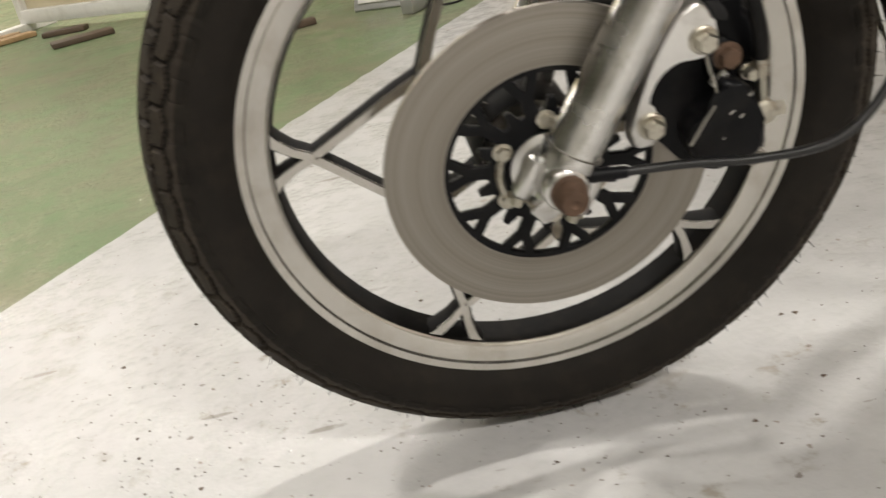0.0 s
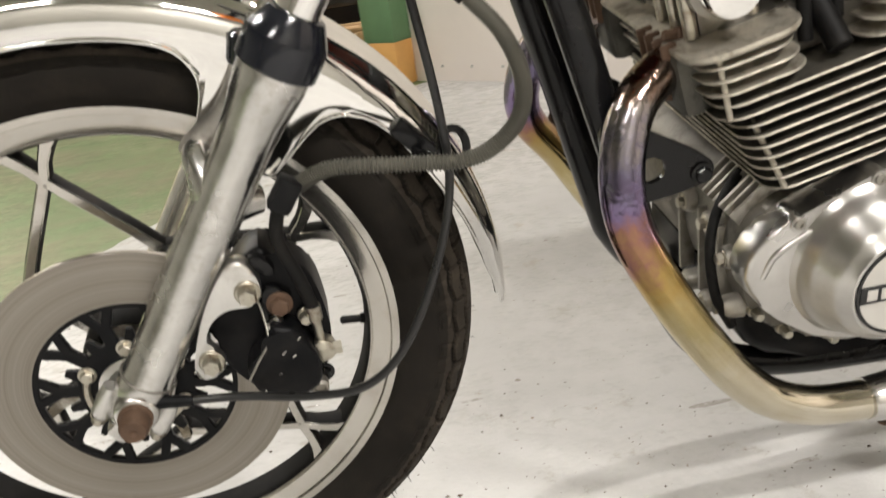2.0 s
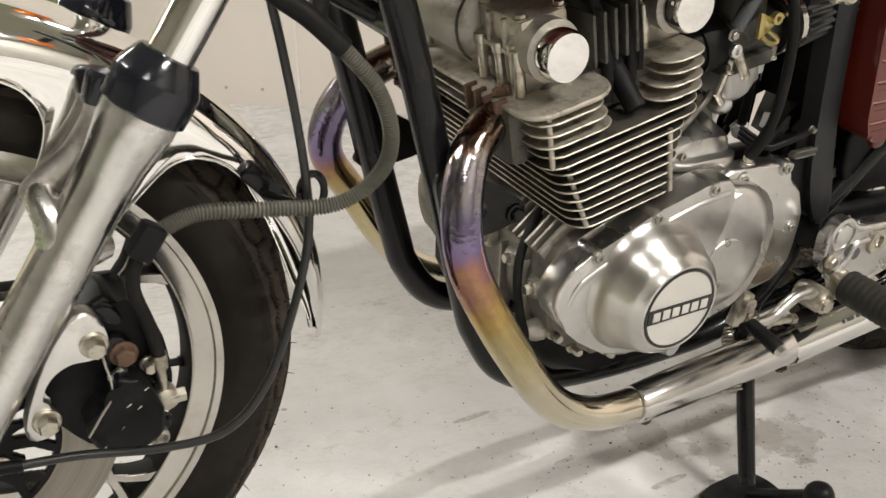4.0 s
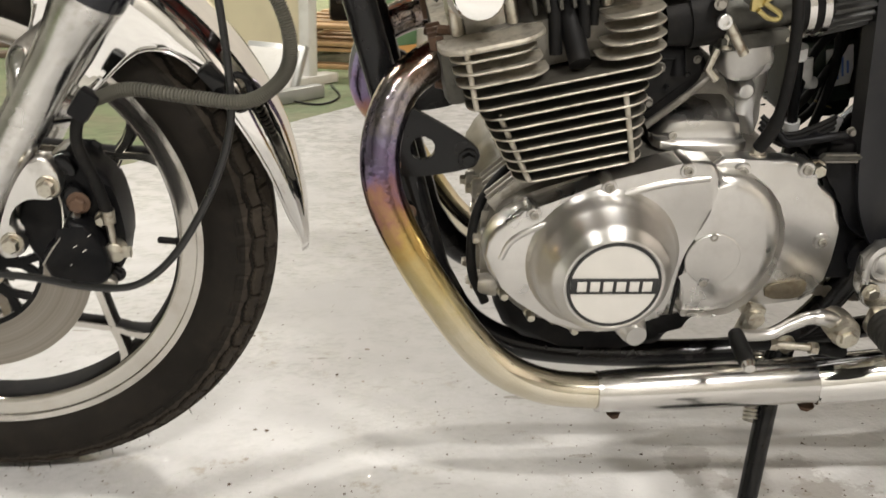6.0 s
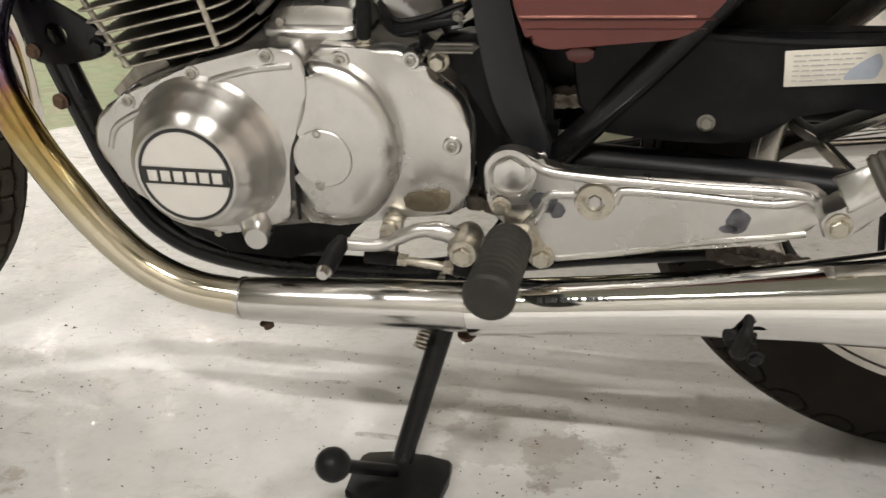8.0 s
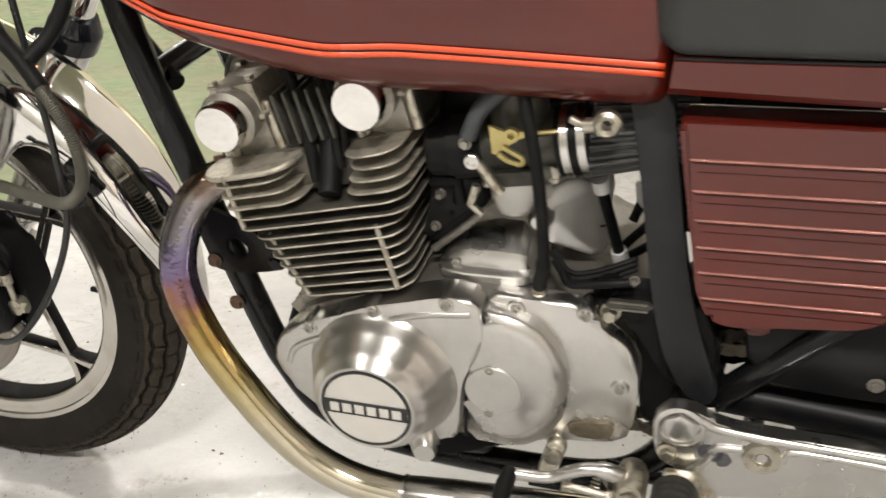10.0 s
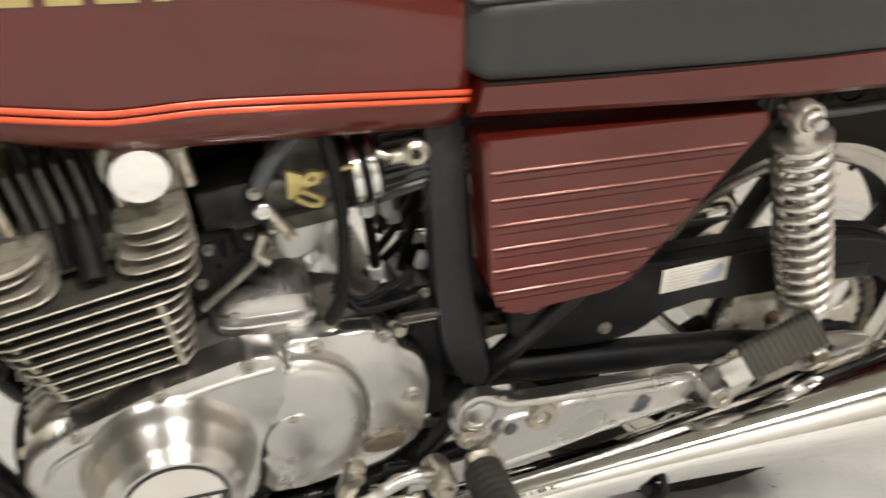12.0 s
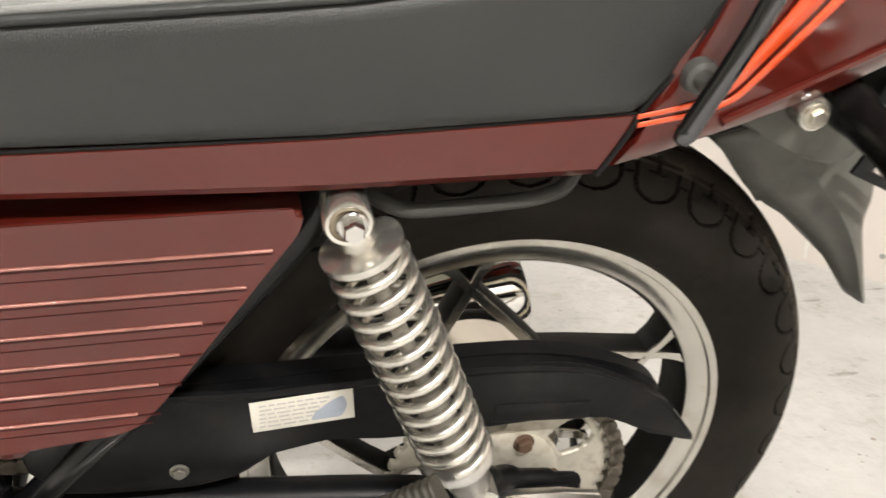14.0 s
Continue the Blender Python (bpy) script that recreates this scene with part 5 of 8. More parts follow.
    lathe(b, c, [(0.0435, -0.2104), (0.0435, -0.2120), (0.0, -0.2126)], 56)
    bd = part("badge", b, surface("badge_silver", (0.72, 0.70, 0.66), 0.42, 0.5, 0.04, 30, 200, 0.02), ac, "round pale badge with a dark band", 25)
    b = bmesh.new()
    lathe(b, c, [(0.0452, -0.2104), (0.0452, -0.2129), (0.0425, -0.2129), (0.0425, -0.2104)], 56, close=True)
    part("badge_rim", b, INK, ac)
    b = bmesh.new()
    block(b, Matrix.Translation((0.654, -0.2130, 0.3705)), (0.084, 0.0012, 0.0165), 0.0003)
    part("badge_band", b, INK, ac)
    for k in range(6):
        b = bmesh.new()
        block(b, Matrix.Translation((0.6225 + 0.0126 * k, -0.2138, 0.3705)), (0.0092, 0.0010, 0.0105), 0.0003)
        part("badge_block", b, bpy.data.materials["badge_silver"], ac)
    # sprocket cover
    b = bmesh.new()
    o = [(0.7585, 0.474), (0.80, 0.470), (0.838, 0.472), (0.853, 0.462), (0.862, 0.449), (0.884, 0.436), (0.898, 0.418), (0.903, 0.39), (0.902, 0.345), (0.893, 0.309), (0.845, 0.307), (0.81, 0.300),
         (0.782, 0.292), (0.7305, 0.297), (0.7325, 0.334), (0.7355, 0.366), (0.7415, 0.386), (0.7565, 0.410), (0.7605, 0.440)]
    prism(b, o, -0.142, -0.118, 0.006, 1, 3)
    sc = part("sprocket_cover", b, POLISHED, en, "polished sprocket cover with stone chips")
    for x, z in ((0.787, 0.460), (0.852, 0.462), (0.886, 0.382)):
        b = bmesh.new()
        lathe(b, (x, 0, z), [(0.0095, -0.12), (0.009, -0.1425), (0.0075, -0.145), (0.0, -0.145)], 20)
        part("screw_boss", b, POLISHED, sc)
    b = bmesh.new()
    oo = [(0.752 + 0.0, 0.464), (0.79, 0.462), (0.822, 0.44), (0.840, 0.40), (0.838, 0.355), (0.82, 0.32), (0.79, 0.299), (0.733, 0.302), (0.7365, 0.366), (0.7425, 0.385), (0.7575, 0.409), (0.7615, 0.438)]
    prism(b, oo, -0.160, -0.136, 0.021, 1, 8)
    part("sprocket_dome", b, POLISHED, sc)
    b = bmesh.new()
    lathe(b, (0.767, 0, 0.371), [(0.0285, -0.160), (0.0285, -0.1612), (0.0275, -0.1620), (0.0, -0.1620)], 48)
    part("inspection_cap", b, POLISHED, sc, "round inspection cap with two screws", 25)
    for x, z in ((0.764, 0.396), (0.762, 0.343)):
        bolt(sc, (x, -0.1612, z), r=0.0042, h=0.0016, allen=True, mat=CAST)
    for x, y, z in ((0.581, -0.1612, 0.421), (0.651, -0.1612, 0.450), (0.725, -0.1612, 0.468)):
        bolt(ac, (x, y - 0.002, z), r=0.0048, h=0.003, allen=True, mat=CAST)
    for x, y, z in ((0.787, -0.1462, 0.460), (0.852, -0.1462, 0.462), (0.886, -0.1462, 0.382)):
        bolt(sc, (x, y + 0.001, z), r=0.0048, h=0.003, allen=True, mat=CAST)
    for x, y, z in ((0.544, -0.145, 0.378), (0.562, -0.13, 0.318), (0.592, -0.13, 0.292), (0.64, -0.13, 0.275)):
        bolt(en, (x, y, z), r=0.005, h=0.016)
    # breather and starter cover behind the cylinders
    sec = []
    for x, face, crown, depth in ((0.704, 0.478, 0.480, 0.098), (0.709, 0.489, 0.494, 0.106), (0.718, 0.498, 0.508, 0.110), (0.734, 0.502, 0.518, 0.112), (0.760, 0.503, 0.521, 0.112), (0.782, 0.502, 0.520, 0.112), (0.791, 0.499, 0.512, 0.109), (0.797, 0.484, 0.490, 0.103)):
        prof = [(0.10, 0.472), (0.10, crown), (-0.02, crown), (-0.072, crown - 0.006), (-depth + 0.010, face), (-depth + 0.003, face - 0.004), (-depth, face - 0.011), (-depth - 0.001, 0.4825), (-depth - 0.003, 0.481), (-depth - 0.011, 0.480), (-depth - 0.012, 0.4785), (-depth - 0.012, 0.472)]
        sec.append([(x, y, max(z, 0.472)) for y, z in prof])
    stc = loft("starter_cover", sec, POLISHED, en, "satin cast starter motor cover with a flange", sharp=30)
    bolt(stc, (0.722, -0.1125, 0.4845), r=0.0042, h=0.002, allen=True, mat=CAST)
    b = bmesh.new()
    prism(b, [(0.836, 0.3300), (0.858, 0.3345), (0.882, 0.3375), (0.882, 0.320), (0.874, 0.314), (0.840, 0.313)], -0.1445, -0.1400, 0.0008, 1, 2)
    part("cover_pocket", b, surface("grimy_pocket", (0.20, 0.17, 0.12), 0.5, 0.6, 0.4, 40, 300, 0.3, dirt=(0.09, 0.065, 0.04), dirt_amount=0.7), sc, "brown grimy pocket in the cover")
    b = bmesh.new()
    tube(b, spline([(0.7355, -0.1565, 0.304), (0.7365, -0.1570, 0.330), (0.7395, -0.1575, 0.366), (0.7470, -0.1575, 0.386), (0.7585, -0.1575, 0.407), (0.7625, -0.1570, 0.436), (0.755, -0.1560, 0.462)], 6), 0.0021, 8)
    part("cover_seam", b, RUBBER, ac, "black gasket line between the covers")
    # gear shaft stub and drain parts below the covers
    b = bmesh.new()
    tube(b, [(0.826, -0.09, 0.300), (0.826, -0.165, 0.300)], 0.009, 14)
    block(b, pose(0.824, -0.152, 0.290, 0, 15, 0), (0.02, 0.014, 0.045), 0.004)
    part("gear_shaft", b, STEEL, en, "grimy gear shaft with clamp")
    b = bmesh.new()
    prism(b, [(0.556, 0.335), (0.558, 0.270), (0.60, 0.238), (0.735, 0.231), (0.752, 0.240), (0.757, 0.270), (0.775, 0.290), (0.87, 0.305), (0.885, 0.325)], -0.115, 0.115, 0.012, 1)
    part("sump", b, BLACK_SATIN, en)
    return en


engine_ob = engine()


def exhaust(side):
    """Heat-tinted header, stepped collector, tapered chrome silencer."""
    s = -side
    b = bmesh.new()
    hp = [(0.528, 0.078, 0.552), (0.505, 0.088, 0.556), (0.478, 0.10, 0.549), (0.450, 0.117, 0.527), (0.434, 0.138, 0.483), (0.438, 0.152, 0.435), (0.468, 0.163, 0.371), (0.508, 0.166, 0.306), (0.540, 0.166, 0.264), (0.572, 0.166, 0.237), (0.615, 0.166, 0.219), (0.672, 0.166, 0.2125)]
    if side > 0:
        hp = [(x - 0.014 * bool(0.40 < z < 0.53), y - 0.016 * bool(0.40 < z < 0.53), z) for x, y, z in hp]
    tube(b, spline([(x, -s * y, z) for x, y, z in hp], 8), 0.0192, 28)
    h = part("exhaust_header", b, HEADER, bike, "chromed header pipe blued and gilded by heat", 40)
    b = bmesh.new()
    lathe(b, (0.515, -s * 0.083, 0.553), [(0.0195, -0.010), (0.029, -0.010), (0.030, -0.004), (0.030, 0.008), (0.0195, 0.010)], 30, axis=(0.95, 0.3 * s, -0.05))
    part("port_clamp", b, CAST, h, "finned port clamp")
    for dz in (-0.026, 0.026):
        bolt(h, (0.500, -s * (0.083 + 0.012), 0.553 + dz), axis=(-1, 0, 0.1), r=0.005, h=0.014, mat=RUST)
    b = bmesh.new()
    # collector with stepped clamp
    prof = [(0.664, 0.0200), (0.6645, 0.0222), (0.668, 0.0222), (0.6685, 0.0210), (0.674, 0.0222), (0.72, 0.0240), (0.90, 0.0255), (0.915, 0.0238), (0.925, 0.0236)]
    tube(b, [(x, -s * 0.166, 0.2125 + max(0, x - 0.68) * 0.055) for x, r in prof], [r for x, r in prof], 32)
    part("collector", b, CHROME_WORN, h, "scuffed chrome collector pipe", 35)
    bolt(h, (0.688, -s * 0.166, 0.186), axis=(0.3, 0, -1), r=0.006, h=0.008, mat=RUST)
    bolt(h, (0.90, -s * 0.172, 0.196), axis=(0, 0, -1), r=0.007, h=0.006, mat=RUST)
    b = bmesh.new()
    a0, a1 = Vector((0.905, -s * 0.166, 0.2235)), Vector((1.492, -s * 0.215, 0.325))
    d = a1 - a0
    prof = [(-0.002, 0.0255), (0.0, 0.0272), (0.06, 0.0272), (0.20, 0.0275), (0.34, 0.0290), (0.49, 0.0345), (0.60, 0.0405), (0.80, 0.0525), (0.97, 0.0612), (0.99, 0.0618), (1.0, 0.0605), (1.0, 0.055), (0.965, 0.050), (0.96, 0.022), (0.90, 0.020)]
    tube(b, [a0 + d * t for t, r in prof], [r for t, r in prof], 40)
    m = part("silencer", b, CHROME, bike, "bright tapered chrome silencer with scratches", 35)
    if side < 0:
        ax = d.normalized()
        out = Vector((0, -0.72, 0.69))
        out = (out - ax * out.dot(ax)).normalized()
        rng = random.Random(8)
        for k in range(16):
            b = bmesh.new()
            ln = rng.uniform(0.003, 0.007)
            c0 = a0 + d * 0.12 + ax * 0.0075 * k + out * 0.0274
            bar(b, c0, c0 + ax * ln, 0.0045, 0.0007, 0.0, up=out)
            part("etched_mark", b, INK, m)
    b = bmesh.new()
    q = -s * 0.198
    tube(b, spline([(1.155, q - 0.010 * -s, 0.280), (1.152, q - s * 0.028, 0.266), (1.148, q - s * 0.030, 0.250), (1.148, q - s * 0.022, 0.236)], 5), [0.0045] * 6 + [0.0062] * 6 + [0.0080] * 4, 12)
    prism(b, [(1.132, 0.250), (1.138, 0.238), (1.150, 0.230), (1.163, 0.237), (1.162, 0.250)], q - 0.024, q + 0.020, 0.005, 1, 2)
    part("stand_stop", b, RUBBER, m, "black rubber buffer clamped under the silencer")
    bolt(m, (1.160, q - s * 0.034, 0.240), axis=(0, -s, 0), r=0.0055, h=0.006, mat=BLACK)
    return h


exhaust(-1)
exhaust(1)


PALE_PLASTIC = surface("pale_plastic", (0.74, 0.74, 0.74), 0.4, 0.0, 0.1, 30, 300, 0.04, dirt=(0.4, 0.37, 0.32), dirt_amount=0.4)
FILTER_PLEAT = surface("grey_filter_pleats", (0.045, 0.045, 0.044), 0.4, 0.0, 0.3, 30, 300, 0.1, dirt=(0.012, 0.012, 0.012), dirt_amount=0.5, spec=0.4)


def carburettors():
    """Carburettors with rubber intake stubs, brass linkage and ribbed cone filters."""
    root = None
    for y in (-0.092, 0.07):
        b = bmesh.new()
        tube(b, [(0.700, y, 0.592), (0.728, y, 0.597)], [0.024, 0.027], 20)
        tube(b, [(0.722, y, 0.596), (0.752, y, 0.602)], 0.0295, 20)
        st = part("intake_stub", b, RUBBER, bike, "black rubber intake stub")
        b = bmesh.new()
        tube(b, [(0.750, y, 0.601), (0.828, y, 0.614)], 0.0255, 22)
        tube(b, [(0.785, y, 0.605), (0.780, y, 0.662)], [0.027, 0.026], 20)
        block(b, pose(0.785, y, 0.582, 0, -9, 0), (0.068, 0.056, 0.016), 0.004)
        cb = part("carburettor", b, SOOTY, bike, "grimy cast carburettor")
        b = bmesh.new()
        prism(b, [(0.756, 0.578), (0.806, 0.586), (0.803, 0.556), (0.794, 0.542), (0.770, 0.539), (0.760, 0.552)], y - 0.026, y + 0.026, 0.008, 1, 3)
        part("float_bowl", b, surface("bowl_aluminium_%d" % int(y * 1000 + 200), (0.46, 0.45, 0.43), 0.42, 0.7, 0.15, 20, 300, 0.1), cb, "plain aluminium float bowl")
        for dx in (-0.03, 0.03):
            bolt(cb, (0.788 + dx, y - 0.024, 0.578 + dx * 0.15), axis=(0, 0, 1), r=0.0045, h=0.014)
        bolt(cb, (0.747, y - 0.036, 0.602), r=0.0072, h=0.005, mat=SATIN, allen=True)
        bolt(cb, (0.741, y - 0.036, 0.618), r=0.0045, h=0.005, mat=CAST)
        bolt(cb, (0.752, y - 0.036, 0.643), r=0.0055, h=0.005, mat=BRASS)
        b = bmesh.new()
        # bent plate with a lug on top, a cam loop and two pivots
        prism(b, [(0.764, 0.640), (0.771, 0.6385), (0.779, 0.634), (0.786, 0.6375), (0.800, 0.6365), (0.800, 0.632), (0.789, 0.630), (0.784, 0.6245), (0.779, 0.619), (0.770, 0.613), (0.766, 0.6145), (0.767, 0.628)], y - 0.045, y - 0.041, 0.001, 0, 2)
        tube(b, spline([(0.777, y - 0.046, 0.622), (0.786, y - 0.046, 0.617), (0.794, y - 0.046, 0.612), (0.792, y - 0.046, 0.607), (0.782, y - 0.046, 0.609), (0.773, y - 0.046, 0.615)], 5), 0.0026, 8)
        lathe(b, (0.785, y - 0.044, 0.634), [(0.0065, 0.0), (0.0065, -0.006), (0.0030, -0.006), (0.0030, 0.0)], 16)
        tube(b, [(0.800, y - 0.043, 0.6345), (0.822, y - 0.040, 0.637)], 0.0020, 8)
        part("throttle_linkage", b, BRASS, cb, "yellow plated throttle linkage")
        b = bmesh.new()
        tube(b, [(0.752, y - 0.036, 0.60), (0.772, y - 0.036, 0.572)], 0.005, 10)
        tube(b, [(0.748, y - 0.03, 0.575), (0.742, y - 0.03, 0.555), (0.752, y - 0.03, 0.545)], 0.004, 8)
        part("fuel_screw", b, STEEL, cb)
        b = bmesh.new()
        lathe(b, (0.823, y - 0.006, 0.613), [(0.026, -0.004), (0.0315, -0.003), (0.0315, 0.026), (0.026, 0.027)], 32, axis=(0.985, 0, 0.17))
        part("filter_neck", b, RUBBER, cb, "black rubber filter neck")
        for ax in (0.002, 0.0165):
            b = bmesh.new()
            lathe(b, (0.823 + ax * 0.985, y - 0.006, 0.613 + ax * 0.17), [(0.0316, 0.0), (0.0334, 0.0004), (0.0334, 0.0072), (0.0316, 0.0076)], 32, axis=(0.985, 0, 0.17))
            part("filter_clamp", b, CHROME_WORN, cb, "bright filter clamp ring")
        b = bmesh.new()
        n = 22
        rows = []
        for t, r in ((0.0, 0.0345), (0.086, 0.028)):
            ring = []
            for k in range(4 * n):
                a = 2 * math.pi * k / (4 * n)
                rr = r * (1.0 if k % 4 < 2 else 0.87)
                ring.append((0.849 + t * 0.985, y - 0.006 + rr * math.sin(a), 0.6174 + t * 0.17 + rr * math.cos(a)))
            rows.append(ring)
        va = [[b.verts.new(p) for p in row] for row in rows]
        for k in range(4 * n):
            j = (k + 1) % (4 * n)
            b.faces.new((va[0][k], va[0][j], va[1][j], va[1][k]))
        b.faces.new(va[1])
        b.faces.new(va[0][::-1])
        part("cone_filter", b, FILTER_PLEAT, cb, "black ribbed cone air filter", 20)
    # breather pipe with plated elbow above the filter, fuel hose and cable
    b = bmesh.new()
    tube(b, spline([(0.836, -0.146, 0.655), (0.848, -0.15, 0.652), (0.858, -0.152, 0.654)], 5), [0.0035] * 5 + [0.0065] * 6, 14)
    lathe(b, (0.866, -0.152, 0.656), [(0.0045, -0.006), (0.0085, -0.008), (0.0115, -0.005), (0.0115, 0.002), (0.0045, 0.004)], 24)
    part("cable_stop", b, STEEL, bike, "plated cable stop")
    b = bmesh.new()
    tube(b, spline([(0.744, -0.128, 0.625), (0.757, -0.13, 0.652), (0.780, -0.128, 0.672), (0.80, -0.12, 0.69)], 6), 0.0078, 12)
    part("fuel_hose", b, surface("blue_grey_hose", (0.05, 0.055, 0.06), 0.4, 0, 0.1, 20, 300, 0.02), bike, "dark rubber fuel hose")
    b = bmesh.new()
    tube(b, spline([(0.806, -0.128, 0.478), (0.812, -0.14, 0.51), (0.812, -0.146, 0.56), (0.806, -0.146, 0.62), (0.796, -0.138, 0.668), (0.79, -0.12, 0.70)], 6), [0.0070] * 7 + [0.0056] * 24, 12)
    cbl = part("clutch_cable", b, RUBBER, bike, "black clutch cable with boot")
    bolt(cbl, (0.806, -0.128, 0.470), axis=(0, 0, 1), r=0.006, h=0.01)
    # black block added behind the carburettors in place of the hollow's shade
    b = bmesh.new()
    prism(b, [(0.688, 0.500), (0.695, 0.655), (0.745, 0.668), (0.800, 0.672), (0.800, 0.630), (0.770, 0.585), (0.745, 0.520)], -0.055, 0.055, 0.01, 1, 2)
    part("intake_trunk", b, BLACK_SATIN, bike, "black block added for the dark hollow behind the carburettors")
    # crumpled white bottle tucked behind the carburettors
    white = surface("white_plastic", (0.90, 0.89, 0.87), 0.4, 0.0, 0.03, 20, 200, 0.05, dirt=(0.62, 0.57, 0.49), dirt_amount=0.2)
    # thin plastic lets light through from behind
    glow_through = white.node_tree.nodes.new("ShaderNodeBsdfTranslucent")
    glow_through.inputs["Color"].default_value = (0.92, 0.90, 0.86, 1)
    both = white.node_tree.nodes.new("ShaderNodeMixShader")
    both.inputs[0].default_value = 0.15
    out = [nd for nd in white.node_tree.nodes if nd.type == "OUTPUT_MATERIAL"][0]
    white.node_tree.links.new(white.node_tree.nodes["Principled BSDF"].outputs[0], both.inputs[1])
    white.node_tree.links.new(glow_through.outputs[0], both.inputs[2])
    white.node_tree.links.new(both.outputs[0], out.inputs["Surface"])
    sec = []
    levels, across = 15, 18
    for i in range(levels):
        z = 0.472 + 0.110 * i / (levels - 1)
        left = 0.806 + max(0.0, 0.496 - z) * 2.1
        right = 0.886 - max(0.0, 0.486 - z) * 0.6
        ends = 0.006 if i in (0, levels - 1) else 0.0
        front, back = [], []
        for k in range(across):
            u = k / (across - 1)
            x = left + (right - left) * u
            rim = 0.010 * (abs(2 * u - 1) ** 6)
            crease = 0.010 * (abs(noise.noise(Vector((x * 42, 3.1, z * 34 + x * 14)))) - 0.2) + 0.003 * noise.noise(Vector((x * 120, 7.7, z * 110)))
            front.append((x, -0.094 + rim + ends + crease, z))
            back.append((x, -0.020 - rim - ends, z))
        sec.append(front + back[::-1])
    wb = loft("overflow_bottle", sec, white, bike, "crumpled white plastic overflow bottle", sharp=50)
    b = bmesh.new()
    tube(b, spline([(0.802, -0.088, 0.540), (0.812, -0.100, 0.552), (0.826, -0.104, 0.556), (0.842, -0.098, 0.554)], 4), [0.008] * 3 + [0.011] * 7 + [0.009] * 3, 16)
    part("bottle_neck", b, white, wb)
    for x, z, w in ((0.876, 0.521, 0.007), (0.878, 0.514, 0.008), (0.866, 0.507, 0.005), (0.877, 0.507, 0.009)):
        b = bmesh.new()
        block(b, pose(x, -0.099, z, 0, -4, 0), (w, 0.005, 0.0013), 0)
        part("print_bar", b, INK, wb)
    # the bottle lies in behind the carburettors, its broad side turned rearward and sagging
    lay = Matrix(((0.60, -0.40, 0, 0.812 - 0.60 * 0.806 - 0.40 * 0.094), (0.95, 0.25, 0, -0.075 - 0.95 * 0.806 + 0.25 * 0.094), (-0.30, 0, 1, 0.30 * 0.806 - 0.004), (0, 0, 0, 1)))
    for ob in [wb] + list(wb.children):
        ob.data.transform(lay)
    # dark sight tube beside the bottle, held by two white ends
    b = bmesh.new()
    tube(b, [(0.8540, -0.070, 0.553), (0.8705, -0.054, 0.478)], 0.0055, 16)
    part("sight_tube", b, PLASTIC, wb, "black breather tube with white ends")
    for p, q in (((0.8515, -0.0725, 0.565), (0.8542, -0.0698, 0.552)), ((0.8700, -0.0545, 0.480), (0.8730, -0.0515, 0.466))):
        b = bmesh.new()
        tube(b, [p, q], 0.0082, 16)
        part("tube_end", b, PALE_PLASTIC, wb, "white plastic tube end")
    sec = []
    for x, top, front in ((0.704, 0.480, -0.094), (0.716, 0.515, -0.092), (0.730, 0.538, -0.086), (0.755, 0.545, -0.080), (0.780, 0.540, -0.080), (0.794, 0.520, -0.086), (0.800, 0.480, -0.092)):
        sec.append([(x, 0.06, 0.474), (x, 0.05, top), (x, front + 0.028, top), (x, front + 0.012, top - 0.008 if top > 0.49 else top), (x, front, 0.4795), (x, front, 0.474)])
    loft("starter_hood", sec, DARK_CAST, bike, "dark grey casting under the carburettors", sharp=35)
    # black electrics tray, looms and pale connectors behind the upright
    b = bmesh.new()
    prism(b, rounded([(0.902, 0.450), (0.896, 0.560), (0.902, 0.625), (0.975, 0.632), (0.985, 0.450)], 0.012), 0.045, 0.125, 0.006, 0, 3)
    tray = part("electrics_tray", b, PLASTIC, bike, "black electrics tray behind the frame upright")
    for x0, z0, x1, z1, dx in ((0.872, 0.470, 0.938, 0.560, 0.010), (0.880, 0.500, 0.945, 0.590, -0.012), (0.868, 0.452, 0.925, 0.500, 0.014), (0.905, 0.452, 0.915, 0.610, 0.016)):
        b = bmesh.new()
        tube(b, spline([(x0, -0.03, z0), ((x0 + x1) / 2 + dx, -0.012, (z0 + z1) / 2), (x1, 0.0, z1), (x1 + 0.012, 0.044, z1 + 0.012)], 6), 0.0048, 10)
        part("loom", b, RUBBER, tray, "black taped wiring loom")
    for x, z, rot, ln in ((0.912, 0.488, 25, 0.030), (0.896, 0.512, -20, 0.020)):
        b = bmesh.new()
        bar(b, (x, -0.012, z), (x + ln * math.cos(radians(rot)), 0.0, z - 0.012), 0.002, 0.002, 0.0005)
        part("brown_wire", b, BRASS, tray)
    b = bmesh.new()
    tube(b, spline([(0.887, -0.020, 0.538), (0.889, -0.022, 0.522), (0.893, -0.022, 0.512), (0.902, -0.020, 0.511)], 5), [0.0075] * 8 + [0.0065] * 8, 14)
    part("white_elbow", b, PALE_PLASTIC, tray, "white plastic elbow connector")
    b = bmesh.new()
    block(b, pose(0.938, 0.022, 0.514, 0, -14, 0), (0.056, 0.034, 0.070), 0.005)
    rl = part("relay", b, surface("dark_green_plastic", (0.010, 0.020, 0.011), 0.45, 0.0, 0.2, 30, 300, 0.05), tray, "dark green relay box with a white label")
    b = bmesh.new()
    block(b, pose(0.9395, 0.0038, 0.5225, 0, -14, 0), (0.030, 0.0016, 0.044), 0.0004)
    part("white_label", b, PALE_PLASTIC, rl, "white paper label")
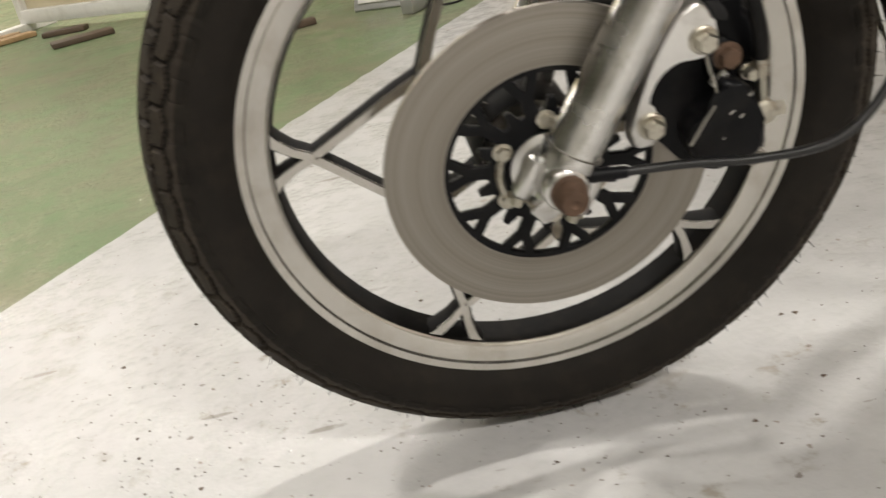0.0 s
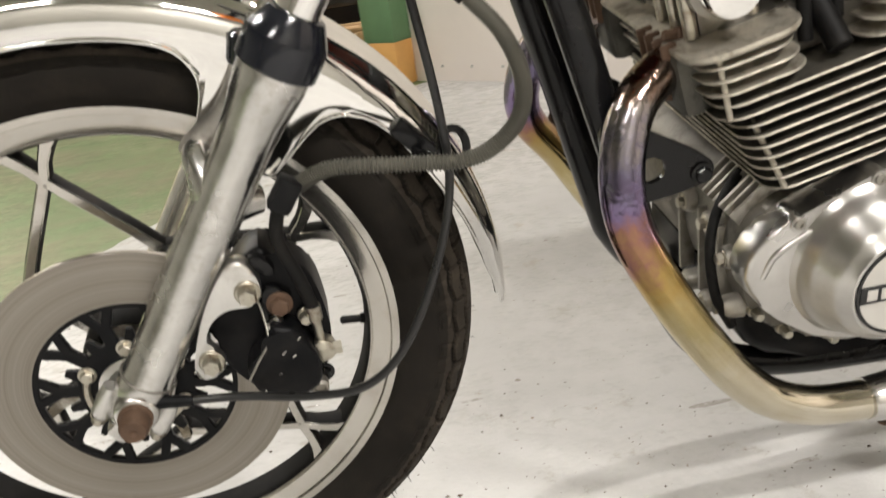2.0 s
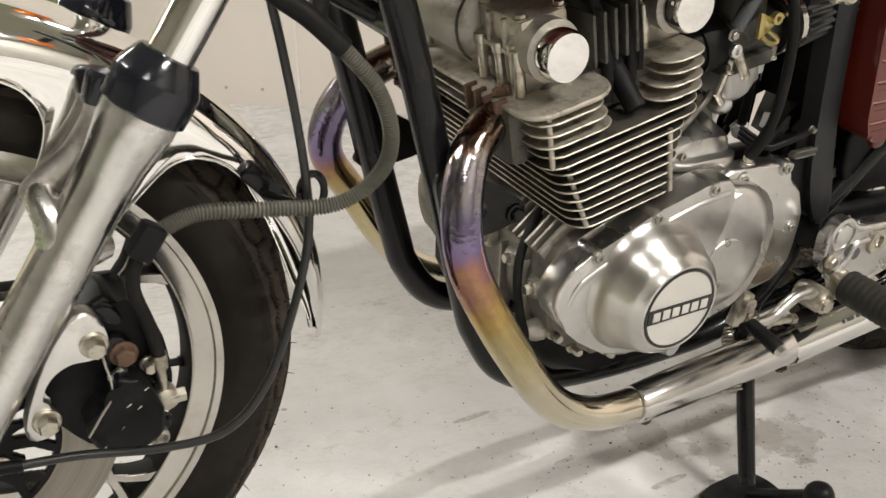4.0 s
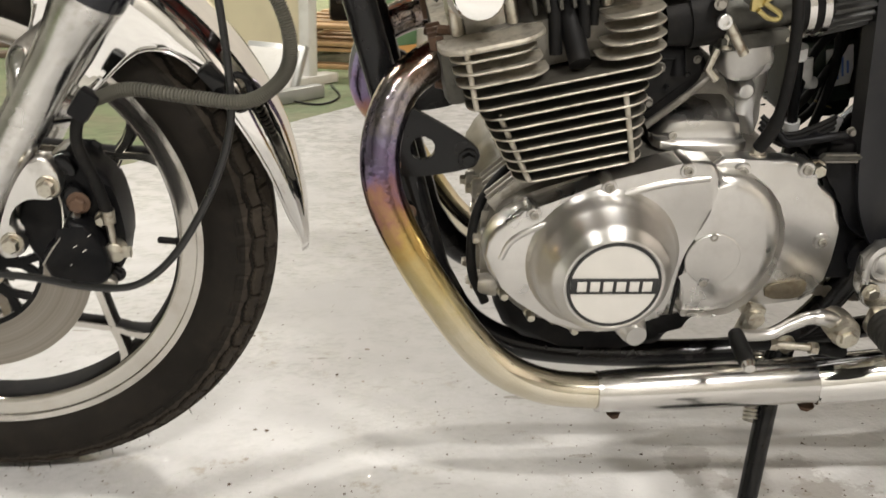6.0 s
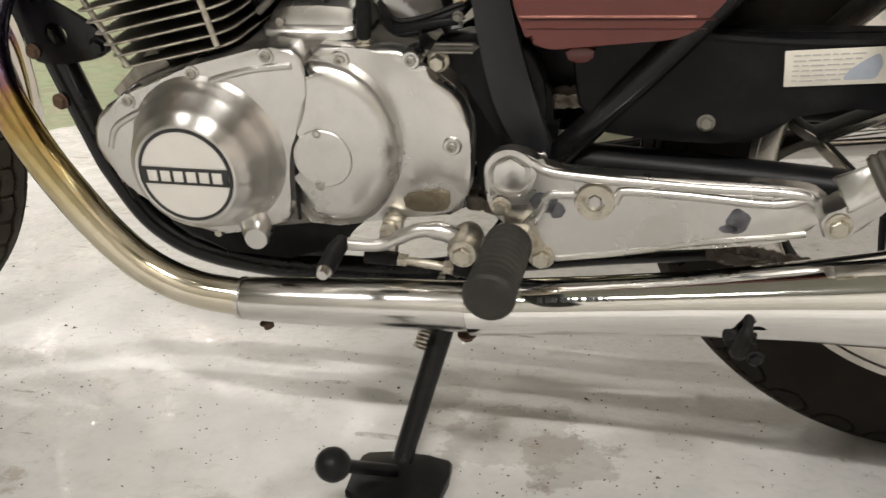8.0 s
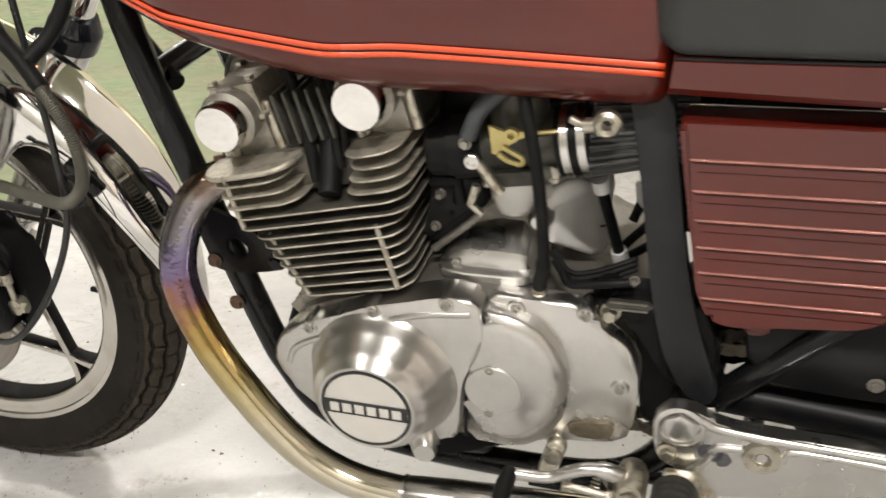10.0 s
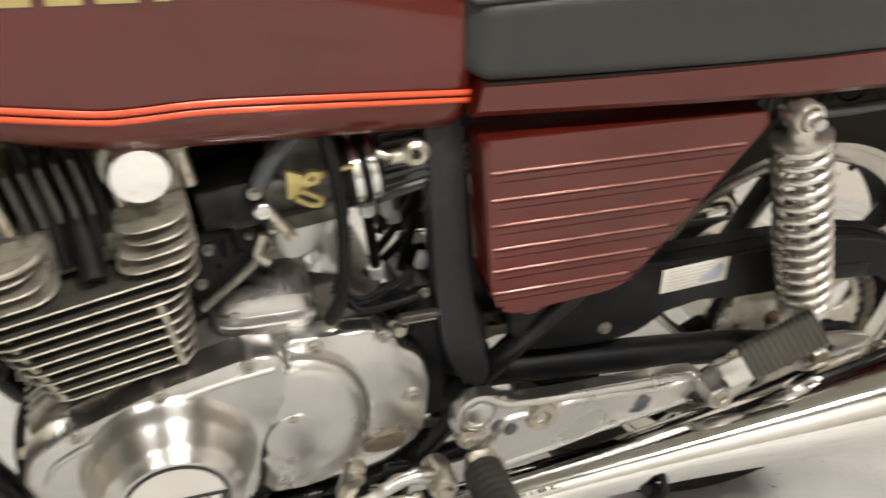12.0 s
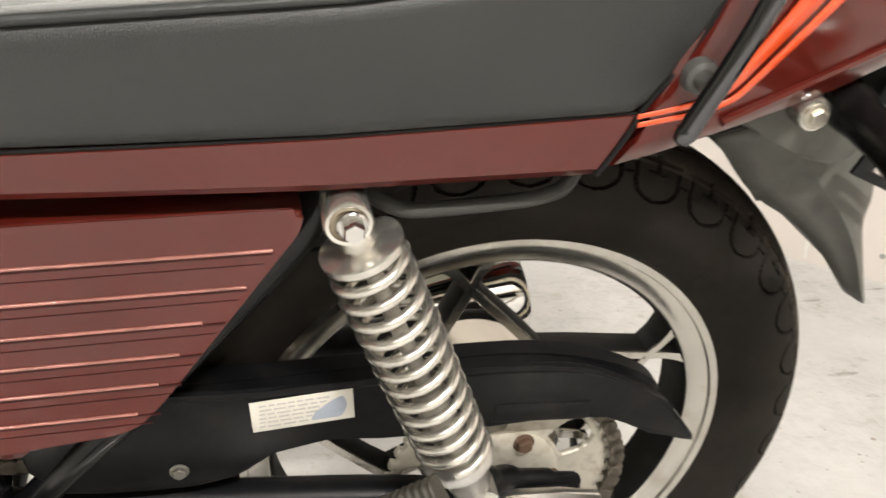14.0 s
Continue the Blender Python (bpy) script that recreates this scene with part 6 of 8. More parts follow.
    for k in range(3):
        b = bmesh.new()
        block(b, pose(0.936 + 0.006 * k, 0.0026, 0.5225, 0, -14, 0), (0.0022, 0.0012, 0.030 - 0.008 * k), 0)
        part("print_bar", b, surface("blue_print_%d" % k, (0.12, 0.22, 0.55), 0.5, 0.0, 0.1, 30, 300, 0.02), rl)
    for x, z, ry in ((0.871, 0.469, -30), (0.921, 0.474, 12)):
        b = bmesh.new()
        block(b, pose(x, -0.048, z, 0, ry, 0), (0.011, 0.010, 0.019), 0.002)
        part("wire_joint", b, PALE_PLASTIC, tray, "pale wire joint")
    # pale drain cup under the float bowls
    b = bmesh.new()
    lathe(b, (0.798, 0, 0.523), [(0.0, -0.092), (0.007, -0.091), (0.011, -0.086), (0.0125, -0.078), (0.0125, -0.05), (0.0, -0.05)], 24)
    part("drain_cup", b, SATIN, bike, "pale round drain cup")
    # rubber sleeve, hoses and dull plated pipe between cylinders and carburettors
    b = bmesh.new()
    prism(b, [(0.700, 0.566), (0.722, 0.573), (0.740, 0.570), (0.757, 0.546), (0.738, 0.527), (0.708, 0.496), (0.690, 0.488), (0.684, 0.500), (0.692, 0.53)], -0.094, -0.03, 0.008, 2, 3)
    sv = part("rubber_sleeve", b, RUBBER, bike, "dirty black rubber sleeve behind the cylinders")
    b = bmesh.new()
    tube(b, [(0.760, -0.098, 0.546), (0.752, -0.101, 0.540), (0.731, -0.102, 0.520), (0.697, -0.101, 0.490)], [0.0045, 0.0036, 0.0036, 0.0040], 14)
    part("plated_pipe", b, DARK_CAST, bike, "dull plated breather pipe")
    rng = random.Random(23)
    for x, z in ((0.705, 0.548), (0.714, 0.528), (0.722, 0.552), (0.733, 0.541), (0.741, 0.556), (0.698, 0.512)):
        bolt(sv, (x, -0.094, z), r=rng.uniform(0.0022, 0.004), h=rng.uniform(0.003, 0.008), mat=rng.choice((DARK_CAST, BLACK_SATIN, RUBBER)), name="clip")
    for z0 in (0.478, 0.484, 0.489):
        b = bmesh.new()
        tube(b, spline([(0.815, -0.10, z0 + 0.012), (0.833, -0.116, z0), (0.858, -0.112, z0 + 0.002), (0.892, -0.10, z0 + 0.012)], 5), rng.choice((0.0026, 0.0034)), 8)
        part("wiring", b, RUBBER, bike)
    b = bmesh.new()
    tube(b, spline([(0.826, -0.118, 0.490), (0.834, -0.128, 0.484), (0.852, -0.132, 0.488), (0.872, -0.133, 0.492), (0.893, -0.13, 0.494)], 5), 0.0042, 10)
    lathe(b, (0.868, -0.118, 0.478), [(0.012, -0.01), (0.012, 0.02)], 16)
    part("cable_clamp", b, BLACK_SATIN, bike, "black cable clamp on the crankcase")
    b = bmesh.new()
    prism(b, [(0.868, 0.469), (0.872, 0.4745), (0.906, 0.4748), (0.911, 0.4715), (0.906, 0.4675), (0.872, 0.4665)], -0.136, -0.128, 0.0016, 0, 2)
    tp = part("tie_plate", b, SOOTY, bike, "grimy tie plate behind the crankcase")
    b = bmesh.new()
    for z in (0.4672, 0.4745):
        tube(b, [(0.872, -0.1365, z), (0.906, -0.1365, z + 0.0004)], 0.0011, 8)
    part("plate_edge", b, DARK_CAST, tp, "bare plate edge")
    bolt(bike, (0.893, -0.132, 0.498), r=0.0036, h=0.006, mat=DARK_CAST, name="clamp_screw")
    bolt(bike, (0.872, -0.122, 0.455), r=0.0075, h=0.012, name="engine_bolt")
    b = bmesh.new()
    tube(b, [(0.696, -0.09, 0.560), (0.722, -0.09, 0.562), (0.724, -0.09, 0.540)], 0.009, 12)
    tube(b, [(0.736, -0.075, 0.575), (0.736, -0.075, 0.525)], 0.009, 12)
    part("breather_pipe", b, BLACK_SATIN, bike, "short black breather pipe")


carburettors()

# ---- bodywork ----


def tank_half(x):
    """Bottom height, widest half and top height of the tank at x."""
    t = (x - 0.36) / (0.915 - 0.36)
    bottom = 0.661 + 0.085 * max(0.0, 1 - t / 0.56) ** 1.5 - 0.006 * max(0.0, (t - 0.6) / 0.4)
    half = 0.168 * min(1.0, 0.70 + 1.25 * t) if t < 0.45 else 0.168 - 0.012 * max(0.0, (t - 0.5) / 0.5)
    top = 0.955 - 0.12 * t ** 2 - 0.03 * (1 - t) ** 3
    return bottom, half, top


def tank_section(x, inset=0.0, n=48):
    b, h, tp = tank_half(x)
    b, h, tp = b + inset, h - inset, tp - inset
    out = []
    mid = b + 0.07
    for k in range(n):
        a = 2 * math.pi * k / n
        c, s = math.cos(a), math.sin(a)
        y = h * math.copysign(abs(c) ** (0.55 if s >= 0 else 0.36), c)
        z = mid + (tp - mid) * abs(s) ** 0.8 if s >= 0 else mid - (mid - b) * abs(s) ** 0.55
        out.append((x, y, z))
    return out


def fuel_tank():
    xs = [(0.362, 0.03), (0.366, 0.014), (0.374, 0.004)] + [(0.385 + 0.508 * k / 26, 0.0) for k in range(27)] + [(0.903, 0.002), (0.911, 0.008), (0.915, 0.02)]
    tk = loft("fuel_tank", [tank_section(x, i) for x, i in xs], MAROON, bike, "glossy maroon fuel tank with orange pinstripes", sharp=60)
    # twin pinstripes that follow the lower flank and sweep up in front
    def side_y(x, z):
        b, h, tp = tank_half(x)
        mid = b + 0.07
        if z >= mid:
            s = ((z - mid) / (tp - mid)) ** (1 / 0.8)
        else:
            s = ((mid - z) / (mid - b)) ** (1 / 0.55)
        c = math.sqrt(max(0.0, 1 - min(1, s) ** 2))
        return -h * c ** (0.55 if z >= mid else 0.36)
    line = spline([(0.404, 0, 0.88), (0.404, 0, 0.83), (0.407, 0, 0.790), (0.416, 0, 0.764), (0.434, 0, 0.747), (0.470, 0, 0.7365), (0.528, 0, 0.7255), (0.59, 0, 0.7165), (0.632, 0, 0.7115), (0.66, 0, 0.7115), (0.70, 0, 0.713), (0.758, 0, 0.711), (0.83, 0, 0.7075), (0.907, 0, 0.7035)], 10)
    for off, wid, extra in ((0.0035, 0.0048, 0.034), (-0.0033, 0.0046, 0.010)):
        rows = []
        for k, p in enumerate(line):
            t = k / (len(line) - 1)
            q = line[min(k + 1, len(line) - 1)] - line[max(k - 1, 0)]
            nrm = Vector((-q.z, 0, q.x)).normalized()
            if nrm.z < 0:
                nrm = -nrm
            w = wid + extra * max(0.0, 1 - t / 0.45) ** 2
            o = off + (0.5 * extra + 0.006 if off > 0 else 0.0) * max(0.0, 1 - t / 0.45) ** 2
            a, b = p + nrm * (o - w / 2), p + nrm * (o + w / 2)
            rows.append([(r.x, side_y(r.x, r.z) - 0.0012, r.z) for r in (a, (a + b) / 2, b)])
        sheet("pinstripe", rows, ORANGE, tk, "bright orange pinstripe", 0.0006)
    for k, (x, w) in enumerate(((0.530, 0.022), (0.560, 0.022), (0.590, 0.022), (0.620, 0.022), (0.652, 0.026), (0.680, 0.010))):
        z0 = 0.790
        yy = min(side_y(x, z0), side_y(x, z0 + 0.03))
        b = bmesh.new()
        block(b, pose(x, yy - 0.001, z0 + 0.015, 0, 0, 0), (w, 0.002, 0.030), 0.0005)
        part("badge_block", b, BRASS, tk, "plain gold badge block")
    return tk


fuel_tank()

AMBER = surface("amber_lens", (0.9, 0.22, 0.01), 0.15, 0.0, 0.05, 20, 200, 0.02, coat=0.6)


def front_signal(side):
    b = bmesh.new()
    tube(b, [(0.30, side * 0.10, 0.90), (0.29, side * 0.20, 0.90)], 0.009, 12)
    fs = part("front_indicator", b, BLACK, bike, "front turn signal with amber lens")
    b = bmesh.new()
    lathe(b, (0.285, side * 0.225, 0.90), [(0, -0.03), (0.028, -0.025), (0.034, 0.0), (0.034, 0.02), (0.0, 0.03)], 22, axis=(-1, 0, 0))
    part("amber_lens", b, AMBER, fs, "amber plastic lens")


front_signal(-1)
front_signal(1)


def side_cover():
    """Maroon plastic side cover with six moulded ribs."""
    o = [(0.921, 0.664), (1.206, 0.669), (1.203, 0.652), (1.109, 0.520), (1.090, 0.498), (1.074, 0.491), (0.975, 0.480), (0.957, 0.486), (0.946, 0.512)]
    b = bmesh.new()
    prism(b, rounded(o, 0.007), -0.162, -0.120, 0.006, 0, 4)
    sc = part("side_cover", b, MAROON, bike, "maroon side cover with highlights painted on its ribs")
    for k, z in enumerate((0.634, 0.607, 0.581, 0.556, 0.532, 0.507)):
        x0 = 0.930 + (0.664 - z) * 0.14
        x1 = 1.203 - (0.652 - z) * 0.655 - (0.006 if k < 2 else 0.019)
        dz = 0.0055 * (x1 - x0) / 0.27
        x2 = x1 + (0.0 if k < 2 else 0.015)
        z2 = z + dz * (x2 - x0) / (x1 - x0)
        # a shallow step: pale crest painted as its highlight over a groove painted dark as its shade, with a fainter
        # line half way to the next
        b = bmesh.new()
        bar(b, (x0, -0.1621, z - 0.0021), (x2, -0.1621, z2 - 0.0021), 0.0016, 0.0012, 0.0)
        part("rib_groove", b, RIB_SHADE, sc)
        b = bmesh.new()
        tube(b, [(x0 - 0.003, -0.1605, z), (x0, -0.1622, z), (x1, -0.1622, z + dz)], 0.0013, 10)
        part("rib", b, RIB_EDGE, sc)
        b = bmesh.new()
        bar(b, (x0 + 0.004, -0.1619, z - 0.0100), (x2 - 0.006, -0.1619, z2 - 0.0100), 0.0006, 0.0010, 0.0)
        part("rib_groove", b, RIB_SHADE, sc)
    b = bmesh.new()
    prism(b, [(0.985, 0.478), (1.012, 0.480), (1.010, 0.466), (0.99, 0.464)], -0.150, -0.140, 0.003, 1, 2)
    part("cover_tab", b, MAROON, sc)
    # bead added along the top to catch the rounded edge's highlight
    b = bmesh.new()
    tube(b, [(0.926, -0.1592, 0.6625), (1.05, -0.1592, 0.6648), (1.198, -0.1592, 0.6675)], 0.0022, 10)
    part("top_bead", b, MAROON, sc)
    return sc


side_cover()


def seat_and_tail():
    # lower cowl strip
    def strip(x):
        t = (x - 0.912) / (1.405 - 0.912)
        return 0.687 + 0.006 * t ** 2, 0.714 + 0.022 * t ** 1.3
    xs = [0.914 + (1.398 - 0.914) * k / 24 for k in range(25)]
    sec = []
    for x in xs:
        lo, hi = strip(x)
        t = (x - 0.914) / 0.484
        y = -0.165 - 0.014 * min(1, t * 1.6)
        xo = 0.018 * (1 if x > 1.39 else 0)
        sec.append([(x - 0.004, y + 0.025, lo), (x - 0.004, y + 0.006, lo - 0.001), (x - 0.002, y, lo + 0.006), (x + 0.012 * t, y - 0.001, hi), (x + 0.012 * t, y + 0.012, hi + 0.006), (x, y + 0.03, hi + 0.006)])
    cw = loft("seat_cowl", sec, MAROON, bike, "maroon cowl strip below the seat")
    sec = [[(x, -y, z) for x, y, z in s] for s in sec]
    loft("seat_cowl", sec, MAROON, bike, "maroon cowl strip below the seat")
    # black tubes laid along the gaps stand in for the shade in them
    for s in (-1, 1):
        b = bmesh.new()
        line = []
        for x in xs:
            lo, hi = strip(x)
            t = (x - 0.914) / 0.484
            line.append((x + 0.012 * t, s * (0.1640 + 0.014 * min(1, t * 1.6)), hi + 0.0014))
        tube(b, line, 0.0016, 8)
        tube(b, spline([(1.391, s * 0.1785, 0.694), (1.400, s * 0.1795, 0.710), (1.408, s * 0.180, 0.726), (1.414, s * 0.1803, 0.741), (1.432, s * 0.1805, 0.768), (1.446, s * 0.1800, 0.795), (1.454, s * 0.1790, 0.815)], 5), 0.0022, 8)
        part("beading", b, RUBBER, bike, "black line added for the dark gaps round seat, strip and tail")
    # seat: padded body, stitched edge, top paled to carry the vinyl's shine
    def hsec(x):
        t = max(0.0, (x - 0.905) / (1.46 - 0.905))
        lo = 0.7165 + 0.023 * t ** 1.3
        ed = 0.781 + 0.050 * t + 0.03 * max(0, t - 0.6)
        w = 0.160 + 0.018 * min(1, t * 1.8)
        return lo, ed, w
    S = []
    T = []
    for k in range(181):
        x = 0.898 + (1.452 - 0.898) * k / 180
        lo, ed, w = hsec(x)
        e = max(0.0, (x - 1.405) / 0.047)
        lo += 0.07 * e ** 1.5
        f = max(0.0, (0.92 - x) / 0.022)
        w -= 0.012 * f ** 2
        lo += 0.010 * f
        prof = [(-w + 0.03, lo - 0.001), (-w + 0.003, lo - 0.001), (-w - 0.0035, lo + 0.003), (-w - 0.005, lo + 0.012), (-w - 0.0062, (lo + ed) / 2), (-w - 0.004, ed - 0.014), (-w - 0.001, ed - 0.005), (-w + 0.004, ed)]
        S.append([(x, y, z) for y, z in prof] + [(x, -y, z) for y, z in prof[::-1]])
        n = 56
        row = []
        for j in range(n + 1):
            s = -1 + 2 * j / n
            across = abs((x - 0.93) / 0.062 % 1.0 - 0.5)
            q = -0.0050 * max(0.0, 1 - across / 0.07) if abs(s) < 0.93 else 0.0
            q -= 0.0050 * max(0.0, 1 - abs(abs(s) - 0.93) / 0.03)
            row.append((x, s * (w - 0.004), ed + 0.034 * (1 - abs(s) ** 3) + q))
        T.append(row)
    st = loft("seat", S, SEAT, bike, "black vinyl dual seat with stitched edge", sharp=60)
    sheet("seat_top", T, SEAT_TOP, st, "padded seat top, its sheen painted pale grey", 0.002, 60)
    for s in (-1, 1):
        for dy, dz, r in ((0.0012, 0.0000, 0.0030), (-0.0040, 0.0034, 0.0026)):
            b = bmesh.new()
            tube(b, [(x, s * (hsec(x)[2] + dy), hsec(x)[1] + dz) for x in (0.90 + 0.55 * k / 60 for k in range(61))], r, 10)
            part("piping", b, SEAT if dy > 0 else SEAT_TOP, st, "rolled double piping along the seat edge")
    # tail cowl
    R = [(1.400, 0.694, 0.742, 0.180, 0.036), (1.43, 0.702, 0.83, 0.181, 0.03), (1.46, 0.711, 0.875, 0.180, 0.02), (1.50, 0.722, 0.89, 0.176, 0.0), (1.56, 0.7375, 0.89, 0.166, 0.0), (1.62, 0.756, 0.885, 0.152, 0.0), (1.68, 0.777, 0.878, 0.135, 0.0), (1.73, 0.793, 0.87, 0.118, 0.0)]
    sec = []
    for x, lo, hi, w, lean in R:
        prof = [(-w + 0.05, lo + 0.002), (-w + 0.014, lo - 0.001), (-w + 0.003, lo + 0.006), (-w, lo + 0.02), (-w - 0.002, (lo + hi) / 2), (-w + 0.002, hi - 0.02), (-w + 0.012, hi - 0.006), (-w + 0.04, hi)]
        sec.append([(x + lean * 0.0 + (z - lo) * (0.55 if x < 1.405 else 0.0), y, z) for y, z in prof] + [(x + (z - lo) * (0.55 if x < 1.405 else 0.0), -y, z) for y, z in prof[::-1]])
    tl = loft("tail_cowl", sec, MAROON, bike, "maroon tail cowl with orange stripes", sharp=50)
    # crease along the lower edge
    b = bmesh.new()
    tube(b, spline([(1.47, -0.1805, 0.730), (1.54, -0.1705, 0.755), (1.62, -0.1535, 0.780), (1.70, -0.130, 0.807)], 6), 0.0035, 8)
    part("crease", b, MAROON, tl)
    for off, w, flare in ((0.0, 0.0036, 1.4), (0.0058, 0.0034, 5.2)):
        pts = spline([(1.411, 0, 0.7305), (1.430, 0, 0.7335), (1.449, 0, 0.7370), (1.463, 0, 0.7415), (1.475, 0, 0.7475), (1.4885, 0, 0.7625), (1.503, 0, 0.780), (1.5185, 0, 0.799), (1.532, 0, 0.817), (1.552, 0, 0.846)], 8)
        rows = []
        for k, p in enumerate(pts):
            q = pts[min(k + 1, len(pts) - 1)] - pts[max(k - 1, 0)]
            nrm = Vector((-q.z, 0, q.x)).normalized()
            t = k / (len(pts) - 1)
            ww = w * (1 + flare * t * t)
            mid = off * (1 + 0.45 * t) + (ww - w) / 2 * (1 if off else -0.6)
            a, c = p + nrm * (mid - ww / 2), p + nrm * (mid + ww / 2)
            yy = -0.1815 + 0.003 * t
            rows.append([(r.x, yy - 0.001, r.z) for r in (a, c)])
        sheet("pinstripe", rows, ORANGE, tl, "bright orange pinstripe", 0.0006)
    # black grab rail
    b = bmesh.new()
    tube(b, spline([(1.428, -0.212, 0.738), (1.431, -0.212, 0.744), (1.452, -0.214, 0.795), (1.48, -0.21, 0.86), (1.53, -0.19, 0.915), (1.60, -0.14, 0.94), (1.62, 0, 0.945), (1.60, 0.14, 0.94), (1.53, 0.19, 0.915)], 8), 0.0068, 18)
    lathe(b, (1.428, -0.212, 0.738), [(0.0, -0.0075), (0.005, -0.0055), (0.0072, 0.0), (0.0068, 0.003)], 18, axis=(0.37, 0, 0.93))
    gr = part("grab_rail", b, BLACK_DEEP, bike, "glossy black tubular grab rail")
    b = bmesh.new()
    lathe(b, (1.444, 0, 0.764), [(0.0112, -0.176), (0.0118, -0.183), (0.0105, -0.190), (0.0072, -0.192), (0.0066, -0.204), (0.0, -0.205)], 24)
    part("rail_mount", b, surface("grey_rubber", (0.09, 0.09, 0.085), 0.55, 0.0, 0.2, 40, 300, 0.1), gr, "grey rubber rail mount")
    # rear mudguard tongue
    lines = [[(1.530, 0.668), (1.575, 0.618), (1.621, 0.588), (1.657, 0.558), (1.701, 0.508)],
             [(1.585, 0.692), (1.612, 0.645), (1.650, 0.605), (1.679, 0.565), (1.708, 0.506)],
             [(1.650, 0.697), (1.680, 0.640), (1.690, 0.606), (1.692, 0.575), (1.715, 0.508)]]
    cols = [spline([(x, 0, z) for x, z in ln], 5) for ln in lines]
    rows = [[(p.x, y, p.z) for p, y in ((f, -0.080), (f.lerp(r, 0.5), -0.088), (f.lerp(r, 0.85), -0.093), (r, -0.099), (r.lerp(c, 0.2), -0.097), (r.lerp(c, 0.6), -0.092), (c, -0.082), (c, 0.082), (r.lerp(c, 0.6), 0.092), (r, 0.099), (f.lerp(r, 0.5), 0.088), (f, 0.080))] for f, r, c in zip(*cols)]
    faded = surface("faded_black_plastic", (0.10, 0.10, 0.088), 0.42, 0.0, 0.2, 14, 300, 0.12, dirt=(0.05, 0.048, 0.042), dirt_amount=0.5, spec=0.4)
    mg = sheet("rear_mudguard", rows, faded, bike, "faded black plastic rear mudguard", 0.004, 45)
    bolt(mg, (1.547, -0.168, 0.726), r=0.0068, h=0.006)
    b = bmesh.new()
    lathe(b, (1.547, 0, 0.726), [(0.0122, -0.150), (0.0125, -0.165), (0.0112, -0.1675), (0.0, -0.168)], 24)
    part("bolt_washer", b, SATIN_BRIGHT, mg)
    b = bmesh.new()
    prism(b, [(1.50, 0.708), (1.58, 0.742), (1.635, 0.705), (1.630, 0.668), (1.60, 0.660), (1.555, 0.684)], -0.125, -0.09, 0.006, 1, 2)
    part("side_flare", b, faded, mg)
    # indicator on its stalk, and the red tail lamp
    b = bmesh.new()
    tube(b, spline([(1.590, -0.138, 0.722), (1.588, -0.160, 0.721), (1.586, -0.185, 0.720), (1.585, -0.218, 0.718), (1.585, -0.255, 0.714), (1.588, -0.295, 0.709), (1.591, -0.325, 0.705)], 4), [0.0185] * 3 + [0.0178, 0.0168, 0.0160] + [0.0158] * 4 + [0.0162, 0.0168, 0.0176, 0.0188, 0.0202, 0.0214, 0.0220] + [0.0222] * 7 + [0.016], 24)
    ind = part("indicator", b, BLACK, bike, "black turn signal on a black stalk")
    b = bmesh.new()
    ax = Vector((0.93, -0.1, 0.12)).normalized()
    lathe(b, (1.636, -0.258, 0.726), [(0, -0.046), (0.014, -0.045), (0.027, -0.039), (0.037, -0.028), (0.043, -0.012), (0.045, 0.006), (0.045, 0.024), (0.041, 0.028), (0.0, 0.032)], 40, axis=ax)
    part("lamp_shell", b, SATIN, ind, "dull chromed lamp shell")
    b = bmesh.new()
    for dx, dz, w, h in ((0, 0.0095, 0.080, 0.0085), (0, -0.0095, 0.080, 0.0085), (0.034, 0, 0.012, 0.0125), (-0.032, 0, 0.016, 0.0125)):
        block(b, pose(1.668, -0.125, 0.652, 0, 24, 0) @ Matrix.Translation((dx, 0, dz)), (w, 0.004, h), 0.0008)
    part("stalk_bracket", b, BLACK, ind)
    b = bmesh.new()
    block(b, pose(1.742, 0, 0.737, 0, 12, 0), (0.05, 0.216, 0.112), 0.010)
    tl2 = part("tail_lamp", b, LAMP_RED, bike, "red plastic tail lamp")
    b = bmesh.new()
    block(b, pose(1.690, 0, 0.742, 0, 12, 0), (0.060, 0.196, 0.100), 0.006)
    block(b, pose(1.712, 0, 0.740, 0, 12, 0), (0.012, 0.212, 0.112), 0.003)
    block(b, pose(1.698, 0, 0.741, 0, 12, 0), (0.006, 0.203, 0.106), 0.002)
    part("lamp_base", b, PLASTIC, tl2, "black tail lamp base")


seat_and_tail()

# ---- rear suspension, final drive ----


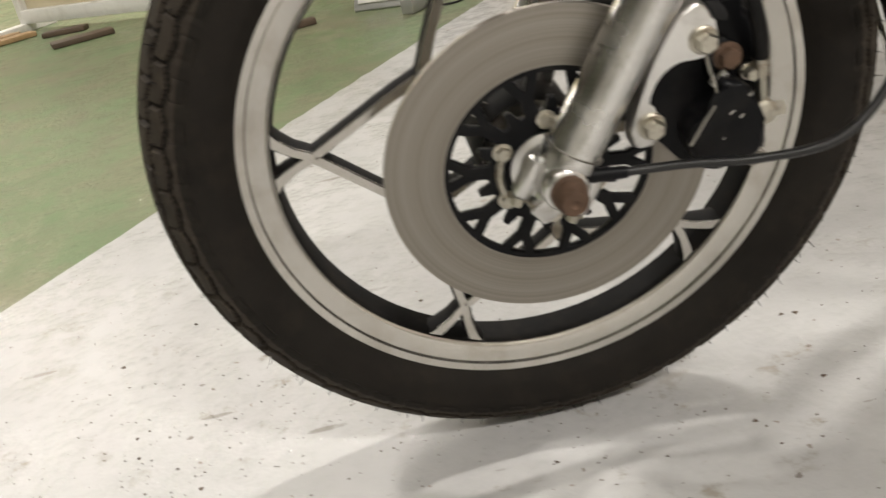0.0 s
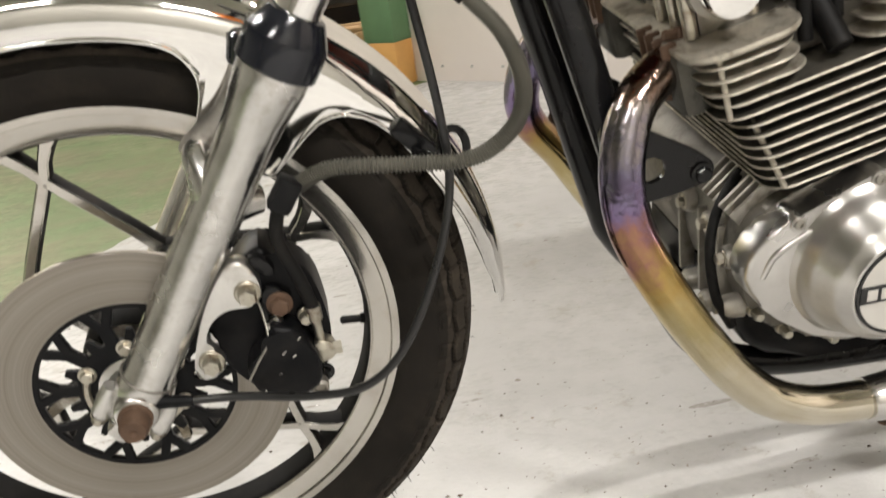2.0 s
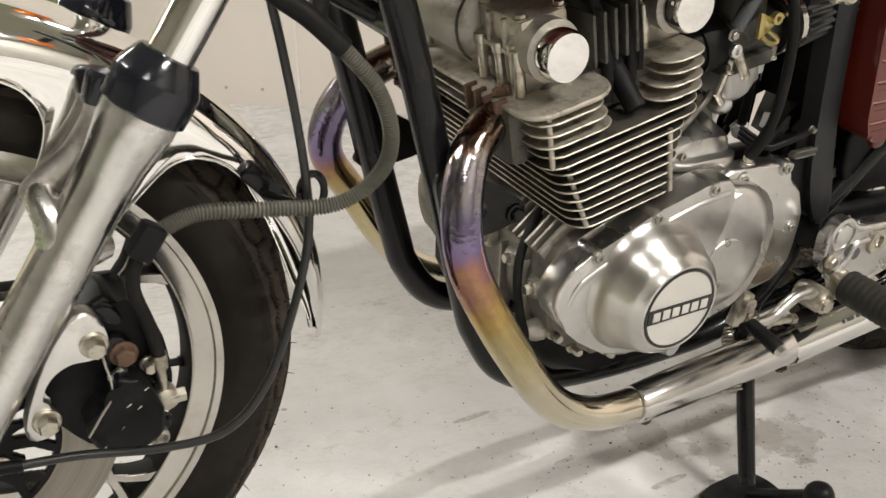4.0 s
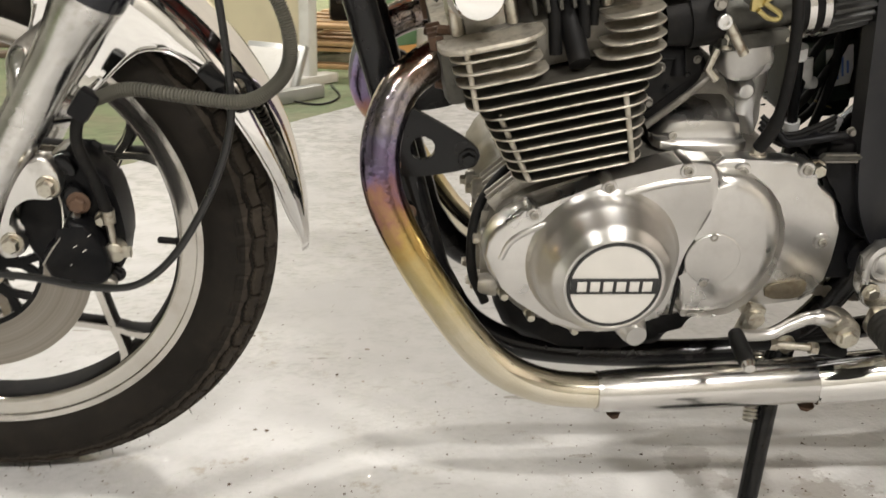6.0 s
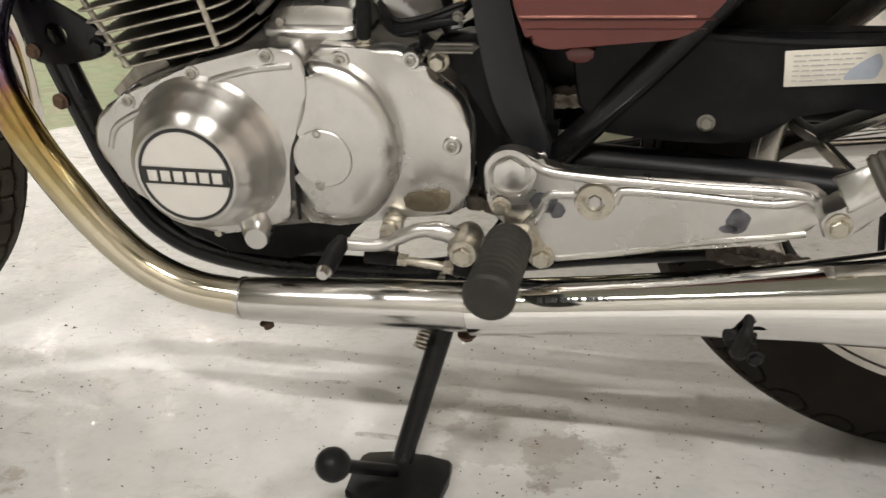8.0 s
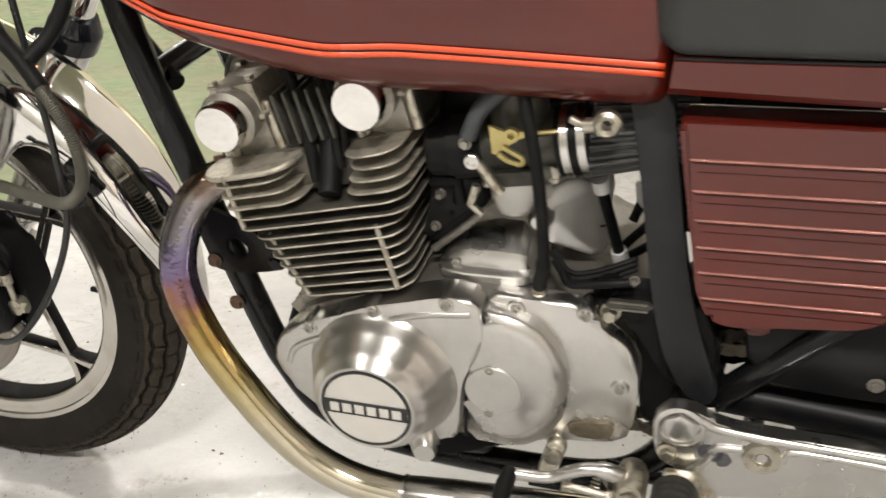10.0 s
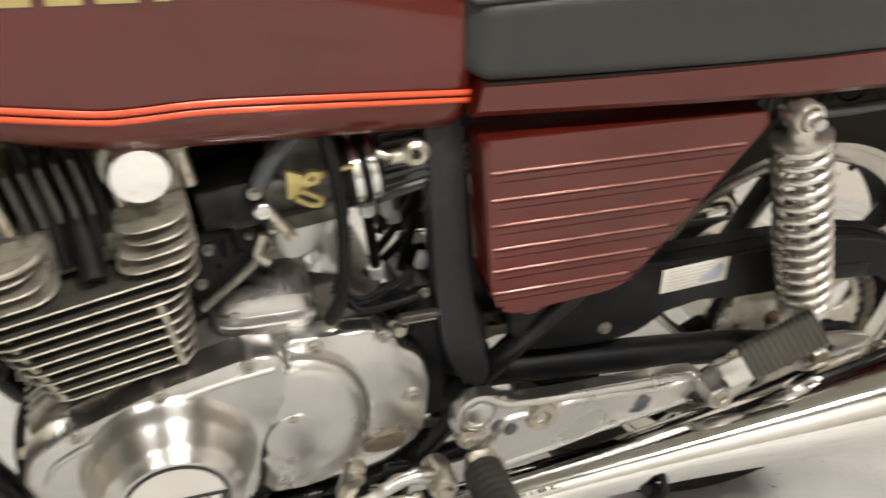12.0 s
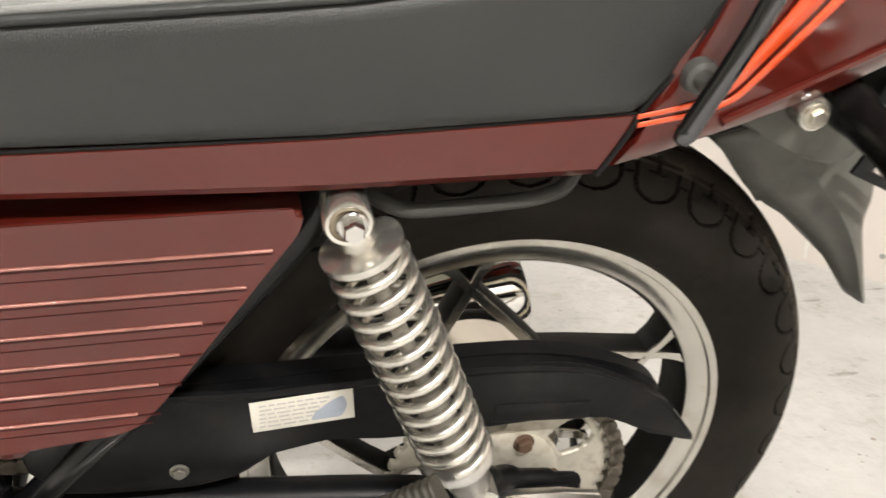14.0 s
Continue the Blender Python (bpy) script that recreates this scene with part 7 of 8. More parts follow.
def shock(side):
    top, low = Vector((1.231, side * 0.170, 0.669)), Vector((1.345, side * 0.160, 0.384))
    d = (low - top).normalized()
    L = (low - top).length
    b = bmesh.new()
    lathe(b, top, [(0.0125, side * -0.014), (0.0148, side * -0.0145), (0.0162, side * -0.0125), (0.0162, side * 0.0125), (0.0148, side * 0.0145), (0.0125, side * 0.014)], 32, close=True)
    tube(b, [top + d * s for s in (0.008, 0.016, 0.0235, 0.0245, 0.0252, 0.0262, 0.0315, 0.0325, 0.036)], [0.0112, 0.0118, 0.0128, 0.0150, 0.0275, 0.0290, 0.0290, 0.0275, 0.025], 36)
    sh = part("shock_absorber", b, SATIN_BRIGHT, bike, "aluminium shock absorber with chrome spring")
    b = bmesh.new()
    lathe(b, top, [(0.005, side * -0.011), (0.0122, side * -0.011), (0.0124, side * 0.0115), (0.0105, side * 0.0135), (0.0085, side * 0.0115), (0.005, side * 0.011)], 28, close=True)
    part("bush", b, surface("tan_bush", (0.34, 0.29, 0.21), 0.55, 0.2, 0.2, 30, 300, 0.1), sh, "tan shock absorber bush")
    b = bmesh.new()
    tube(b, [top + d * 0.036, top + d * 0.19], 0.0062, 14)
    tube(b, [top + d * 0.165, top + d * (L - 0.05)], 0.0135, 20)
    part("damper_body", b, CAST, sh, "dull plated damper body")
    b = bmesh.new()
    u = d.cross((0, 1, 0)).normalized()
    w = d.cross(u)
    n = 12.3
    pts = []
    for k in range(int(n * 28) + 1):
        a = 2 * math.pi * k / 28
        t = 0.039 + (L - 0.039 - 0.062) * k / (n * 28)
        pts.append(top + d * t + 0.0262 * (math.cos(a) * u + math.sin(a) * w))
    tube(b, pts, 0.0039, 10)
    part("spring", b, SATIN_BRIGHT, sh, "chromed coil spring", 60)
    b = bmesh.new()
    tube(b, [low - d * s for s in (0.066, 0.060, 0.052, 0.045, 0.020, 0.0)], [0.026, 0.030, 0.030, 0.022, 0.018, 0.012], 24)
    lathe(b, low, [(0.008, side * -0.014), (0.018, side * -0.014), (0.018, side * 0.014), (0.008, side * 0.014)], 24, close=True)
    part("lower_mount", b, SATIN, sh, "cast lower mount")
    bolt(sh, top + Vector((0.002, side * 0.014, 0)), axis=(0, side, 0), r=0.0075, h=0.012, mat=CHROME_WORN)
    bolt(sh, low + Vector((0, side * 0.014, 0)), axis=(0, side, 0), r=0.008, h=0.014, mat=CHROME_WORN)


shock(-1)
shock(1)


def swing_arm():
    b = bmesh.new()
    for s in (-1, 1):
        tube(b, spline([(0.955, s * 0.09, 0.352), (1.10, s * 0.098, 0.347), (1.28, s * 0.112, 0.340), (1.36, s * 0.125, 0.336), (1.44, s * 0.125, 0.333)], 6), 0.019, 16)
        block(b, Matrix.Translation((1.405, s * 0.126, 0.333)), (0.10, 0.012, 0.042), 0.004)
    tube(b, [(0.955, -0.12, 0.352), (0.955, 0.12, 0.352)], 0.022, 18)
    sa = part("swing_arm", b, BLACK_SATIN, bike, "black tubular swing arm")
    b = bmesh.new()
    tear = []
    for k in range(28):
        a = math.pi / 2 + math.pi * k / 27
        tear.append((1.386 + 0.023 * math.cos(a), 0.338 + 0.023 * math.sin(a)))
    tear += [(1.42, 0.319), (1.462, 0.334), (1.470, 0.342), (1.466, 0.349), (1.43, 0.357)]
    prism(b, tear, -0.146, -0.139, 0.002, 0, 2)
    part("chain_adjuster", b, SATIN, sa, "bright teardrop chain adjuster plate")
    b = bmesh.new()
    lathe(b, (1.411, 0, 0.338), [(0.0, -0.1464), (0.0058, -0.1464), (0.0058, -0.140)], 18)
    part("adjuster_eye", b, INK, sa, "dark eye in the adjuster plate")
    bolt(sa, (1.388, -0.146, 0.338), r=0.0125, h=0.013, mat=STEEL, label="yellowed axle nut")
    b = bmesh.new()
    tube(b, spline([(1.345, -0.150, 0.380), (1.368, -0.134, 0.368), (1.395, -0.124, 0.357), (1.425, -0.122, 0.351), (1.450, -0.122, 0.347)], 5), [0.016] * 5 + [0.012] * 5 + [0.009] * 6 + [0.006] * 5, 14)
    part("fork_end", b, BLACK_SATIN, sa, "black arm end that carries the shock absorber")
    # chain wheel: pale plate with five round-cornered cut-outs, toothed rim under the chain
    y = -0.095
    NA, NR, r0, r1 = 410, 34, 0.020, 0.108
    keep = set()
    for k in range(NA):
        a = 2 * math.pi * (k + 0.5) / NA
        w = ((math.degrees(a) - 33 + 36) % 72) - 36
        tooth = 0.1075 if (k // 5) % 2 else 0.1035
        for q in range(NR):
            r = r0 + (r1 - r0) * (q + 0.5) / NR
            u, v = abs(radians(w) * r), r - 0.0775
            hole = max(u / (0.0205 + 0.25 * v), abs(v) / 0.0185)
            soft = math.hypot(max(0.0, u - 0.010), max(0.0, abs(v) - 0.008)) / 0.0105
            if r < tooth and not (hole < 1.0 and soft < 1.0):
                keep.add((k, q))
    idx, vs, fs = {}, [], []

    def vert(k, q):
        key = (k % NA, q)
        if key not in idx:
            a, r = 2 * math.pi * key[0] / NA, r0 + (r1 - r0) * q / NR
            idx[key] = len(vs)
            vs.append((REAR.x + r * math.cos(a), y, REAR.z + r * math.sin(a)))
        return idx[key]

    for k, q in sorted(keep):
        fs.append((vert(k, q), vert(k + 1, q), vert(k + 1, q + 1), vert(k, q + 1)))
    cream = surface("greasy_pale_steel", (0.56, 0.53, 0.45), 0.42, 0.35, 0.12, 26, 300, 0.06, dirt=(0.20, 0.13, 0.07), dirt_amount=0.55)
    cw = finish("chain_wheel", vs, fs, cream, rw, "pale steel chain wheel with rounded cut-outs", 30)
    md = cw.modifiers.new("thickness", "SOLIDIFY")
    md.thickness, md.offset = 0.006, 0
    b = bmesh.new()
    lathe(b, (REAR.x, 0, REAR.z), [(0.020, y + 0.02), (0.056, y + 0.02), (0.056, y - 0.004), (0.050, y - 0.007), (0.020, y - 0.007)], 40)
    part("wheel_carrier", b, cream, rw, "greasy chain wheel carrier")
    for k in range(5):
        a = radians(33 + 36 + 72 * k)
        bolt(rw, (REAR.x + 0.047 * math.cos(a), y - 0.006, REAR.z + 0.047 * math.sin(a)), r=0.0075, h=0.008, mat=RUST, label="rusty carrier nut")
    # chain round the wheel and along both runs: alternate inner and outer plates, waisted
    b = bmesh.new()

    def link(c, tdir, wide):
        half = 0.0112 if wide else 0.0098
        for s in (-half, half):
            for e in (-0.0052, 0.0052):
                lathe(b, c + tdir * e, [(0.0, s - 0.0013), (0.0072, s - 0.0013), (0.0072, s + 0.0013), (0.0, s + 0.0013)], 9)
            bar(b, c + Vector((0, s, 0)) - tdir * 0.005, c + Vector((0, s, 0)) + tdir * 0.005, 0.0098, 0.0026, 0.0)
        tube(b, [c + tdir * 0.0079 + Vector((0, -0.0125, 0)), c + tdir * 0.0079 + Vector((0, 0.0125, 0))], 0.0028, 8)

    for k in range(24):
        a = radians(-92 + 8.0 * k)
        link(Vector((REAR.x + 0.1115 * math.cos(a), y, REAR.z + 0.1115 * math.sin(a))), Vector((-math.sin(a), 0, math.cos(a))), k % 2)
    for k in range(35):
        for z0, z1 in ((0.4445, 0.405), (0.2215, 0.315)):
            t = k / 34
            p0, p1 = Vector((REAR.x, y, z0)), Vector((REAR.x - 0.545, y, z1))
            link(p0.lerp(p1, t), (p1 - p0).normalized(), k % 2)
    tagged(part("chain", b, surface("greasy_chain", (0.15, 0.13, 0.105), 0.5, 0.7, 0.3, 60, 300, 0.2), rw, "greasy drive chain"), kind="stuff")
    b = bmesh.new()
    lathe(b, REAR, [(0.0, -0.055), (0.062, -0.055), (0.070, -0.045), (0.075, -0.02), (0.078, 0.05), (0.074, 0.06), (0, 0.06)], 48)
    part("hub", b, RIM_FACE, rw, "cast wheel hub with oily dirt")


swing_arm()


def chain_guard():
    o = [(0.985, 0.492), (1.07, 0.477), (1.17, 0.480), (1.25, 0.484), (1.36, 0.486), (1.42, 0.480), (1.47, 0.463), (1.513, 0.438), (1.541, 0.410), (1.572, 0.368), (1.545, 0.381), (1.505, 0.394), (1.481, 0.412), (1.447, 0.424), (1.376, 0.418), (1.283, 0.416), (1.236, 0.422), (1.195, 0.422), (1.177, 0.410), (1.160, 0.392), (1.135, 0.385), (1.07, 0.386), (1.0, 0.392)]
    b = bmesh.new()
    prism(b, o, -0.118, -0.104, 0.004, 1, 3)
    cg = part("chain_guard", b, BLACK_SATIN, bike, "satin black chain guard with a pale sticker")
    b = bmesh.new()
    tube(b, spline([(1.02, -0.114, 0.485), (1.17, -0.115, 0.477), (1.30, -0.115, 0.480), (1.41, -0.115, 0.477), (1.47, -0.114, 0.459), (1.535, -0.113, 0.413)], 6), 0.0045, 8)
    part("guard_fold", b, BLACK_SATIN, cg)
    b = bmesh.new()
    prism(b, [(1.0, 0.482), (1.17, 0.482), (1.36, 0.487), (1.42, 0.482), (1.475, 0.466), (1.515, 0.444), (1.530, 0.424), (1.51, 0.424), (1.46, 0.44), (1.37, 0.455), (1.2, 0.45), (1.0, 0.45)], -0.103, -0.086, 0.003, 2, 2)
    part("guard_back", b, BLACK_SATIN, cg)
    b = bmesh.new()
    block(b, pose(1.41, -0.116, 0.430, 0, 4, 0), (0.09, 0.008, 0.022), 0.004)
    part("guard_step", b, BLACK_SATIN, cg)
    bolt(cg, (1.108, -0.119, 0.405), r=0.0058, h=0.005, mat=DARK_CAST)
    # sticker with unreadable print
    b = bmesh.new()
    block(b, pose(1.2065, -0.1195, 0.4585, 0, -4.5, 0), (0.081, 0.0012, 0.031), 0.0004)
    lb = part("sticker", b, WHITE_LABEL, cg, "worn pale warning sticker")
    rng = random.Random(4)
    for k in range(6):
        x = 1.1725
        while x < 1.222:
            w = rng.uniform(0.004, 0.011)
            if x + w < 1.236 - 0.004 * k:
                b = bmesh.new()
                block(b, pose(x + w / 2, -0.1203, 0.4672 - 0.0043 * k + (x - 1.1725) * 0.08, 0, -4.5, 0), (w, 0.0005, 0.0013), 0)
                part("print_bar", b, LABEL_GREY, cg)
            x += w + 0.0018
    b = bmesh.new()
    prism(b, rounded([(1.212, 0.4475), (1.238, 0.4495), (1.242, 0.462), (1.238, 0.472), (1.228, 0.466), (1.216, 0.456)], 0.004), -0.1204, -0.1200, 0, 0)
    part("blue_print", b, LABEL_BLUE, cg, "faded blue print")
    return cg


chain_guard()

# ---- foot controls and stand ----


def footrests():
    o = [(0.920, 0.372), (0.926, 0.388), (0.944, 0.397), (0.962, 0.389), (0.975, 0.380), (1.01, 0.375), (1.10, 0.374), (1.185, 0.373), (1.208, 0.366), (1.212, 0.352), (1.192, 0.322), (1.12, 0.309), (1.05, 0.301), (0.992, 0.288), (0.975, 0.282), (0.962, 0.296), (0.955, 0.312), (0.930, 0.322), (0.922, 0.345)]
    b = bmesh.new()
    prism(b, o, -0.172, -0.158, 0.004, 2, 3)
    pl = part("footrest_plate", b, POLISHED, bike, "polished cast footrest plate with black smudges")
    # raised border round the flat field
    b = bmesh.new()
    tube(b, spline([(0.926, -0.172, 0.350), (0.926, -0.172, 0.378), (0.944, -0.172, 0.391), (0.962, -0.172, 0.382), (0.99, -0.172, 0.373), (1.10, -0.172, 0.3675), (1.18, -0.172, 0.366), (1.200, -0.172, 0.358)], 6), 0.0048, 10)
    tube(b, spline([(0.955, -0.172, 0.318), (0.970, -0.172, 0.336), (0.978, -0.172, 0.352), (1.0, -0.172, 0.355)], 6), 0.0045, 10)
    tube(b, spline([(1.0, -0.172, 0.355), (1.004, -0.172, 0.352), (1.007, -0.172, 0.342)], 5), 0.0036, 8)
    tube(b, spline([(1.035, -0.172, 0.348), (1.038, -0.172, 0.356), (1.046, -0.172, 0.3605), (1.10, -0.172, 0.3590), (1.165, -0.172, 0.3555), (1.196, -0.172, 0.364)], 6), 0.0042, 10)
    tube(b, spline([(0.985, -0.172, 0.289), (1.044, -0.172, 0.2995), (1.106, -0.172, 0.3135), (1.165, -0.172, 0.3235), (1.195, -0.172, 0.329)], 6), 0.0030, 8)
    part("plate_border", b, POLISHED, pl)
    b = bmesh.new()
    lathe(b, (1.018, 0, 0.349), [(0.0085, -0.166), (0.0085, -0.177), (0.0165, -0.177), (0.018, -0.172)], 26)
    part("screw_boss", b, STEEL, pl, "tarnished recessed screw boss")
    bolt(pl, (1.018, -0.166, 0.349), r=0.0066, h=0.008, mat=CHROME_WORN)
    b = bmesh.new()
    lathe(b, (0.944, 0, 0.373), [(0.0225, -0.168), (0.0225, -0.176), (0.019, -0.177), (0.0185, -0.173), (0, -0.173)], 30)
    part("pivot_boss", b, POLISHED, pl)
    bolt(pl, (0.944, -0.173, 0.373), r=0.0145, h=0.005, mat=SATIN)
    bolt(pl, (0.972, -0.172, 0.290), r=0.009, h=0.010)
    bolt(pl, (0.935, -0.174, 0.340), r=0.007, h=0.008)
    # black smudges on the plate, brown grime in the pocket of the cover
    for k, (x, z, w, h) in enumerate(((1.139, 0.337, 0.010, 0.012), (0.974, 0.345, 0.012, 0.010), (0.985, 0.338, 0.007, 0.008), (1.132, 0.330, 0.008, 0.004))):
        b = bmesh.new()
        ring = []
        for j in range(20):
            a = math.pi * j / 10
            q = 1 + 0.22 * noise.noise(Vector((math.cos(a) * 1.3 + 5 * k, math.sin(a) * 1.3, 2.0)))
            ring.append((x + w * q * math.cos(a), z + h * q * math.sin(a)))
        prism(b, ring, -0.1724, -0.1716, 0, 0)
        part("smudge", b, surface("oily_smudge", (0.15, 0.15, 0.165), 0.35, 0.8, 0.5, 60, 300, 0.05), pl, "dark oily smudge")
    # rider's peg
    b = bmesh.new()
    tube(b, spline([(0.972, -0.165, 0.292), (0.958, -0.18, 0.31), (0.950, -0.195, 0.316)], 5), 0.0095, 12)
    block(b, pose(0.948, -0.188, 0.312, 10, 0, 0), (0.030, 0.022, 0.030), 0.005)
    part("peg_bracket", b, STEEL, pl, "rusty plated peg bracket")
    b = bmesh.new()
    a0, a1 = Vector((0.946, -0.197, 0.316)), Vector((0.943, -0.294, 0.318))
    N = 46
    pr = [0.0205 + (0.0008 if (k // 2) % 2 else 0.0) for k in range(N)]
    pr[0], pr[-1], pr[-2], pr[-3] = 0.016, 0.0190, 0.0215, 0.0222
    tube(b, [a0.lerp(a1, k / (N - 1)) for k in range(N)], pr, 24)
    part("foot_peg", b, surface("dusty_peg_rubber", (0.030, 0.029, 0.026), 0.6, 0.0, 0.25, 18, 350, 0.12, dirt=(0.06, 0.052, 0.043), dirt_amount=0.5, spec=0.25), pl, "ribbed black rubber foot peg", 25)
    # passenger peg, folded up against the shock absorber
    b = bmesh.new()
    prism(b, [(1.195, 0.362), (1.215, 0.372), (1.255, 0.405), (1.262, 0.398), (1.248, 0.375), (1.225, 0.345), (1.205, 0.338)], -0.205, -0.172, 0.004, 1, 2)
    part("passenger_peg_clevis", b, POLISHED, pl, "polished clevis of the folded peg")
    bolt(pl, (1.212, -0.206, 0.356), r=0.008, h=0.008)
    b = bmesh.new()
    a0, a1 = Vector((1.236, -0.198, 0.394)), Vector((1.302, -0.214, 0.444))
    d = (a1 - a0).normalized()
    up = Vector((0, -0.80, 0.60))
    up = (up - d * up.dot(d)).normalized()
    sd = d.cross(up)
    ring0 = rounded([(-0.0205, -0.010), (0.0205, -0.010), (0.0205, 0.009), (0.012, 0.0125), (-0.012, 0.0125), (-0.0205, 0.009)], 0.006, 3)
    rows = []
    N = 52
    for k in range(N):
        f = 0.93 if k in (0, N - 1) else (1.0 if (k // 2) % 2 else 0.93)
        rows.append([b.verts.new(a0.lerp(a1, k / (N - 1)) + sd * u * f + up * v * (f if v > 0 else 1.0)) for u, v in ring0])
    for ra, rb in zip(rows, rows[1:]):
        for k in range(len(ring0)):
            j = (k + 1) % len(ring0)
            b.faces.new((ra[k], ra[j], rb[j], rb[k]))
    b.faces.new(rows[0])
    b.faces.new(rows[-1])
    pg = part("passenger_peg", b, surface("grey_peg_rubber", (0.06, 0.055, 0.045), 0.55, 0.0, 0.2, 18, 350, 0.12, spec=0.3), pl, "folded ribbed rubber passenger peg", 25)
    b = bmesh.new()
    prism(b, rounded([(-0.030, -0.016), (0.004, -0.013), (0.010, 0.0), (0.004, 0.013), (-0.030, 0.016), (-0.024, 0.0)], 0.004, 3), -0.010, 0.010, 0.003, 0, 2)
    fm = Matrix(((d.x, up.x, sd.x, a0.x), (d.y, up.y, sd.y, a0.y), (d.z, up.z, sd.z, a0.z), (0, 0, 0, 1)))
    bmesh.ops.transform(b, matrix=fm, verts=b.verts)
    part("peg_fork", b, SATIN, pg, "bright forked root of the peg")
    # gear lever and its link
    b = bmesh.new()
    tube(b, spline([(0.905, -0.188, 0.307), (0.887, -0.190, 0.318), (0.866, -0.192, 0.320), (0.848, -0.193, 0.313), (0.826, -0.195, 0.303), (0.792, -0.198, 0.304)], 6), [0.0085] * 10 + [0.0068] * 10 + [0.0060] * 11, 12)
    gl = part("gear_lever", b, BRUSHED, bike, "aluminium gear lever with rubber tip")
    b = bmesh.new()
    lathe(b, (0.905, 0, 0.306), [(0.0, -0.206), (0.012, -0.205), (0.0155, -0.198), (0.0155, -0.175), (0.012, -0.165), (0, -0.165)], 22)
    part("lever_pivot", b, STEEL, gl, "rusty lever pivot")
    bolt(gl, (0.905, -0.204, 0.304), r=0.009, h=0.006)
    b = bmesh.new()
    tube(b, [(0.791, -0.196, 0.305), (0.789, -0.212, 0.3035), (0.788, -0.240, 0.3005), (0.788, -0.243, 0.300)], [0.0075, 0.0088, 0.0085, 0.006], 14)
    part("lever_rubber", b, RUBBER, gl)
    b = bmesh.new()
    tube(b, [(0.788, -0.242, 0.300), (0.7875, -0.249, 0.2993)], [0.007, 0.005], 14)
    part("lever_tip", b, CHROME_WORN, gl)
    b = bmesh.new()
    tube(b, [(0.842, -0.178, 0.279), (0.892, -0.180, 0.275)], 0.0042, 10)
    tube(b, [(0.838, -0.178, 0.2793), (0.846, -0.178, 0.2787)], 0.0068, 6)
    tube(b, [(0.882, -0.180, 0.2758), (0.890, -0.180, 0.2752)], 0.0068, 6)
    part("shift_link", b, STEEL, gl, "threaded shift link rod")
    b = bmesh.new()
    tube(b, [(0.806, -0.178, 0.282), (0.838, -0.178, 0.2793)], [0.008, 0.0065], 12)
    part("link_boot", b, RUBBER, gl)
    b = bmesh.new()
    tube(b, [(0.892, -0.180, 0.275), (0.918, -0.182, 0.274)], [0.0065, 0.010], 12)
    part("link_boot", b, RUBBER, gl)


footrests()


def side_stand():
    lean = Matrix.Rotation(radians(-9.0), 4, "X")

    def w2l(x, y, z):
        return lean @ Vector((x, y, z))

    top, foot = Vector((0.884, -0.118, 0.232)), w2l(0.836, -0.226, 0.024)
    b = bmesh.new()
    tube(b, [top, top.lerp(foot, 0.35), top.lerp(foot, 0.97)], [0.0125, 0.0115, 0.0105], 18)
    bar(b, top + Vector((0.004, 0, 0.03)), top + Vector((-0.004, -0.006, -0.04)), 0.030, 0.010, 0.003)
    ss = part("side_stand", b, BLACK, bike, "black steel side stand, folded out")
    bolt(ss, top + Vector((0, -0.008, 0.012)), r=0.009, h=0.008)
    b = bmesh.new()
    prism(b, [(-0.048, -0.036), (0.046, -0.036), (0.050, 0.030), (0.040, 0.040), (-0.042, 0.038), (-0.052, 0.026)], -0.006, 0.006, 0.003, 1, 2)
    for v in b.verts:
        x, y, z = v.co
        v.co = w2l(0.836 + x, -0.234 + z * 1.25, 0.0068 + y)
    part("stand_foot", b, BLACK_SATIN, ss, "scraped black stand foot plate")
    b = bmesh.new()
    p0, p1 = w2l(0.832, -0.236, 0.024), w2l(0.808, -0.346, 0.100)
    tube(b, [p0, p0.lerp(p1, 0.55), p0.lerp(p1, 0.86), p0.lerp(p1, 0.90), p0.lerp(p1, 0.95), p1, p1.lerp(p0, -0.05), p1.lerp(p0, -0.10), p1.lerp(p0, -0.125)], [0.0065, 0.0062, 0.0064, 0.011, 0.0146, 0.0160, 0.0148, 0.010, 0.003], 18)
    part("stand_lever", b, BLACK_SATIN, ss, "black tang of the stand")
    b = bmesh.new()
    q0, q1 = Vector((0.868, -0.105, 0.222)), top.lerp(foot, 0.40) + Vector((-0.016, 0.0, 0))
    d = (q1 - q0)
    u = d.normalized().cross((0, 1, 0)).normalized()
    w = d.normalized().cross(u)
    tube(b, [q0 + d * k / 200 + 0.0075 * (math.cos(k * 0.6) * u + math.sin(k * 0.6) * w) for k in range(201)], 0.0017, 6)
    part("stand_spring", b, STEEL, ss, "rusty return spring")
    # folded centre stand and cross members under the engine
    b = bmesh.new()
    tube(b, spline([(0.90, -0.10, 0.235), (1.02, -0.11, 0.262), (1.12, -0.115, 0.278)], 5), 0.0125, 12)
    tube(b, spline([(0.90, 0.10, 0.235), (1.02, 0.11, 0.262), (1.12, 0.115, 0.278)], 5), 0.0125, 12)
    tube(b, [(1.02, -0.11, 0.262), (1.02, 0.11, 0.262)], 0.011, 12)
    part("centre_stand", b, BLACK, bike, "black folded centre stand")


side_stand()

# ---- things along the far side of the room ----


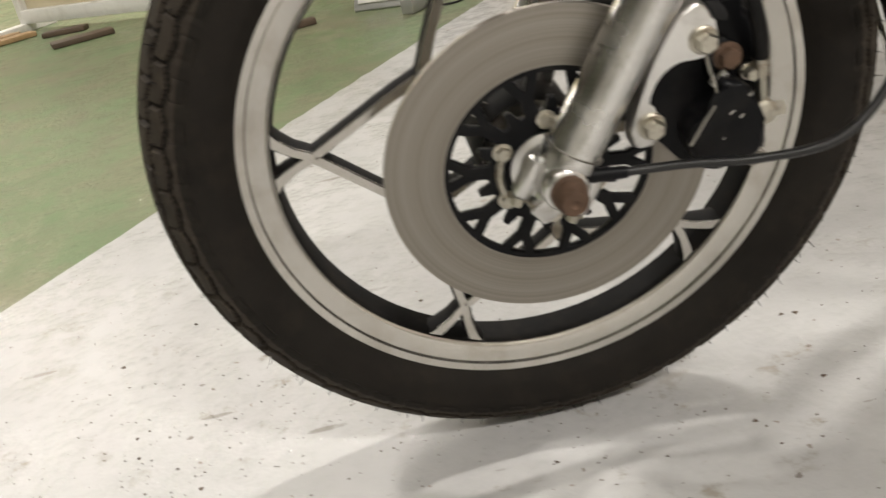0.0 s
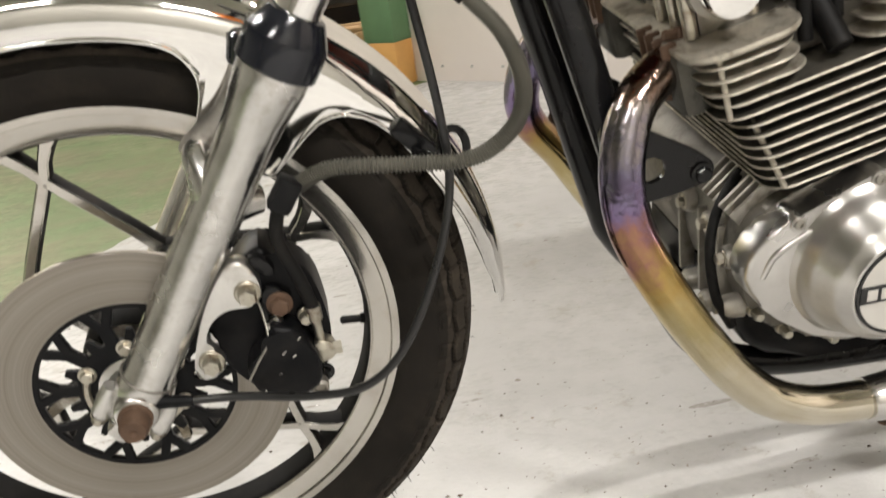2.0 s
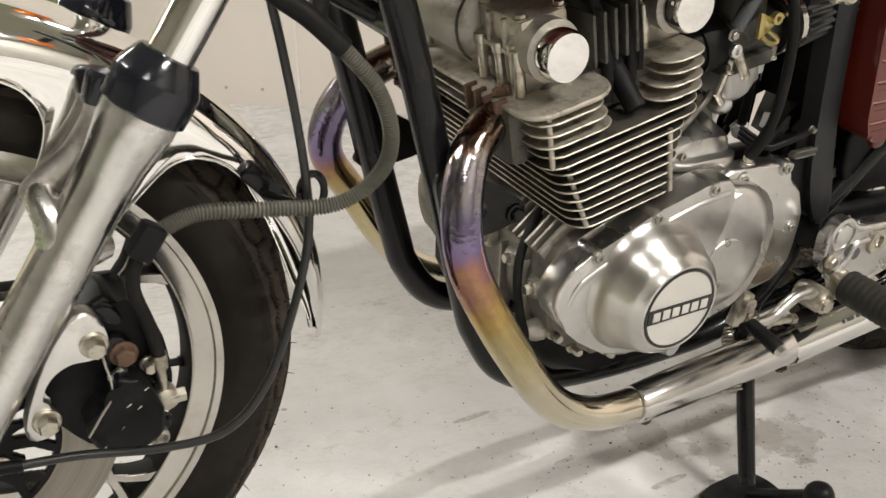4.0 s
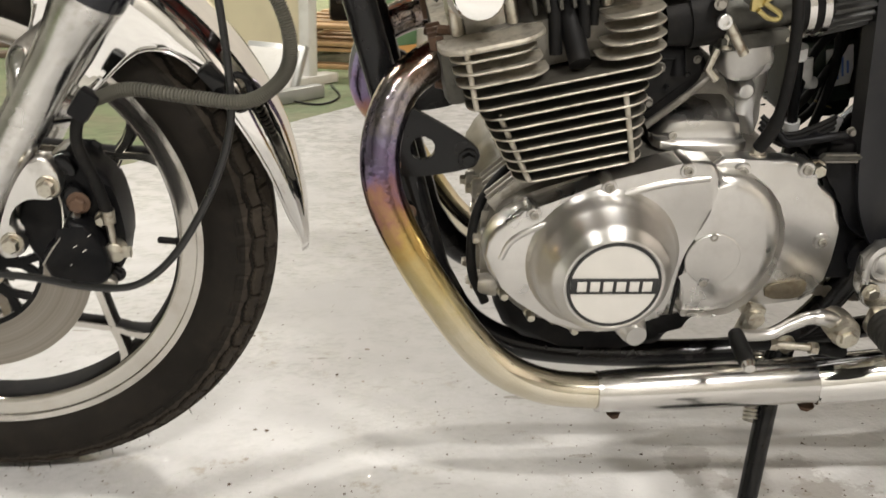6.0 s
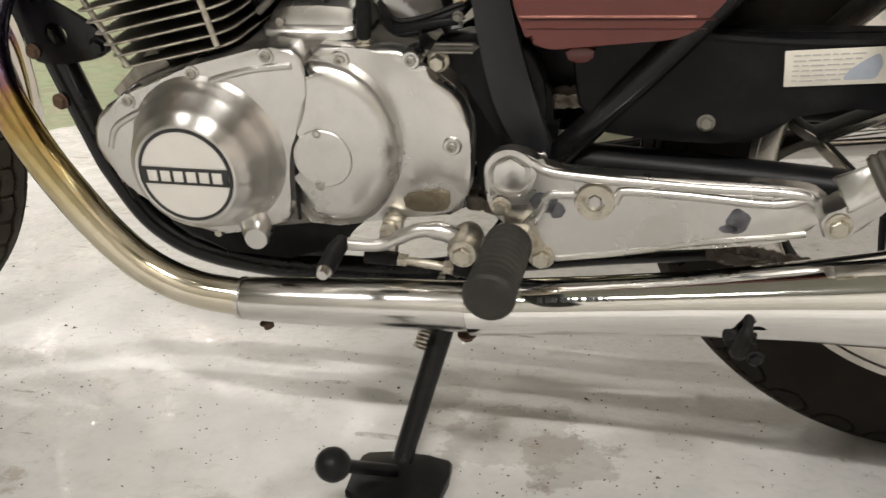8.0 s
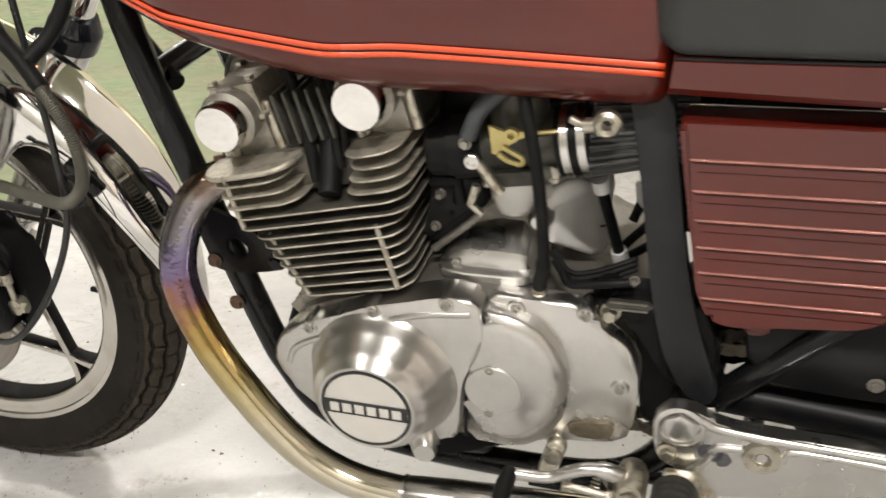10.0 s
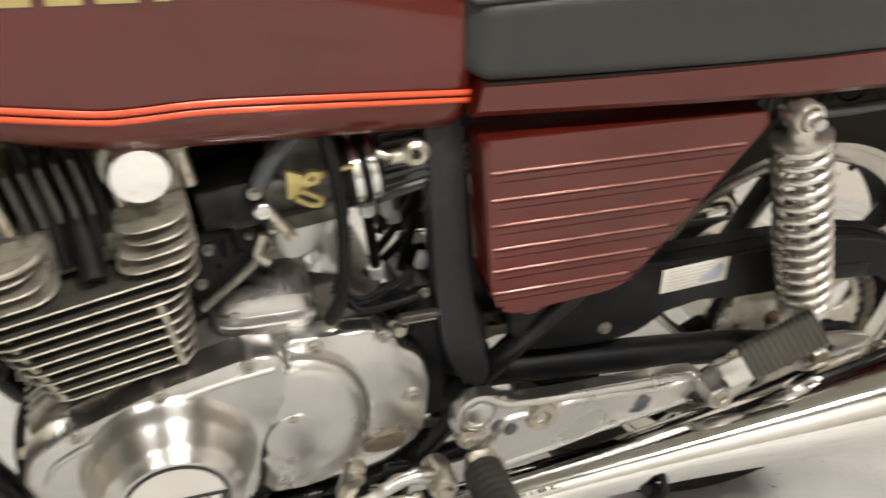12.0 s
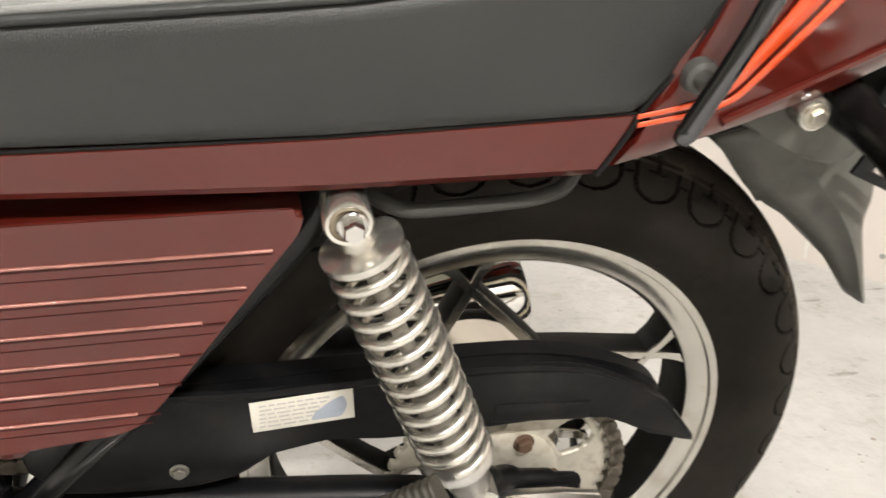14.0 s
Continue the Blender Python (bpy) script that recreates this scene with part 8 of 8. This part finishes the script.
def cream_board():
    """A cream board on a white sill, framed by white posts, standing on the green floor."""
    root = new("partition_board")
    root.location = (-0.80, 3.725, -0.004)
    root.rotation_euler = (0, 0, radians(-37.8))
    tagged(root, "cream board screen with white sill and posts", "screen")
    b = bmesh.new()
    block(b, Matrix.Translation((0, 0, 1.09)), (2.46, 0.03, 1.96), 0.003)
    part("board", b, WALL_CREAM, root, "cream painted board with smudges")
    b = bmesh.new()
    block(b, Matrix.Translation((0, -0.03, 0.075)), (2.46, 0.07, 0.07), 0.004)
    part("sill", b, WHITE_PAINT, root, "white painted sill")
    for x in (-1.26, 1.26):
        b = bmesh.new()
        block(b, Matrix.Translation((x, -0.02, 1.05)), (0.055, 0.055, 2.1), 0.004)
        part("post", b, WHITE_PAINT, root)
        b = bmesh.new()
        block(b, Matrix.Translation((x, -0.05, 0.02)), (0.08, 0.36, 0.04), 0.005)
        part("foot", b, WHITE_PAINT, root)


cream_board()


def pallet_stack():
    root = new("pallet")
    root.location = (0.58, 3.78, -0.004)
    root.rotation_euler = (0, 0, radians(-12))
    tagged(root, "stacked rough pine pallets against the partition", "pallet")
    for lvl in range(2):
        z0 = 0.105 * lvl
        for k in range(5):
            b = bmesh.new()
            block(b, Matrix.Translation((0, -0.38 + 0.19 * k, z0 + 0.090)), (0.95, 0.11, 0.018), 0.003)
            part("slat", b, WOOD, root)
        for k in range(3):
            b = bmesh.new()
            block(b, Matrix.Translation((-0.43 + 0.43 * k, 0, z0 + 0.052)), (0.08, 0.9, 0.056), 0.004)
            part("bearer", b, WOOD, root)
        b = bmesh.new()
        block(b, Matrix.Translation((0, -0.40, z0 + 0.012)), (0.95, 0.09, 0.022), 0.003)
        part("slat", b, WOOD, root)


pallet_stack()


def thing(name, label, cat, m, pieces):
    """A loose thing made of blocks: (part, pose, size, bevel, material)."""
    root = new(name)
    root.matrix_basis = m
    tagged(root, label, cat)
    for nm, pm, size, bev, mat in pieces:
        b = bmesh.new()
        block(b, pm, size, bev)
        part(nm, b, mat, root)
    return root


GREEN_BOX = surface("green_card", (0.10, 0.19, 0.09), 0.6, 0, 0.15, 8, 90, 0.05)
ORANGE_BOX = surface("orange_card", (0.62, 0.33, 0.10), 0.6, 0, 0.15, 8, 90, 0.05)
SCREEN = surface("dark_screen", (0.01, 0.01, 0.011), 0.15, 0, 0.1, 8, 90, 0.0)
thing("monitor", "old black television standing on the pallets", "television", pose(0.56, 3.62, 0.201, 0, 0, -8),
      [("case", pose(0, 0.1, 0.27), (0.62, 0.3, 0.54), 0.02, PLASTIC), ("screen", pose(0, -0.055, 0.29), (0.54, 0.014, 0.42), 0.004, SCREEN)])
thing("carton", "green cardboard carton beside the pallets", "box", pose(0.575, 2.98, -0.004, 0, 0, -45),
      [("body", pose(0, 0, 0.30), (0.16, 0.20, 0.24), 0.004, GREEN_BOX), ("lid", pose(0, 0, 0.43), (0.165, 0.205, 0.02), 0.003, WHITE_LABEL), ("base", pose(0, 0, 0.09), (0.16, 0.2, 0.18), 0.004, ORANGE_BOX)])
thing("metal_tray", "white framed lamp panel leaning by the screen", "panel", pose(0.05, 2.72, 0.09, 62, 0, -30),
      [("frame", pose(0, 0, 0), (0.28, 0.22, 0.03), 0.006, GREY_METAL), ("panel", pose(0, 0, 0.018), (0.24, 0.17, 0.008), 0.003, WHITE_PAINT), ("rest", pose(0, -0.09, -0.05), (0.26, 0.03, 0.08), 0.004, GREY_METAL)])
thing("metal_bracket", "grey metal bracket lying on the floor", "bracket", pose(0.16, 2.55, 0.022, 0, 0, 50),
      [("rail", pose(0, 0, 0), (0.26, 0.05, 0.05), 0.004, GREY_METAL), ("tab", pose(0.1, 0.04, 0.0), (0.06, 0.08, 0.01), 0.002, GREY_METAL)])
SCRAPS = [(-1.33, 3.62, 20, 0.28, 0.11, DARK_WOOD), (-1.50, 4.0, -8, 0.22, 0.07, DARK_WOOD), (-1.86, 4.1, 32, 0.36, 0.09, WOOD), (-1.95, 4.25, 10, 0.30, 0.07, WOOD), (-0.30, 2.68, 12, 0.10, 0.05, DARK_WOOD), (-0.9, 3.5, 5, 0.2, 0.03, DARK_WOOD)]
for sx, sy, rot, ln, wd, mt in SCRAPS:
    thing("wood_scrap", "flat offcut of wood lying on the green floor", "offcut", pose(sx, sy, 0.010, 0, 0, rot), [("plank", pose(0, 0, 0), (ln, wd, 0.024), 0.004, mt)])
b = bmesh.new()
tube(b, spline([(0.02, 2.85, 0.002), (0.12, 2.55, 0.002), (0.25, 2.45, 0.002), (0.32, 2.62, 0.002), (0.28, 2.9, 0.002)], 10), 0.004, 8)
tagged(part("floor_cable", b, RUBBER, None), "thin black cable lying on the floor", "cable")


def seams():
    """Joints and screw heads of the partition panels."""
    a, bb = Vector((0.64, 2.93, 0)), Vector((4.42, -1.48, 0))
    d = (bb - a).normalized()
    n = Vector((d.y, -d.x, 0))
    for k in range(1, 6):
        p = a + d * (0.91 * k)
        m = bmesh.new()
        block(m, Matrix.Translation(p + n * 0.0015 + Vector((0, 0, 1.3))) @ Matrix.Rotation(math.atan2(d.y, d.x), 4, "Z"), (0.006, 0.004, 2.58), 0)
        tagged(part("panel_joint", m, WHITE_PAINT, None), "thin joint strip between wall panels", "trim", kind="structure")
    m = bmesh.new()
    for k in range(30):
        p = a + d * (0.15 + 0.152 * k)
        for z in (0.06, 0.62):
            lathe(m, p + n * 0.0 + Vector((0, 0, z)), [(0.006, -0.001), (0.006, 0.002), (0.0, 0.0025)], 10, axis=n)
    tagged(part("wall_screws", m, GREY_METAL, None), "small screw heads in the wall panels", "screws", kind="stuff")


seams()


def grit():
    """Dark crumbs and paint flakes strewn on the white floor."""
    rng = random.Random(21)
    m = bmesh.new()
    for k in range(2100):
        if k % 3 == 1:
            x, y = rng.gauss(0.95, 0.35), rng.gauss(-0.18, 0.22)
        elif k % 3:
            x, y = rng.gauss(-0.42, 0.32), rng.gauss(-0.02, 0.18)
        else:
            x, y = rng.uniform(-0.7, 2.2), rng.uniform(-0.6, 1.2)
        r = rng.uniform(0.0007, 0.0022) * (2.0 if rng.random() < 0.05 else 1)
        a = rng.uniform(0, 6.28)
        pts = [m.verts.new((x + r * rng.uniform(0.6, 1.3) * math.cos(a + 2.1 * j), y + r * rng.uniform(0.6, 1.3) * math.sin(a + 2.1 * j), 0.0004)) for j in range(3)]
        top = m.verts.new((x, y, 0.0004 + r * 0.6))
        m.faces.new(pts)
        for j in range(3):
            m.faces.new((pts[j], pts[(j + 1) % 3], top))
    tagged(part("grit", m, DARK_WOOD, None), "dark grit and crumbs strewn on the floor", "grit", kind="stuff")


grit()
